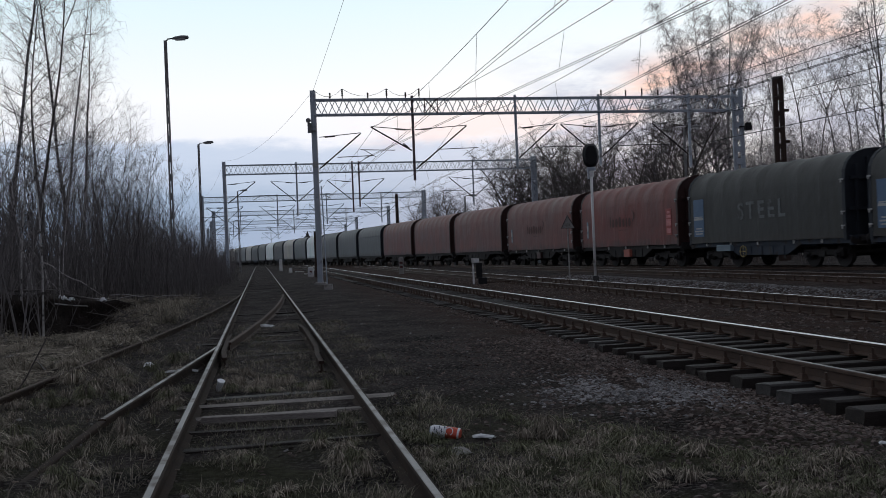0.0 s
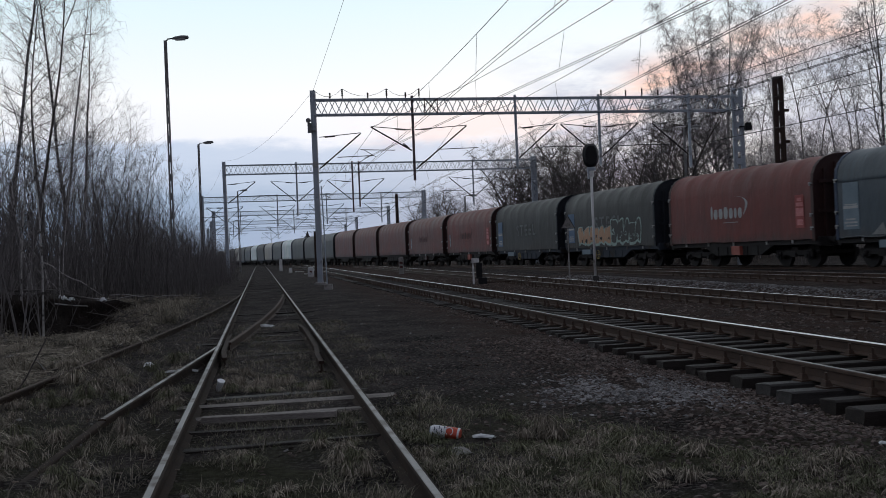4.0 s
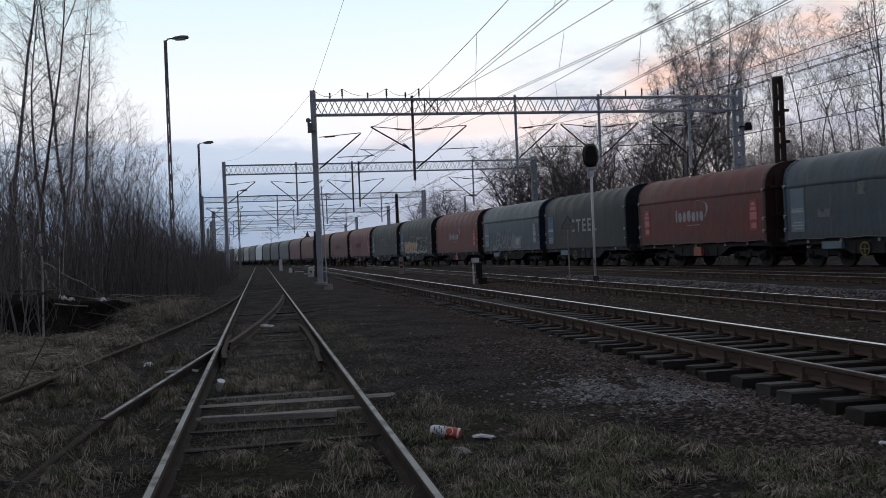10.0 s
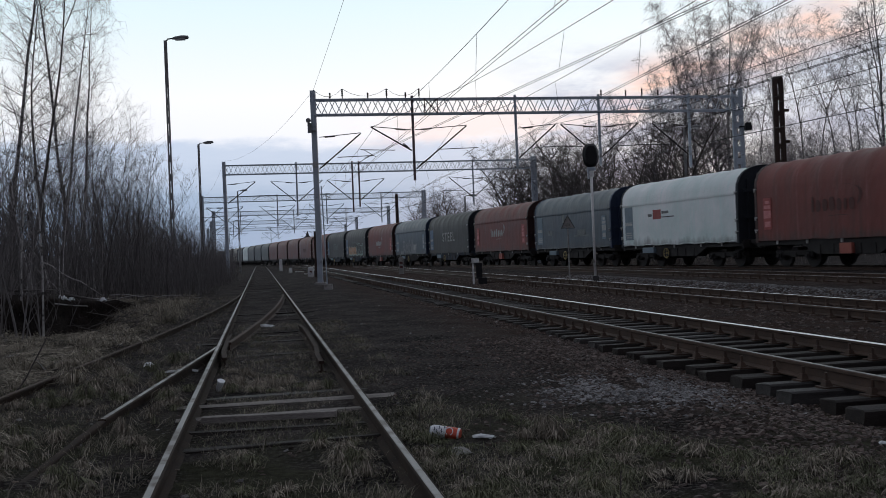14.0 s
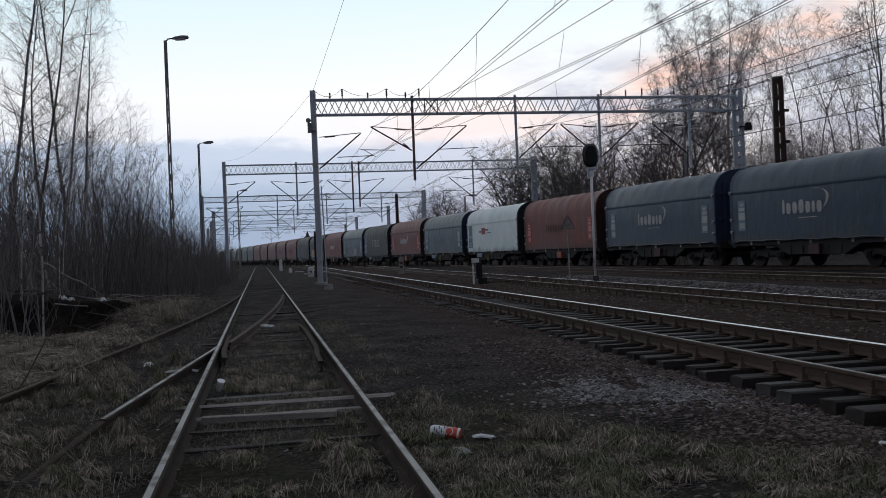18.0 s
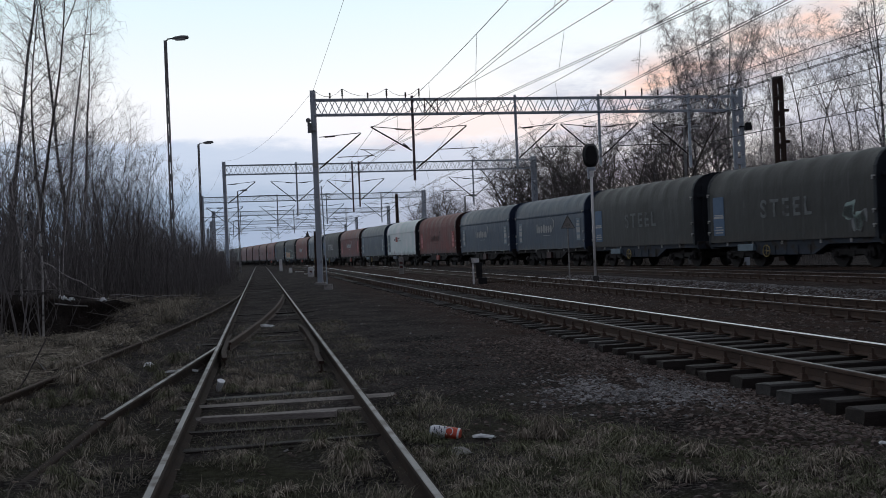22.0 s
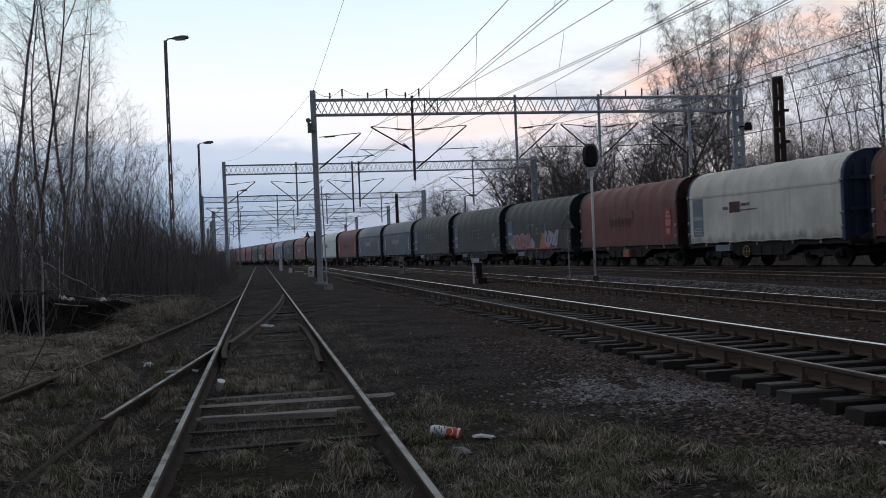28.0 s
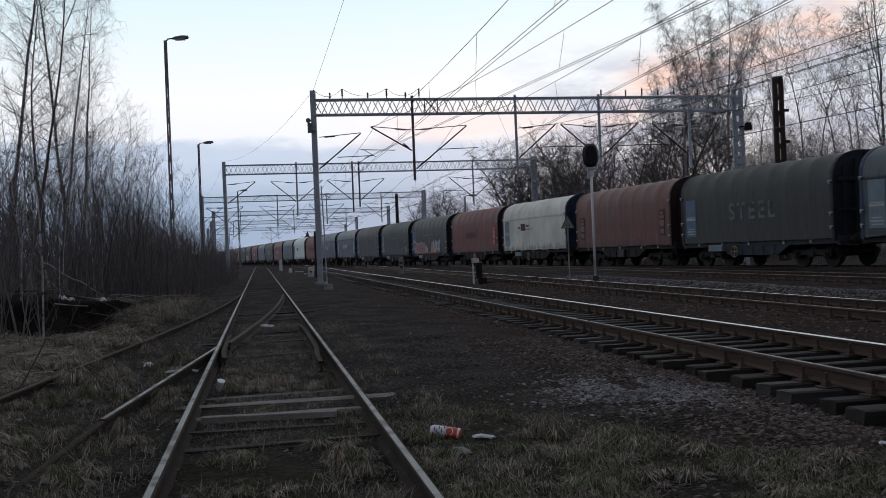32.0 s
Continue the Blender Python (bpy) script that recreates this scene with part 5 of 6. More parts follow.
def build_tower():
    t = thing("signal_tower", "distant small building with a steep pointed dark roof", "building")
    x, y = -42.6, 330.0
    part("wall", Mesh().box((x, y, 3.4), (2.8, 2.8, 7.0)), CONCRETE, t)
    m = Mesh()
    vs = [(x + a * 1.9, y + b * 1.9, 6.9) for a, b in ((-1, -1), (1, -1), (1, 1), (-1, 1))]
    vs += [(x + a * 0.5, y + b * 0.5, 8.3) for a, b in ((-1, -1), (1, -1), (1, 1), (-1, 1))] + [(x, y, 9.9)]
    m.poly(vs, [(3, 2, 1, 0)] + [(i, (i + 1) % 4, 4 + (i + 1) % 4, 4 + i) for i in range(4)] + [(4 + i, 4 + (i + 1) % 4, 8) for i in range(4)])
    part("roof", m, STEEL_DARK, t)
    for dx in (-0.8, 0.0, 0.8):
        part("window", Mesh().box((x + dx, y - 1.42, 5.6), (0.5, 0.08, 1.0)), BLACK_PAINT, t)


build_tower()

# ---------------------------------------------------------------- trees and thickets


def branch(mb, p, d, length, r, rnd, segs, n, droop, wig, slot=0):
    """One crooked shoot that tapers to a point; returns its points."""
    pts = [p.copy()]
    d = d.normalized()
    for i in range(segs):
        d = (d + Vector((rnd.uniform(-wig, wig), rnd.uniform(-wig, wig), rnd.uniform(-wig, wig) * 0.6 - droop))).normalized()
        p = p + d * (length / segs)
        pts.append(p.copy())
    if segs > 1:
        mb.tube(pts[:-1], [r * (1 - 0.75 * i / segs) for i in range(segs)], n, slot, caps=False)
        o = len(mb.v) - n
        mb.v.append(tuple(pts[-1]))
        t = len(mb.v) - 1
        mb.f.extend([(o + k, o + (k + 1) % n, t) for k in range(n)])
        mb.m.extend([slot] * n)
    else:
        spike(mb, pts[0], pts[1], r, slot)
    return pts


def spike(mb, a, b, r, slot=0):
    """A straight three-sided hair."""
    o = len(mb.v)
    mb.v.extend([(a.x + r, a.y, a.z), (a.x - r * 0.5, a.y + r * 0.87, a.z), (a.x - r * 0.5, a.y - r * 0.87, a.z + r), tuple(b)])
    mb.f.extend([(o, o + 1, o + 3), (o + 1, o + 2, o + 3), (o + 2, o, o + 3)])
    mb.m.extend([slot] * 3)


def hair(mb, a, b, c, r):
    """A bent twig of two short lengths, open along one side."""
    o = len(mb.v)
    mb.v.extend([(a.x + r, a.y, a.z), (a.x - r, a.y, a.z), (a.x, a.y + r, a.z + r), (b.x + r * 0.7, b.y, b.z), (b.x - r * 0.7, b.y, b.z), tuple(c)])
    mb.f.extend([(o, o + 3, o + 4, o + 1), (o, o + 2, o + 3), (o + 3, o + 5, o + 4)])
    mb.m.extend([0] * 3)


def make_tree(seed, h, spread, limbs, birch=True, low=0.22, twigs=(8, 5), weep=0.6, upward=0.9, r0=None, forks=0, fork_from=4, bend=0.07, fine=0.006, stout=1.0, arch=0.10, crook=0.24):
    """A trunk that may fork, crooked limbs that rise and then arch over, side shoots, and fine twigs that hang (weep) or stand."""
    rnd = random.Random(seed)
    tr, cr = Mesh(), Mesh()
    r0 = r0 or h * 0.0078
    stems = []

    def stem(p, d, length, r, segs):
        pts = [p.copy()]
        for i in range(segs):
            d = (d + Vector((rnd.uniform(-bend, bend), rnd.uniform(-bend, bend), 0.05))).normalized()
            p = p + d * (length / segs)
            pts.append(p.copy())
        tr.tube(pts, [r * (1 - 0.95 * (i / segs) ** 0.8) for i in range(segs + 1)], 7, caps=False)
        stems.append((pts, segs, length, r))
        return pts

    def arched(mb, p, d, length, r, segs, n, sink, wig):
        pts = [p.copy()]
        d = d.normalized()
        for i in range(segs):
            d = (d + Vector((rnd.uniform(-wig, wig), rnd.uniform(-wig, wig), rnd.uniform(-wig, wig) * 0.7 - sink * i / segs))).normalized()
            p = p + d * (length / segs)
            pts.append(p.copy())
        mb.tube(pts, [r * (1 - 0.8 * i / segs) for i in range(segs + 1)], n, caps=False)
        return pts

    def on(pts, g):
        k = min(g, 0.999) * (len(pts) - 1)
        i = int(k)
        return pts[i].lerp(pts[i + 1], k - i), (pts[i + 1] - pts[i]).normalized()
    main = stem(Vector((0, 0, -0.2)), Vector((rnd.uniform(-0.03, 0.03), rnd.uniform(-0.03, 0.03), 1)), h, r0, 12)
    for i in range(forks):
        k = rnd.randrange(fork_from, fork_from + 4)
        az = i * 2.5 + rnd.uniform(-0.4, 0.4)
        stem(main[k], Vector((math.cos(az) * 0.45, math.sin(az) * 0.45, 1)), h * (1 - k / 12) * rnd.uniform(0.75, 0.95), r0 * (1 - k / 14) * 0.6, 9)
    for pts_s, segs, length, r in stems:
        cnt = int(limbs * (length / h))
        lo = low if pts_s is main else 0.10
        for i in range(cnt):
            f = lo + (0.985 - lo) * (i + rnd.random()) / cnt
            q, _ = on(pts_s, f)
            az = i * 2.4 + rnd.uniform(-0.6, 0.6)
            ln = spread * length * (1 - f) ** 0.5 * rnd.uniform(0.45, 1.25) + 0.5
            pts = arched(tr if i % 4 == 0 else cr, q, Vector((math.cos(az), math.sin(az), upward + 0.7 * f)), ln, (r * (1 - f) * 0.30 + 0.008) * stout, 5, 3, arch, crook)
            nt = max(3, int(twigs[0] * (0.45 + 0.75 * ln / (spread * h))))
            for j in range(nt):
                q2, dv = on(pts, 0.15 + 0.85 * (j + rnd.random()) / nt)
                l2 = ln * rnd.uniform(0.18, 0.36) + 0.35
                pt2 = arched(cr, q2, dv * 0.6 + Vector((rnd.uniform(-1, 1), rnd.uniform(-1, 1), rnd.uniform(-0.4, 0.8))), l2, (0.007 + 0.001 * l2) * stout, 3, 3, weep * 0.5, 0.3)
                for t in range(twigs[1]):
                    q3, d3 = on(pt2, rnd.uniform(0.1, 1.0))
                    v3 = (d3 * 0.5 + Vector((rnd.uniform(-0.8, 0.8), rnd.uniform(-0.8, 0.8), rnd.uniform(-0.5, 0.7) - weep * 0.5))).normalized()
                    l3 = (rnd.uniform(0.25, 0.55) * l2 + 0.2) * 0.55
                    mid = q3 + v3 * l3
                    v4 = (v3 + Vector((rnd.uniform(-0.3, 0.3), rnd.uniform(-0.3, 0.3), -weep * rnd.uniform(0.3, 1.5)))).normalized()
                    hair(cr, q3, mid, mid + v4 * l3 * (1 + weep * 0.7), fine)
    return tr, cr


def make_thicket(seed, h, width, stems):
    rnd = random.Random(seed)
    mb = Mesh()
    for i in range(stems):
        a, r = rnd.uniform(0, 6.28), width * math.sqrt(rnd.random())
        p = Vector((math.cos(a) * r, math.sin(a) * r, -0.35))
        hh = h * rnd.uniform(0.4, 1.0)
        pts = branch(mb, p, Vector((rnd.uniform(-0.22, 0.22), rnd.uniform(-0.22, 0.22), 1)), hh, rnd.uniform(0.008, 0.022), rnd, 4, 3, -0.02, 0.13)
        for j in range(6):
            kk = rnd.uniform(0.5, 3.95)
            q = pts[int(kk)].lerp(pts[int(kk) + 1], kk - int(kk))
            pt2 = branch(mb, q, Vector((rnd.uniform(-0.7, 0.7), rnd.uniform(-0.7, 0.7), 1)), hh * rnd.uniform(0.16, 0.36), 0.006, rnd, 2, 3, 0.0, 0.2)
            for t in range(2):
                branch(mb, pt2[1 + t % 2], Vector((rnd.uniform(-0.9, 0.9), rnd.uniform(-0.9, 0.9), 0.8)), hh * 0.13, 0.0036, rnd, 1, 3, 0.0, 0.2)
    return mb


TREE_KINDS = {}


def tree_kind(key, *args, **kw):
    tr, cr = make_tree(*args, **kw)
    birch = kw.get("birch", True)
    TREE_KINDS[key] = (tr.data("trunk", BIRCH if birch else BARK, True), cr.data("crown", TWIG if birch else TWIG_DARK), birch)


tree_kind("birch_tall", 11, 17.0, 0.17, 40, twigs=(8, 8), weep=0.7, forks=3, low=0.22, fork_from=4, fine=0.0050, crook=0.26)
tree_kind("birch_slim", 12, 15.0, 0.17, 44, twigs=(6, 7), weep=0.5, forks=1, low=0.18, fork_from=6, fine=0.0060, stout=0.7, upward=0.9, r0=0.085, bend=0.10)
tree_kind("birch_open", 31, 15.0, 0.18, 44, twigs=(6, 6), upward=0.5, weep=0.35, low=0.18, forks=0, fork_from=4, fine=0.0042, stout=0.75)
tree_kind("birch_thin", 33, 14.0, 0.14, 46, twigs=(6, 6), upward=0.7, weep=0.5, low=0.2, r0=0.085, fine=0.0042, stout=0.7)
tree_kind("birch_full", 51, 18.0, 0.135, 44, twigs=(8, 9), weep=0.75, forks=4, low=0.20, fork_from=3, fine=0.0072, upward=0.8)
tree_kind("gnarled", 52, 14.0, 0.15, 38, birch=False, twigs=(6, 5), upward=0.35, weep=0.12, low=0.20, r0=0.078, forks=1, fork_from=5, bend=0.06, fine=0.0036, stout=0.75, arch=0.05, crook=0.32)
tree_kind("sapling", 14, 9.0, 0.20, 26, twigs=(5, 5), weep=0.1, low=0.12, upward=1.4, forks=3, r0=0.045, fork_from=2, fine=0.0042, stout=0.75)
tree_kind("sapling_b", 17, 8.0, 0.22, 24, twigs=(5, 5), weep=0.15, low=0.12, upward=1.1, forks=3, r0=0.042, fork_from=1, fine=0.0042, stout=0.75)
tree_kind("bushy", 15, 9.0, 0.33, 26, birch=False, twigs=(5, 5), weep=0.15, low=0.12, upward=0.35, r0=0.15, forks=5, fork_from=1, bend=0.20, stout=1.3, fine=0.006)
tree_kind("crooked", 61, 9.0, 0.42, 16, birch=False, twigs=(5, 5), weep=0.12, low=0.14, upward=0.45, r0=0.17, forks=6, fork_from=1, bend=0.30, stout=1.7, fine=0.006, crook=0.34)
tree_kind("bushy_b", 16, 7.0, 0.33, 24, birch=False, twigs=(5, 5), weep=0.1, low=0.10, upward=0.5, r0=0.14, forks=5, fork_from=1, bend=0.20, stout=1.2, fine=0.006)


def plant(key, x, y, scale, turn, lean=(0, 0), label="", z=None):
    tk, ck, birch = TREE_KINDS[key]
    label = label or ("bare birch tree with pale trunk and fine drooping twigs" if birch else "bare dark bushy tree with many spreading branches")
    t = thing("birch_tree" if birch else "bare_tree", label, "tree", "bare trees", at=pose(x, y, ground_z(x, y) if z is None else z, lean[0], lean[1], turn) @ Matrix.Scale(scale, 4))
    part("trunk", tk, None, t)
    part("crown", ck, None, t)


def px(c, y):
    """Sideways place of a bearing at a depth."""
    return (c - 784) / 1848.4 * y


# behind the train: one broad many-stemmed birch, slim ones beyond it, dark scrub at their feet
for key, c, y, s, turn in (
        ("birch_full", 1308, 74, 1.16, 20), ("birch_full", 1272, 80, 1.12, 140), ("birch_full", 1246, 86, 1.06, 80), ("birch_full", 1208, 90, 0.98, 260), ("birch_slim", 1356, 90, 1.25, 250),
        ("birch_slim", 1425, 78, 1.3, 60), ("birch_slim", 1490, 84, 1.35, 10), ("birch_tall", 1578, 60, 1.1, 90), ("birch_slim", 1540, 76, 1.2, 300), ("birch_slim", 1392, 92, 1.45, 300),
        ("birch_slim", 1455, 94, 1.45, 190), ("birch_slim", 1515, 90, 1.4, 45), ("birch_full", 1172, 94, 0.92, 15), ("birch_slim", 1370, 80, 1.1, 130),
        ("bushy", 1150, 78, 1.45, 75), ("crooked", 1090, 64, 0.82, 140), ("bushy_b", 1040, 88, 1.4, 255), ("bushy_b", 1345, 84, 1.2, 100), ("bushy_b", 1540, 84, 1.2, 150),
        ("bushy", 1210, 78, 1.4, 20), ("sapling_b", 1015, 90, 1.35, 80),
        ("crooked", 1128, 60, 0.92, 15), ("crooked", 1168, 66, 0.9, 190), ("bushy", 1065, 84, 1.38, 200), ("sapling", 1000, 96, 1.0, 310), ("bushy_b", 940, 104, 1.6, 45),
        ("sapling", 1345, 70, 1.0, 330), ("sapling_b", 1385, 72, 1.05, 15), ("sapling", 1420, 74, 1.1, 100), ("sapling_b", 1455, 70, 1.0, 200), ("sapling", 1490, 68, 1.0, 290), ("sapling_b", 1530, 66, 1.0, 60), ("sapling", 1320, 76, 1.1, 240), ("sapling_b", 1265, 72, 1.1, 20), ("bushy_b", 1395, 80, 0.9, 40), ("bushy_b", 1440, 84, 1.0, 225), ("bushy_b", 1480, 82, 0.95, 290), ("bushy_b", 1510, 74, 0.9, 80), ("sapling", 1365, 78, 1.15, 130), ("sapling_b", 1405, 82, 1.2, 260), ("sapling", 1470, 76, 1.1, 15), ("sapling_b", 1550, 72, 1.1, 170), ("bushy", 1425, 88, 1.25, 130), ("bushy", 1500, 90, 1.25, 320), ("bushy_b", 1320, 86, 1.5, 70), ("bushy_b", 1370, 88, 1.5, 190), ("bushy_b", 1460, 86, 1.45, 330), ("bushy_b", 1555, 84, 1.5, 240), 
        ("crooked", 1040, 78, 0.95, 260), ("bushy", 1008, 92, 1.42, 130), ("bushy", 972, 98, 1.4, 185), ("bushy", 938, 104, 1.42, 210), ("crooked", 1072, 72, 1.0, 40), ("sapling", 1100, 78, 1.3, 80),
        ("bushy", 770, 170, 1.35, 75), ("bushy_b", 735, 178, 1.4, 240), ("bushy", 815, 160, 1.15, 340),
        ("bushy_b", 860, 140, 1.1, 290), ("bushy", 905, 112, 1.55, 120), ("bushy", 955, 100, 1.4, 20), ("bushy", 1030, 84, 1.28, 300), ("bushy", 985, 92, 1.35, 70), ("bushy", 1182, 74, 1.35, 330), ("sapling", 1040, 92, 1.2, 10), ("bushy_b", 690, 230, 1.2, 200), ("bushy", 745, 150, 1.3, 60), ("bushy_b", 788, 145, 1.6, 100), ("bushy", 828, 150, 1.25, 260)):
    plant(key, px(c, y), y, s, turn)

# beside the siding
for key, c, y, s, turn, lean in (
        ("gnarled", 54, 36, 1.02, 30, 0), ("gnarled", 84, 42, 1.10, 160, 0), ("birch_thin", 130, 40, 1.15, 250, 2), ("birch_open", 10, 38, 1.05, 190, 0), ("birch_open", -40, 38, 1.0, 20, 0),
        ("birch_thin", 108, 50, 1.2, 40, 1), ("birch_open", 150, 48, 0.95, 200, 4), ("sapling", 165, 46, 1.10, 70, 9), ("sapling_b", 190, 50, 1.1, 160, 12), ("sapling", 215, 54, 1.0, 300, 8), ("sapling_b", 245, 60, 0.98, 10, 5),
        ("sapling", 275, 64, 0.9, 200, 3), ("sapling_b", 335, 92, 0.7, 45, 0), ("sapling", 228, 52, 0.75, 120, 16), ("sapling_b", 258, 56, 0.72, 220, 10)):
    plant(key, px(c, y), y, s, turn, (0, lean))

THICKETS = [make_thicket(21 + i, 3.4, 1.5, 40).data("stems", BUSH) for i in range(4)]
SPARSE = [make_thicket(41 + i, 3.4, 1.5, 16).data("stems", BUSH) for i in range(3)]


def thicket(x, y, s, turn, i):
    b = part("thicket", THICKETS[i % 4] if y < 75 and x < 0 else SPARSE[i % 3], None, None, at=pose(x, y, ground_z(x, y), 0, 0, turn) @ Matrix.Scale(s, 4))
    tagged(b, "dense leafless thicket of brown stems", "thicket", "thickets beside the yard")


rnd = random.Random(77)
i = 0
y = 24.0
while y < 190:
    # the thicket's front edge runs beside the siding and keeps clear of it far off
    front = min(-6.9 - 0.132 * y, -5.0 - 0.1728 * y) if y > 36 else -7.2 - 0.132 * y - max(0, 30 - y) * 0.08
    for row in range(4 if y < 40 else 2):
        thicket(front - row * 1.9 - rnd.uniform(0, 0.8), y + rnd.uniform(-1, 1), rnd.uniform(0.82, 1.15) * (1.0 + 0.13 * row) * (1.25 if y > 60 else 1.34), rnd.uniform(0, 360), i)
        i += 1
    y += 2.2 + y * 0.026
for x, yy, s in ((-10.7, 41.0, 0.95), (-10.3, 39.3, 0.85), (-11.4, 43.3, 1.0), (-14.7, 63.0, 1.0), (-14.2, 60.0, 0.9), (-15.4, 67.0, 1.0), (-10.0, 36.5, 0.7), (-17.1, 80.0, 0.85), (-18.4, 86.0, 0.8), (-20.3, 95.0, 0.9), (-22.6, 106.0, 0.95), (-25.4, 120.0, 1.0)):
    thicket(x, yy, s, rnd.uniform(0, 360), i)
    i += 1
for c, yy, s in ((-40, 22, 1.0), (10, 22, 0.9), (60, 27, 0.95), (-90, 19, 1.1), (30, 29, 1.1), (100, 31, 1.0)):
    thicket(px(c, yy), yy, s, rnd.uniform(0, 360), i)
    i += 1
# low scrub between the hedge and the siding
for j in range(10):
    yy = 43 + j * 3.4
    thicket(-2.3 - 0.1728 * yy - rnd.uniform(0, 0.9), yy, rnd.uniform(0.36, 0.52), rnd.uniform(0, 360), i)
    i += 1
# low scrub along the far side of the train
for j in range(24):
    q = train_at(18 + j * 5.1) + RV * (4.2 + rnd.uniform(-0.4, 0.8))
    thicket(q.x, q.y, rnd.uniform(0.5, 0.7), rnd.uniform(0, 360), i)
    i += 1
# undergrowth behind the train
for j in range(22):
    c = 880 + j * 34
    yy = 64 + rnd.uniform(0, 14) + max(0, 1150 - c) * 0.14
    thicket(px(c, yy), yy, rnd.uniform(1.1, 1.6), rnd.uniform(0, 360), i)
    i += 1
for j in range(16):
    c = 380 + j * 36
    thicket(px(c, 420), 420, rnd.uniform(1.5, 2.6), rnd.uniform(0, 360), i)
    i += 1

# ---------------------------------------------------------------- small growth, stones and litter


def scatter_grass(name, mat, label, count, where, hmin, hmax, seed):
    rnd = random.Random(seed)
    v, f = [], []
    for _ in range(count):
        x, y = where(rnd)
        if x is None:
            continue
        z = ground_z(x, y) - 0.01
        for _ in range(rnd.randrange(5, 9)):
            a = rnd.uniform(0, 6.28)
            h = rnd.uniform(hmin, hmax) * (0.65 + 0.9 * max(0, noise.noise((x * 2.6, y * 2.6, 31.0)) + 0.25))
            w = rnd.uniform(0.0012, 0.0028)
            bx, by = x + rnd.gauss(0, 0.03), y + rnd.gauss(0, 0.03)
            lx, ly = math.cos(a) * h * rnd.uniform(0.3, 1.7), math.sin(a) * h * rnd.uniform(0.3, 1.7)
            sx, sy = -math.sin(a) * w, math.cos(a) * w
            o = len(v)
            h *= rnd.uniform(0.55, 1.0)
            v += [(bx - sx, by - sy, z), (bx + sx, by + sy, z), (bx + lx * 0.45 + sx * 0.7, by + ly * 0.45 + sy * 0.7, z + h * 0.6),
                  (bx + lx * 0.45 - sx * 0.7, by + ly * 0.45 - sy * 0.7, z + h * 0.6), (bx + lx, by + ly, z + h * 0.85)]
            f += [(o, o + 1, o + 2, o + 3), (o + 3, o + 2, o + 4)]
    me = bpy.data.meshes.new(name)
    me.from_pydata(v, [], f)
    me.materials.append(mat)
    tagged(new(name, me), label, "grass", kind="stuff")


def clumpy(x, y, s, cut):
    return noise.noise((x * s, y * s, 2.2)) > cut


def off_rails(x, y):
    e = x - (NEAR_X + SLOPE * y)
    return abs(abs(e) - 0.75) > 0.09


def grass_edge(y):
    """Where the verge gives way to the stony shoulder of the main track."""
    return A_X - 0.1795 * y - 2.7 - 0.55 * (y - 6.8) + 0.3 * noise.noise((y * 1.7, 4.0, 1.0))


def near_right(r):
    y = r.uniform(4.3, 9.4)
    x = r.uniform(0.6, 6.5) + SLOPE * y
    return (x, y) if clumpy(x, y, 1.1, -0.22) and r.random() < 1.4 - y / 9 and x < grass_edge(y) and off_rails(x, y) else (None, None)


def between(r):
    y = r.uniform(4.2, 22)
    x = NEAR_X + SLOPE * y + r.uniform(-0.8, 1.5)
    return (x, y) if clumpy(x, y, 1.7, -0.1) and off_rails(x, y) else (None, None)


def left_side(r):
    y = 4.2 + 34 * r.random() ** 2.0
    x = NEAR_X + SLOPE * y - r.uniform(0.9, 7.5)
    return (x, y) if clumpy(x, y, 0.9, -0.3) and off_rails(x, y) else (None, None)


scatter_grass("green_grass", GRASS_GREEN, "dull green grass growing in tufts on soil", 17000, near_right, 0.02, 0.085, 1)
scatter_grass("dry_grass", GRASS_DRY, "dry yellowed grass stalks among the tufts", 8000, near_right, 0.02, 0.10, 2)
scatter_grass("track_grass", GRASS_DRY, "dry grass growing between the siding rails", 5500, between, 0.02, 0.11, 3)
scatter_grass("track_weeds", GRASS_GREEN, "low green weeds between the siding rails", 2500, between, 0.03, 0.10, 4)
scatter_grass("bank_grass", GRASS_DRY, "matted dry grass on the bank beside the siding", 6500, left_side, 0.04, 0.17, 5)
scatter_grass("bank_weeds", GRASS_GREEN, "low green grass on the bank beside the siding", 4500, left_side, 0.03, 0.11, 6)


def straw_bed(r):
    y = 12 + 30 * r.random()
    x = NEAR_X + SLOPE * y - r.uniform(2.6, 6.2)
    if (x + 8.7) ** 2 / 2.2 + (y - 23.6) ** 2 / 5 < 1:
        return None, None
    return (x, y) if clumpy(x, y, 0.55, -0.05) and clumpy(x, y, 2.1, 0.0) else (None, None)


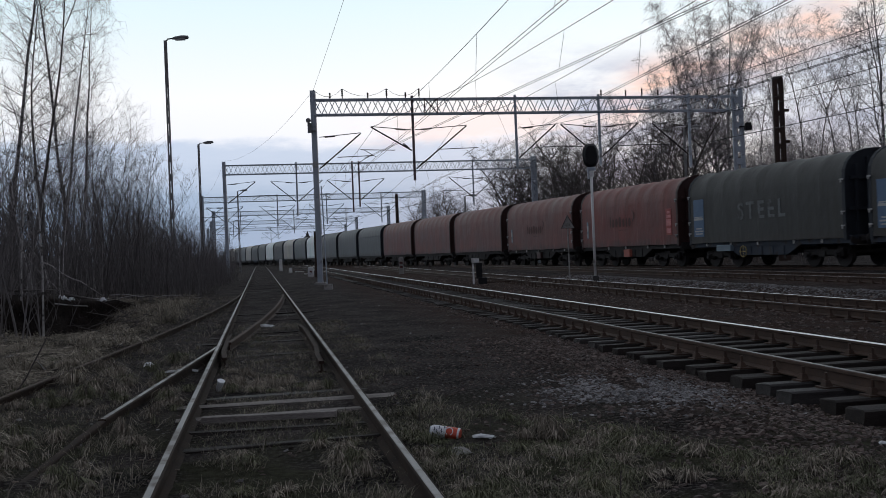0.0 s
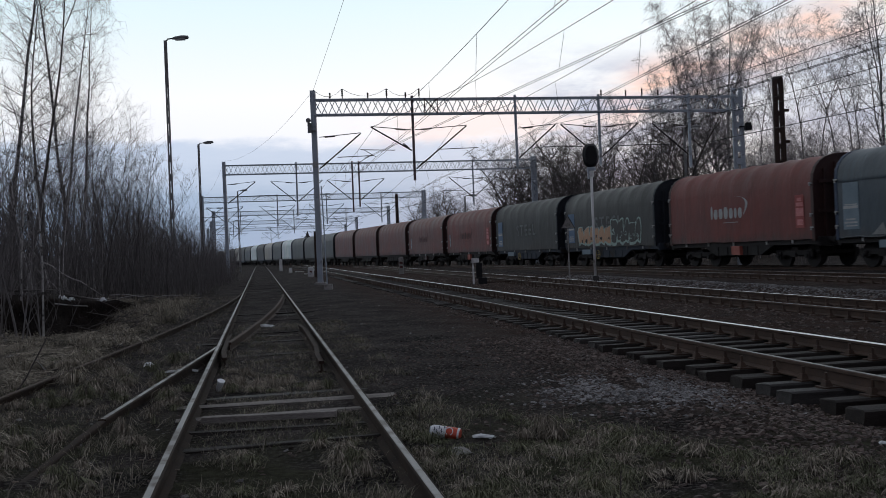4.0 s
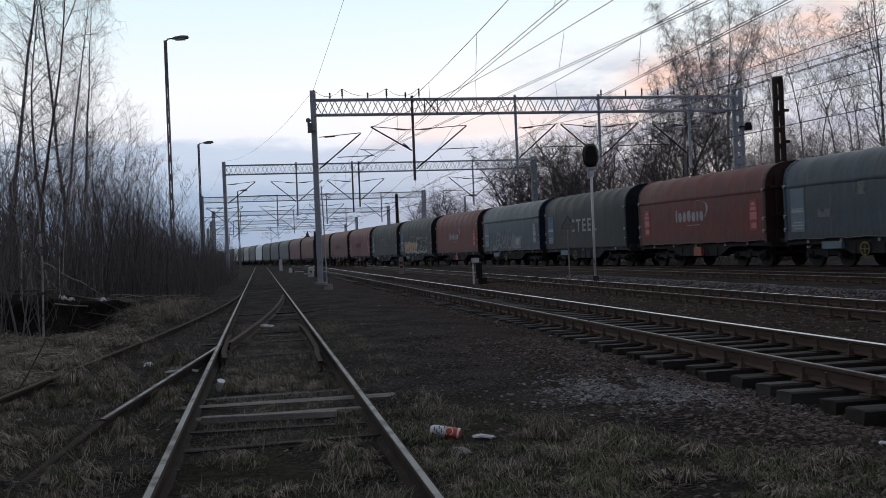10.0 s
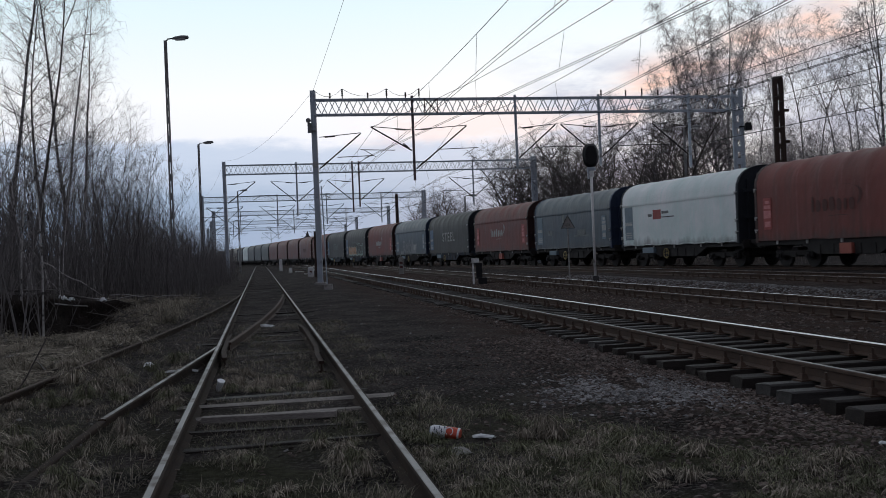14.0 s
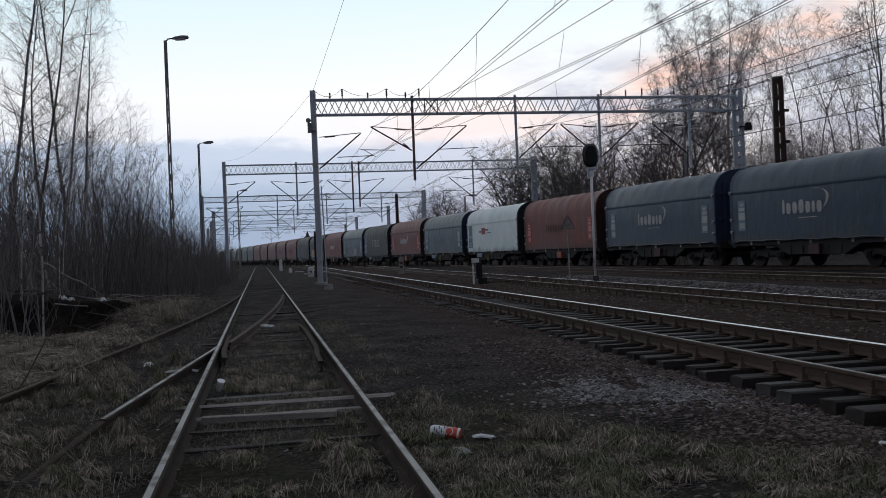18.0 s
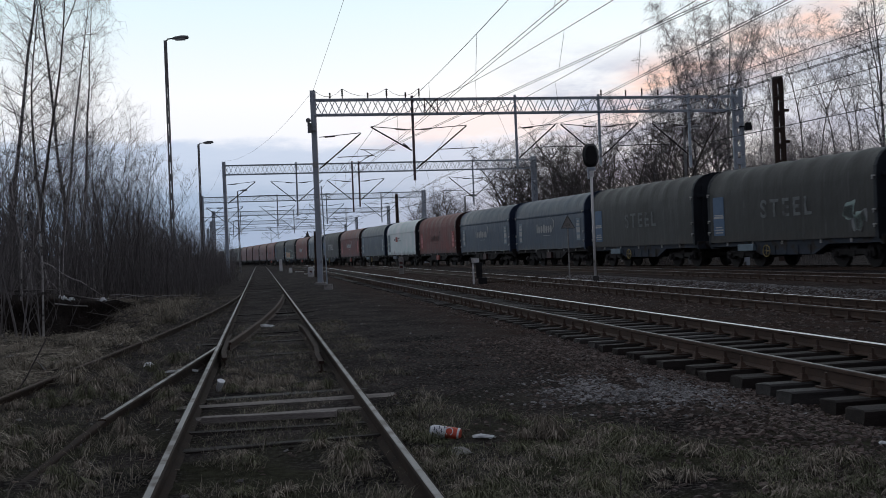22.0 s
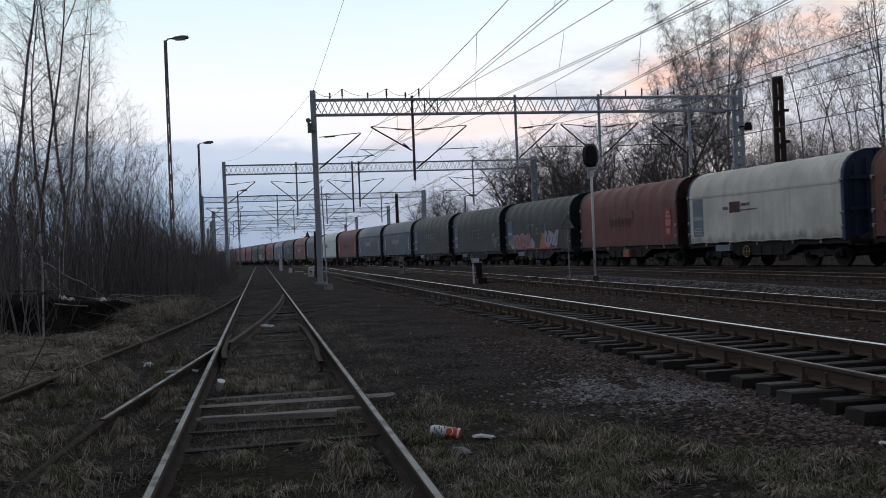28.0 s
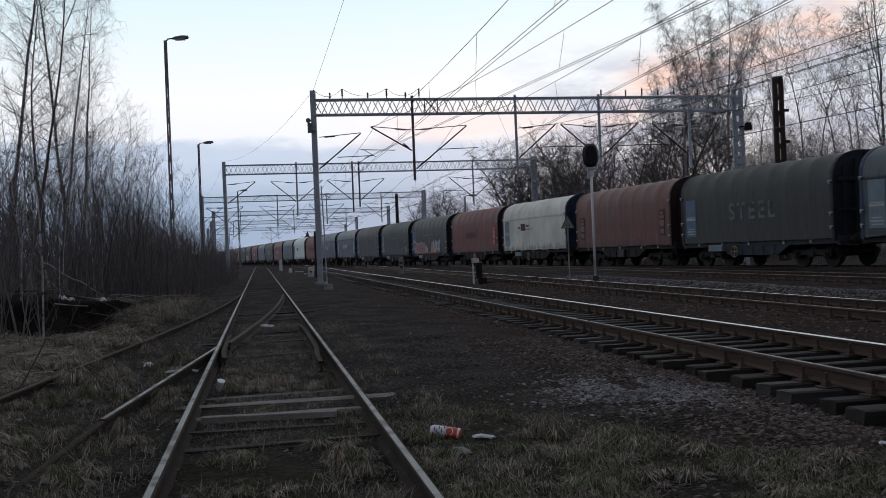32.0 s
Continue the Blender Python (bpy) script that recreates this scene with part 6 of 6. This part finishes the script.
def scatter_straw():
    rnd = random.Random(8)
    v, f = [], []
    for _ in range(8000):
        x, y = straw_bed(rnd)
        if x is None:
            continue
        z = ground_z(x, y)
        for _ in range(6):
            a, ln, w = rnd.uniform(0, 6.28), rnd.uniform(0.1, 0.3), rnd.uniform(0.003, 0.006)
            bx, by, bz = x + rnd.gauss(0, 0.12), y + rnd.gauss(0, 0.12), z + rnd.uniform(0.005, 0.06)
            dx, dy = math.cos(a), math.sin(a)
            o = len(v)
            v += [(bx - dy * w, by + dx * w, bz), (bx + dy * w, by - dx * w, bz), (bx + dx * ln, by + dy * ln, bz + rnd.uniform(-0.01, 0.05)), (bx, by, bz + w * 1.5)]
            f += [(o, o + 1, o + 2), (o + 1, o + 3, o + 2), (o + 3, o, o + 2)]
    me = bpy.data.meshes.new("matted_straw")
    me.from_pydata(v, [], f)
    me.materials.append(STRAW)
    tagged(new("matted_straw", me), "flattened pale straw lying on the bank", "straw", kind="stuff")


scatter_straw()


def straw_tufts(r):
    y = 13 + 26 * r.random()
    x = NEAR_X + SLOPE * y - r.uniform(2.0, 6.5)
    return (x, y) if clumpy(x, y, 2.3, 0.22) else (None, None)


def tussocks(name, mat, label, places, seed):
    """Domes of long dead blades that fall outwards from each root."""
    rnd = random.Random(seed)
    v, f = [], []
    for x, y, r, h in places:
        z = ground_z(x, y) - 0.02
        for _ in range(int(40 + 90 * r / 0.3)):
            a, rr = rnd.uniform(0, 6.28), r * 0.35 * math.sqrt(rnd.random())
            ln, w = r * rnd.uniform(0.4, 1.5), rnd.uniform(0.0014, 0.0034)
            hh = h * rnd.uniform(0.4, 1.15)
            bx, by = x + math.cos(a) * rr, y + math.sin(a) * rr
            a += rnd.gauss(0, 0.5)
            dx, dy = math.cos(a), math.sin(a)
            sx, sy = -dy * w, dx * w
            o = len(v)
            for t, k in ((0.0, 0.0), (0.35, 0.95), (0.75, 0.75)):
                v += [(bx + dx * ln * t - sx, by + dy * ln * t - sy, z + hh * k), (bx + dx * ln * t + sx, by + dy * ln * t + sy, z + hh * k)]
            v.append((bx + dx * ln, by + dy * ln, z + hh * rnd.uniform(0.0, 0.5)))
            f += [(o, o + 1, o + 3, o + 2), (o + 2, o + 3, o + 5, o + 4), (o + 4, o + 5, o + 6)]
    me = bpy.data.meshes.new(name)
    me.from_pydata(v, [], f)
    me.materials.append(mat)
    tagged(new(name, me), label, "grass", kind="stuff")


rnd = random.Random(55)
bank = []
while len(bank) < 190:
    y = 6 + 30 * rnd.random()
    x = NEAR_X + SLOPE * y - rnd.uniform(2.3, 6.6)
    if clumpy(x, y, 0.6, -0.1) and (x + 8.7) ** 2 / 2.2 + (y - 23.6) ** 2 / 5 > 1:
        bank.append((x, y, rnd.uniform(0.15, 0.42), rnd.uniform(0.08, 0.24)))
for i in range(24):
    u = rnd.uniform(0.80, 1.0)
    bank.append((-10.1 + 3.9 * u, 19.0 + 4.5 * u + rnd.uniform(-0.1, 0.6), rnd.uniform(0.22, 0.42), rnd.uniform(0.30, 0.48)))
tussocks("bank_tussocks", STRAW, "tangled pale tussocks of dead grass on the bank", bank, 56)
verge, green = [(0.66, 7.45, 0.13, 0.19), (0.74, 7.38, 0.12, 0.16), (0.70, 7.6, 0.10, 0.15), (1.25, 7.0, 0.12, 0.10)], []
# fuller tufts crowd the strip between the two left rails, thinner ones stand inside the gauge and on the right
for count, e0, e1, y0, y1, cut, size, tall, mix_ in ((300, -3.0, -0.92, 4.6, 19, -0.12, 0.105, 0.12, 0.3), (70, -0.58, 0.58, 11.0, 20, -0.02, 0.085, 0.10, 0.25),
                                              (36, 0.25, 0.58, 5.0, 7.9, -0.15, 0.08, 0.09, 0.4), (22, -0.58, 0.2, 4.8, 7.4, 0.10, 0.07, 0.06, 0.4), (200, 0.92, 4.4, 4.7, 8.4, -0.10, 0.10, 0.08, 0.55)):
    made = 0
    while made < count:
        y = y0 + (y1 - y0) * rnd.random() ** 1.3
        e = rnd.uniform(e0, e1)
        x = NEAR_X + SLOPE * y + e
        by_rail = min(abs(e + turnout(y) + 0.75), abs(e + turnout(y) - 0.69), abs(abs(e) - 0.75))
        if not clumpy(x, y, 1.3, cut) or x > grass_edge(y) or by_rail < 0.17:
            made += 0.2
            continue
        made += 1
        k = rnd.uniform(0.55, 1.35)
        (green if rnd.random() < mix_ else verge).append((x, y, size * k, tall * k * rnd.uniform(0.6, 1.2)))
tussocks("verge_tussocks", GRASS_DRY, "drying tussocks of grass beside the siding rails", verge, 57)
tussocks("green_tussocks", GRASS_GREEN, "dull green tussocks of grass on dark soil", green, 58)

scatter_grass("straw_tufts", STRAW, "tall pale tufts of dead grass on the bank", 3500, straw_tufts, 0.08, 0.26, 19)


def stones(name, label, count, where, smin, smax, seed, mat=STONE):
    rnd = random.Random(seed)
    v, f = [], []
    # angular chips, each squashed its own way
    base = [(-1, -1, -0.5), (1, -0.8, -0.5), (0.9, 1, -0.5), (-0.8, 0.9, -0.5), (-0.6, -0.7, 0.6), (0.7, -0.5, 0.7), (0.5, 0.7, 0.5), (-0.7, 0.5, 0.8)]
    quads = [(0, 1, 5, 4), (1, 2, 6, 5), (2, 3, 7, 6), (3, 0, 4, 7), (4, 5, 6, 7)]
    for _ in range(count):
        x, y = where(rnd)
        if x is None:
            continue
        s = rnd.uniform(smin, smax) / 2
        a = rnd.uniform(0, 6.28)
        ca, sa = math.cos(a), math.sin(a)
        sq = (rnd.uniform(0.55, 1.3), rnd.uniform(0.5, 1.0), rnd.uniform(0.3, 0.75))
        tilt = rnd.uniform(-0.5, 0.5)
        z = ground_z(x, y) + s * 0.12
        o = len(v)
        for p in base:
            q = [c * s * rnd.uniform(0.55, 1.35) * k for c, k in zip(p, sq)]
            q[2] += q[0] * tilt
            v.append((x + q[0] * ca - q[1] * sa, y + q[0] * sa + q[1] * ca, z + q[2] * 0.8))
        f += [tuple(i + o for i in q) for q in quads]
    me = bpy.data.meshes.new(name)
    me.from_pydata(v, [], f)
    me.materials.append(mat)
    tagged(new(name, me), label, "gravel", kind="stuff")


def by_track(key, lo, hi, ymin, ymax):
    def w(r):
        y = ymin + (ymax - ymin) * r.random() ** 1.5
        return LINES[key][0] + LINES[key][1] * y + r.uniform(lo, hi), y
    return w


def gravel_patch(r):
    x, y = r.gauss(1.80, 0.46), r.gauss(9.75, 0.6)
    return (x, y) if x < A_X + SLOPE * y - 1.2 and noise.noise((x * 2.0, y * 2.0, 7.0)) > -0.3 else (None, None)


def red_shoulder(r):
    y = r.uniform(5.2, 16)
    return A_X + SLOPE * y - 1.2 - abs(r.gauss(0, 1.15)), y


def wide_soil(r):
    y = 4.4 + 34 * r.random() ** 1.7
    return NEAR_X + SLOPE * y + r.uniform(-3.0, 5.0), y


stones("ballast", "dark ballast stones under the nearest main track", 7500, by_track("a", -1.7, 1.7, 5, 38), 0.03, 0.075, 11)
stones("gravel", "loose grey gravel on the shoulder of the track", 3600, gravel_patch, 0.02, 0.058, 12, PALE_STONE)
stones("shoulder_stones", "reddish brown stones on the shoulder of the track", 9800, red_shoulder, 0.016, 0.062, 17)
stones("loose_stones", "scattered small stones on dark soil", 3800, wide_soil, 0.012, 0.05, 13)
stones("far_ballast", "ballast stones beside the second main track", 5000, by_track("b", -3.4, 3.0, 11, 55), 0.04, 0.09, 14)


def strip(r):
    y = r.uniform(21, 44)
    return B_X - 0.1742 * y + 1.3 + r.uniform(0.0, 2.4), y


stones("pale_strip", "pale gravel strip between two main tracks", 5500, strip, 0.03, 0.08, 15, PALE_STONE)
stones("pale_pebbles", "few pale pebbles scattered over dark soil", 350, wide_soil, 0.02, 0.06, 16, PALE_STONE)

CAN_RED = surf("red_printed_tin", (0.50, 0.06, 0.03), (0.62, 0.10, 0.05), 20, 60, 0.35, 0.2, 0.0)
CAN_WHITE = surf("white_printed_tin", (0.60, 0.62, 0.66), (0.78, 0.79, 0.80), 20, 60, 0.35, 0.2, 0.0)
PAPER = surf("crumpled_paper", (0.50, 0.52, 0.54), (0.72, 0.73, 0.74), 12, 60, 0.8, 0, 0.4)


def build_can():
    x, y = -0.03, 7.70
    c = thing("drink_carton", "discarded red and white drink can lying on soil", "can", at=pose(x, y, ground_z(x, y) + 0.047, 0, 8, -14))
    part("body", Mesh().tube([(0.0, 0, 0), (0.05, 0, 0), (0.095, 0, 0), (0.11, 0, 0)], [0.045, 0.046, 0.046, 0.036], 16), CAN_RED, c, smooth=False)
    part("label_band", Mesh().tube([(-0.115, 0, 0), (-0.10, 0, 0), (-0.05, 0, 0), (0.0, 0, 0)], [0.034, 0.045, 0.046, 0.0455], 16), CAN_WHITE, c)
    part("end_band", Mesh().tube([(0.088, 0, 0), (0.102, 0, 0)], 0.0475, 16), CAN_WHITE, c)

    def on_side(x, a):
        a = radians(a)
        return (x, -0.0468 * math.cos(a), 0.0468 * math.sin(a))
    part("curl", Mesh().tube([on_side(0.028 + 0.028 * math.cos(radians(t)), 28 + 38 * math.sin(radians(t))) for t in range(-60, 250, 30)], 0.004, 5), CAN_WHITE, c, "white curl on red")
    for px_, a0, a1 in ((-0.085, 15, 50), (-0.066, 5, 30), (-0.05, 35, 70), (-0.03, 0, 40), (-0.012, 50, 80)):
        part("print", Mesh().tube([on_side(px_, a0), on_side(px_ + 0.004, (a0 + a1) / 2), on_side(px_ - 0.003, a1)], 0.0035, 5), END_NAVY, c, "dark blue print")
    part("lid", Mesh().tube([(-0.122, 0, 0), (-0.114, 0, 0)], 0.033, 14), STEEL_GREY, c)


build_can()


def scrap(x, y, w, d, h, seed, label, name="litter", mat=None, lift=0.012):
    """A crumpled piece of litter."""
    rnd = random.Random(seed)
    mb = Mesh()
    n, m = 7, 5
    vs = []
    for j in range(m):
        for i in range(n):
            u, t = i / (n - 1) - 0.5, j / (m - 1) - 0.5
            vs.append((u * w * rnd.uniform(0.8, 1.15), t * d * rnd.uniform(0.75, 1.2), h * (1 - 2.2 * (u * u + t * t)) * rnd.uniform(0.5, 1.3)))
    o = len(vs)
    vs += [(a, b, c - 0.008) for a, b, c in vs]
    fs = [(j * n + i, j * n + i + 1, j * n + n + i + 1, j * n + n + i) for j in range(m - 1) for i in range(n - 1)]
    mb.poly(vs, fs + [tuple(q + o for q in fc[::-1]) for fc in fs])
    ob = part(name, mb, mat or PAPER, at=pose(x, y, ground_z(x, y) + lift, 0, 0, rnd.uniform(0, 180)))
    tagged(ob, label, "litter", "litter on the ground")


cup = thing("plastic_cup", "dented white plastic cup lying beside the rail", "cup", "litter on the ground", at=pose(-2.46, 11.25, ground_z(-2.46, 11.25) + 0.06, 25, 12, 20) @ Matrix.Scale(0.8, 4))
part("body", Mesh().tube([(0, 0, -0.10), (0.004, 0, -0.095), (-0.003, 0.004, -0.03), (0.003, 0, 0.05), (0, 0, 0.075)], [0.03, 0.038, 0.043, 0.048, 0.05], 12, caps=True), PAPER, cup, smooth=True)
part("rim", Mesh().tube([(0, 0, 0.072), (0, 0, 0.082)], 0.054, 12), CAN_WHITE, cup)
scrap(-3.68, 21.3, 0.34, 0.2, 0.05, 2, "crumpled white paper between the rails")
scrap(-3.95, 13.8, 0.26, 0.12, 0.04, 3, "flat pale scrap on dry grass")
scrap(-3.35, 13.1, 0.40, 0.13, 0.04, 4, "flat pale scrap beside the branch rail")
scrap(0.24, 7.55, 0.16, 0.07, 0.02, 5, "pale scrap of paper on soil")
scrap(0.06, 7.15, 0.19, 0.12, 0.03, 6, "brownish crumpled wrapper on soil", mat=CONCRETE)
scrap(2.85, 6.9, 0.07, 0.045, 0.015, 7, "small white scrap near the main track")
# short loose timbers
def timber(x, y, ln, w, rz, z=0.02):
    ob = part("loose_plank", Mesh().box((0, 0, 0), (ln, w, 0.05)), SLEEPER_PALE, at=pose(x, y, ground_z(x, y) + z, 0, 0, rz))
    tagged(ob, "weathered loose plank lying on soil", "plank", "loose planks")


timber(-1.55, 9.0, 1.15, 0.10, 4, 0.045)

# undercut bank of bare soil at the foot of the thicket
SOIL = surf("bare_dark_soil", (0.010, 0.008, 0.008), (0.045, 0.037, 0.032), 3.0, 22, 0.95, 0, 1.0, depth=0.06, spec=0.04)


def build_earth_bank(a, b, h):
    a, b = Vector((*a, 0)), Vector((*b, 0))
    away = Vector((-(b - a).y, (b - a).x, 0)).normalized()
    if away.y < 0:
        away = -away
    prof = ((0.0, -0.35), (0.10, 0.06), (0.20, 0.30), (0.27, 0.56), (0.28, 0.82), (0.26, 0.95), (0.38, 1.05), (0.7, 1.05), (1.1, 0.9), (1.9, 0.55), (2.9, -0.2))
    n, m, vs = 44, len(prof), []

    def spot(u, d, k):
        p = a.lerp(b, u)
        fade = min(1, 5 * u, 3.5 * (1 - u)) ** 0.7
        q = p + away * (d + 0.42 * noise.noise((u * 6, 1.0, 3.0)) + 0.20 * noise.noise((u * 19, k * 3.0, 6.0)))
        return (q.x, q.y, ground_z(p.x, p.y) + h * fade * (k + 0.30 * noise.noise((u * 9, d * 2, 8.0))))
    for i in range(n + 1):
        vs += [spot(i / n, d, k) for d, k in prof]
    mb = Mesh()
    mb.poly(vs, [(i * m + j, i * m + m + j, i * m + m + j + 1, i * m + j + 1) for i in range(n) for j in range(m - 1)])
    tagged(part("earth_bank", mb, SOIL, smooth=True), "low undercut bank of bare dark soil", "earth bank", kind="structure")
    return spot


crest = build_earth_bank((-11.4, 17.8), (-6.2, 23.78), 0.82)
for i, (u, w) in enumerate(((0.688, 0.10), (0.706, 0.13), (0.728, 0.17), (0.815, 0.14))):
    x, y, z = crest(u, 0.38, 1.05)
    scrap(x, y, w, w * 0.7, 0.09, 20 + i, "small white plastic bag dumped on the soil bank", lift=z - ground_z(x, y) + 0.004)
# dark logs lying along the top of the bank, a pale stick before them
for u0, u1, d, k, r, mt in ((0.72, 0.93, 0.62, 1.14, 0.035, BARK), (0.80, 0.99, 0.9, 1.0, 0.03, BARK), (0.55, 0.70, 0.7, 1.14, 0.03, BARK), (0.655, 0.76, 0.22, 0.84, 0.016, BIRCH)):
    pts = [Vector(crest(u0 + (u1 - u0) * t / 5, d, k)) for t in range(6)]
    mb = Mesh().tube([p.lerp(pts[0].lerp(pts[5], t / 5), 0.7) for t, p in enumerate(pts)], [r * (1 - 0.09 * t) for t in range(6)], 7)
    tagged(part("fallen_branch", mb, mt, smooth=True), "dark fallen log lying along the bank" if mt is BARK else "long pale stick lying on the bank", "branch", "fallen branches")


# fallen sticks on the bank
rnd = random.Random(31)
for i in range(36):
    y = rnd.uniform(13, 34)
    x = NEAR_X + SLOPE * y - rnd.uniform(2.4, 6.5)
    if i == 0:
        x, y = -10.6, 30.2
    mb = Mesh()
    a = rnd.uniform(0, 6.28)
    ln = 2.6 if i == 0 else rnd.uniform(0.4, 1.6)
    pts = branch(mb, Vector((0, 0, 0.02)), Vector((math.cos(a), math.sin(a), 0.08 if i else 0.5)), ln, 0.012 + 0.006 * rnd.random(), rnd, 5, 5, 0.0, 0.12)
    for j in range(3):
        branch(mb, pts[1 + j], Vector((rnd.uniform(-1, 1), rnd.uniform(-1, 1), 0.25)), ln * 0.3, 0.006, rnd, 2, 3, 0, 0.2)
    tagged(part("fallen_branch", mb, BIRCH if i % 6 == 0 else BARK, at=pose(x, y, ground_z(x, y) + 0.01)), "fallen bare branch lying on the bank", "branch", "fallen branches")

# long pale poles fallen against the thicket
for a_, b_, r in (((-9.30, 24.2, 1.40), (-7.75, 23.6, 0.62), 0.016), ((-8.35, 23.4, 0.50), (-6.55, 24.6, 0.52), 0.014), ((-9.2, 22.2, 0.42), (-7.2, 23.2, 0.50), 0.016), ((-7.9, 24.6, 0.55), (-5.9, 25.4, 0.40), 0.012)):
    p, q = Vector(a_), Vector(b_)
    pts = [p.lerp(q, t / 6) + Vector((0, 0, 0.03 * math.sin(t * 1.9))) for t in range(7)]
    mb = Mesh().tube(pts, [r * (1 - 0.1 * t) for t in range(7)], 6)
    tagged(part("fallen_branch", mb, BIRCH, smooth=True), "long pale fallen branch leaning at the thicket", "branch", "fallen branches")

# brushwood dumped in the hollow before the thicket
rnd = random.Random(91)
for hx, hy, hr, cnt in ((-8.9, 24.2, 1.3, 90), (-9.9, 26.5, 1.4, 70), (-9.4, 22.4, 1.0, 60), (-6.5, 21.0, 0.45, 26)):
    mb = Mesh()
    for i in range(cnt):
        a, b = rnd.uniform(0, 6.28), rnd.uniform(0, 6.28)
        p = Vector((math.cos(a) * hr * rnd.random(), math.sin(a) * hr * rnd.random(), rnd.uniform(0.0, 0.4)))
        pts = branch(mb, p, Vector((math.cos(b), math.sin(b), rnd.uniform(-0.15, 0.55))), rnd.uniform(0.5, 1.7) * hr, rnd.uniform(0.005, 0.016), rnd, 4, 4, 0.03, 0.14)
        for j in range(3):
            branch(mb, pts[1 + j], Vector((rnd.uniform(-1, 1), rnd.uniform(-1, 1), 0.3)), rnd.uniform(0.15, 0.5), 0.005, rnd, 2, 3, 0, 0.2)
    tagged(part("brush_heap", mb, BARK, at=pose(hx, hy, ground_z(hx, hy))), "heap of dark dead brushwood on the bank", "brushwood", "heaps of brushwood", kind="stuff")

# a bent shoot in the near grass
mb = Mesh()
arch = [(-4.80, 11, -0.22), (-4.57, 11, -0.07), (-4.45, 11, 0.08), (-4.35, 11.02, 0.27), (-4.255, 11.03, 0.44), (-4.16, 11.05, 0.65), (-4.06, 11.08, 0.97), (-4.02, 11.1, 1.25)]
mb.tube(arch, [0.009, 0.009, 0.008, 0.008, 0.007, 0.006, 0.004, 0.002], 5)
tagged(part("bent_shoot", mb, BARK), "thin dark bent shoot rising from dry grass", "sapling", "bare saplings")

# dry weed stalks beside the litter
rnd = random.Random(93)
for x, y, h in ((0.29, 7.75, 0.17), (0.52, 7.9, 0.16), (0.80, 7.3, 0.24), (0.95, 7.1, 0.18), (0.62, 7.4, 0.14), (1.3, 7.6, 0.2), (0.9, 5.6, 0.2), (-0.25, 8.6, 0.14)):
    mb = Mesh()
    pts = branch(mb, Vector((0, 0, -0.01)), Vector((rnd.uniform(-0.2, 0.2), 0, 1)), h, 0.004, rnd, 4, 4, 0, 0.1)
    for j in range(9):
        branch(mb, pts[1 + j % 3], Vector((rnd.uniform(-1, 1), rnd.uniform(-1, 1), 0.9)), h * rnd.uniform(0.1, 0.25), 0.0025, rnd, 1, 3, 0, 0.1)
    tagged(part("weed_stalk", mb, BARK, at=pose(x, y, ground_z(x, y))), "dry brown weed stalk standing in grass", "weed", "weed stalks")

# thin birch saplings standing on the bank
rnd = random.Random(9)
for i in range(20):
    x, y = px(rnd.uniform(-30, 90 + 7 * i), 20 + i * 0.7), 20.0 + i * 0.7
    mb = Mesh()
    pts = branch(mb, Vector((0, 0, -0.1)), Vector((rnd.uniform(-0.3, 0.3), 0, 1)), rnd.uniform(2.5, 6.0), rnd.uniform(0.014, 0.03), rnd, 8, 5, -0.03, 0.07)
    for j in range(9):
        branch(mb, pts[rnd.randrange(2, 8)], Vector((rnd.uniform(-0.8, 0.8), rnd.uniform(-0.8, 0.8), 0.9)), rnd.uniform(0.3, 0.9), 0.006, rnd, 3, 3, 0, 0.2)
    tagged(part("dead_stem", mb, BIRCH if i % 3 else BUSH, at=pose(x, y, ground_z(x, y))), "thin bare pale-barked sapling on the grassy bank", "sapling", "bare saplings")


# ---------------------------------------------------------------- what moves
def travelled(t):
    """Metres since 13 s: the train slows a little all along."""
    return 6.5085 * (t - 13) + 0.00393 * (t * t - 169) - 0.00021217 * (t ** 3 - 2197)


def motions():
    turn = math.degrees(-T_HEAD)
    for k, w in TRAIN:
        ahead = 0.22 if WAGONS[k][0] == "dark" or k == -8 else 0.0
        rows = []
        for t in range(0, 33, 2):
            p = train_at(49.47 + ahead - HALF + PITCH * k + travelled(t))
            rows.append((float(t), pose(p.x, p.y, p.z, 0, 0, turn)))
        walk(w, rows)
    # every wheelset rolls with the train; all share the two turns of the first bogie
    first = {}
    for k, w in TRAIN:
        for b in w.children:
            if not b.name.startswith("bogie"):
                continue
            for s in b.children:
                y = round(s.location.y, 2)
                if y not in first:
                    rows = [(q / 10, pose(0, y, 0.46, math.degrees(-travelled(q / 10) / 0.46))) for q in range(321)]
                    walk(s, rows)
                    first[y] = s
                else:
                    keys = first[y].animation_data
                    s.rotation_mode = "QUATERNION"
                    s.animation_data_create()
                    s.animation_data.action = keys.action
                    s.animation_data.action_slot = keys.action_slot


motions()
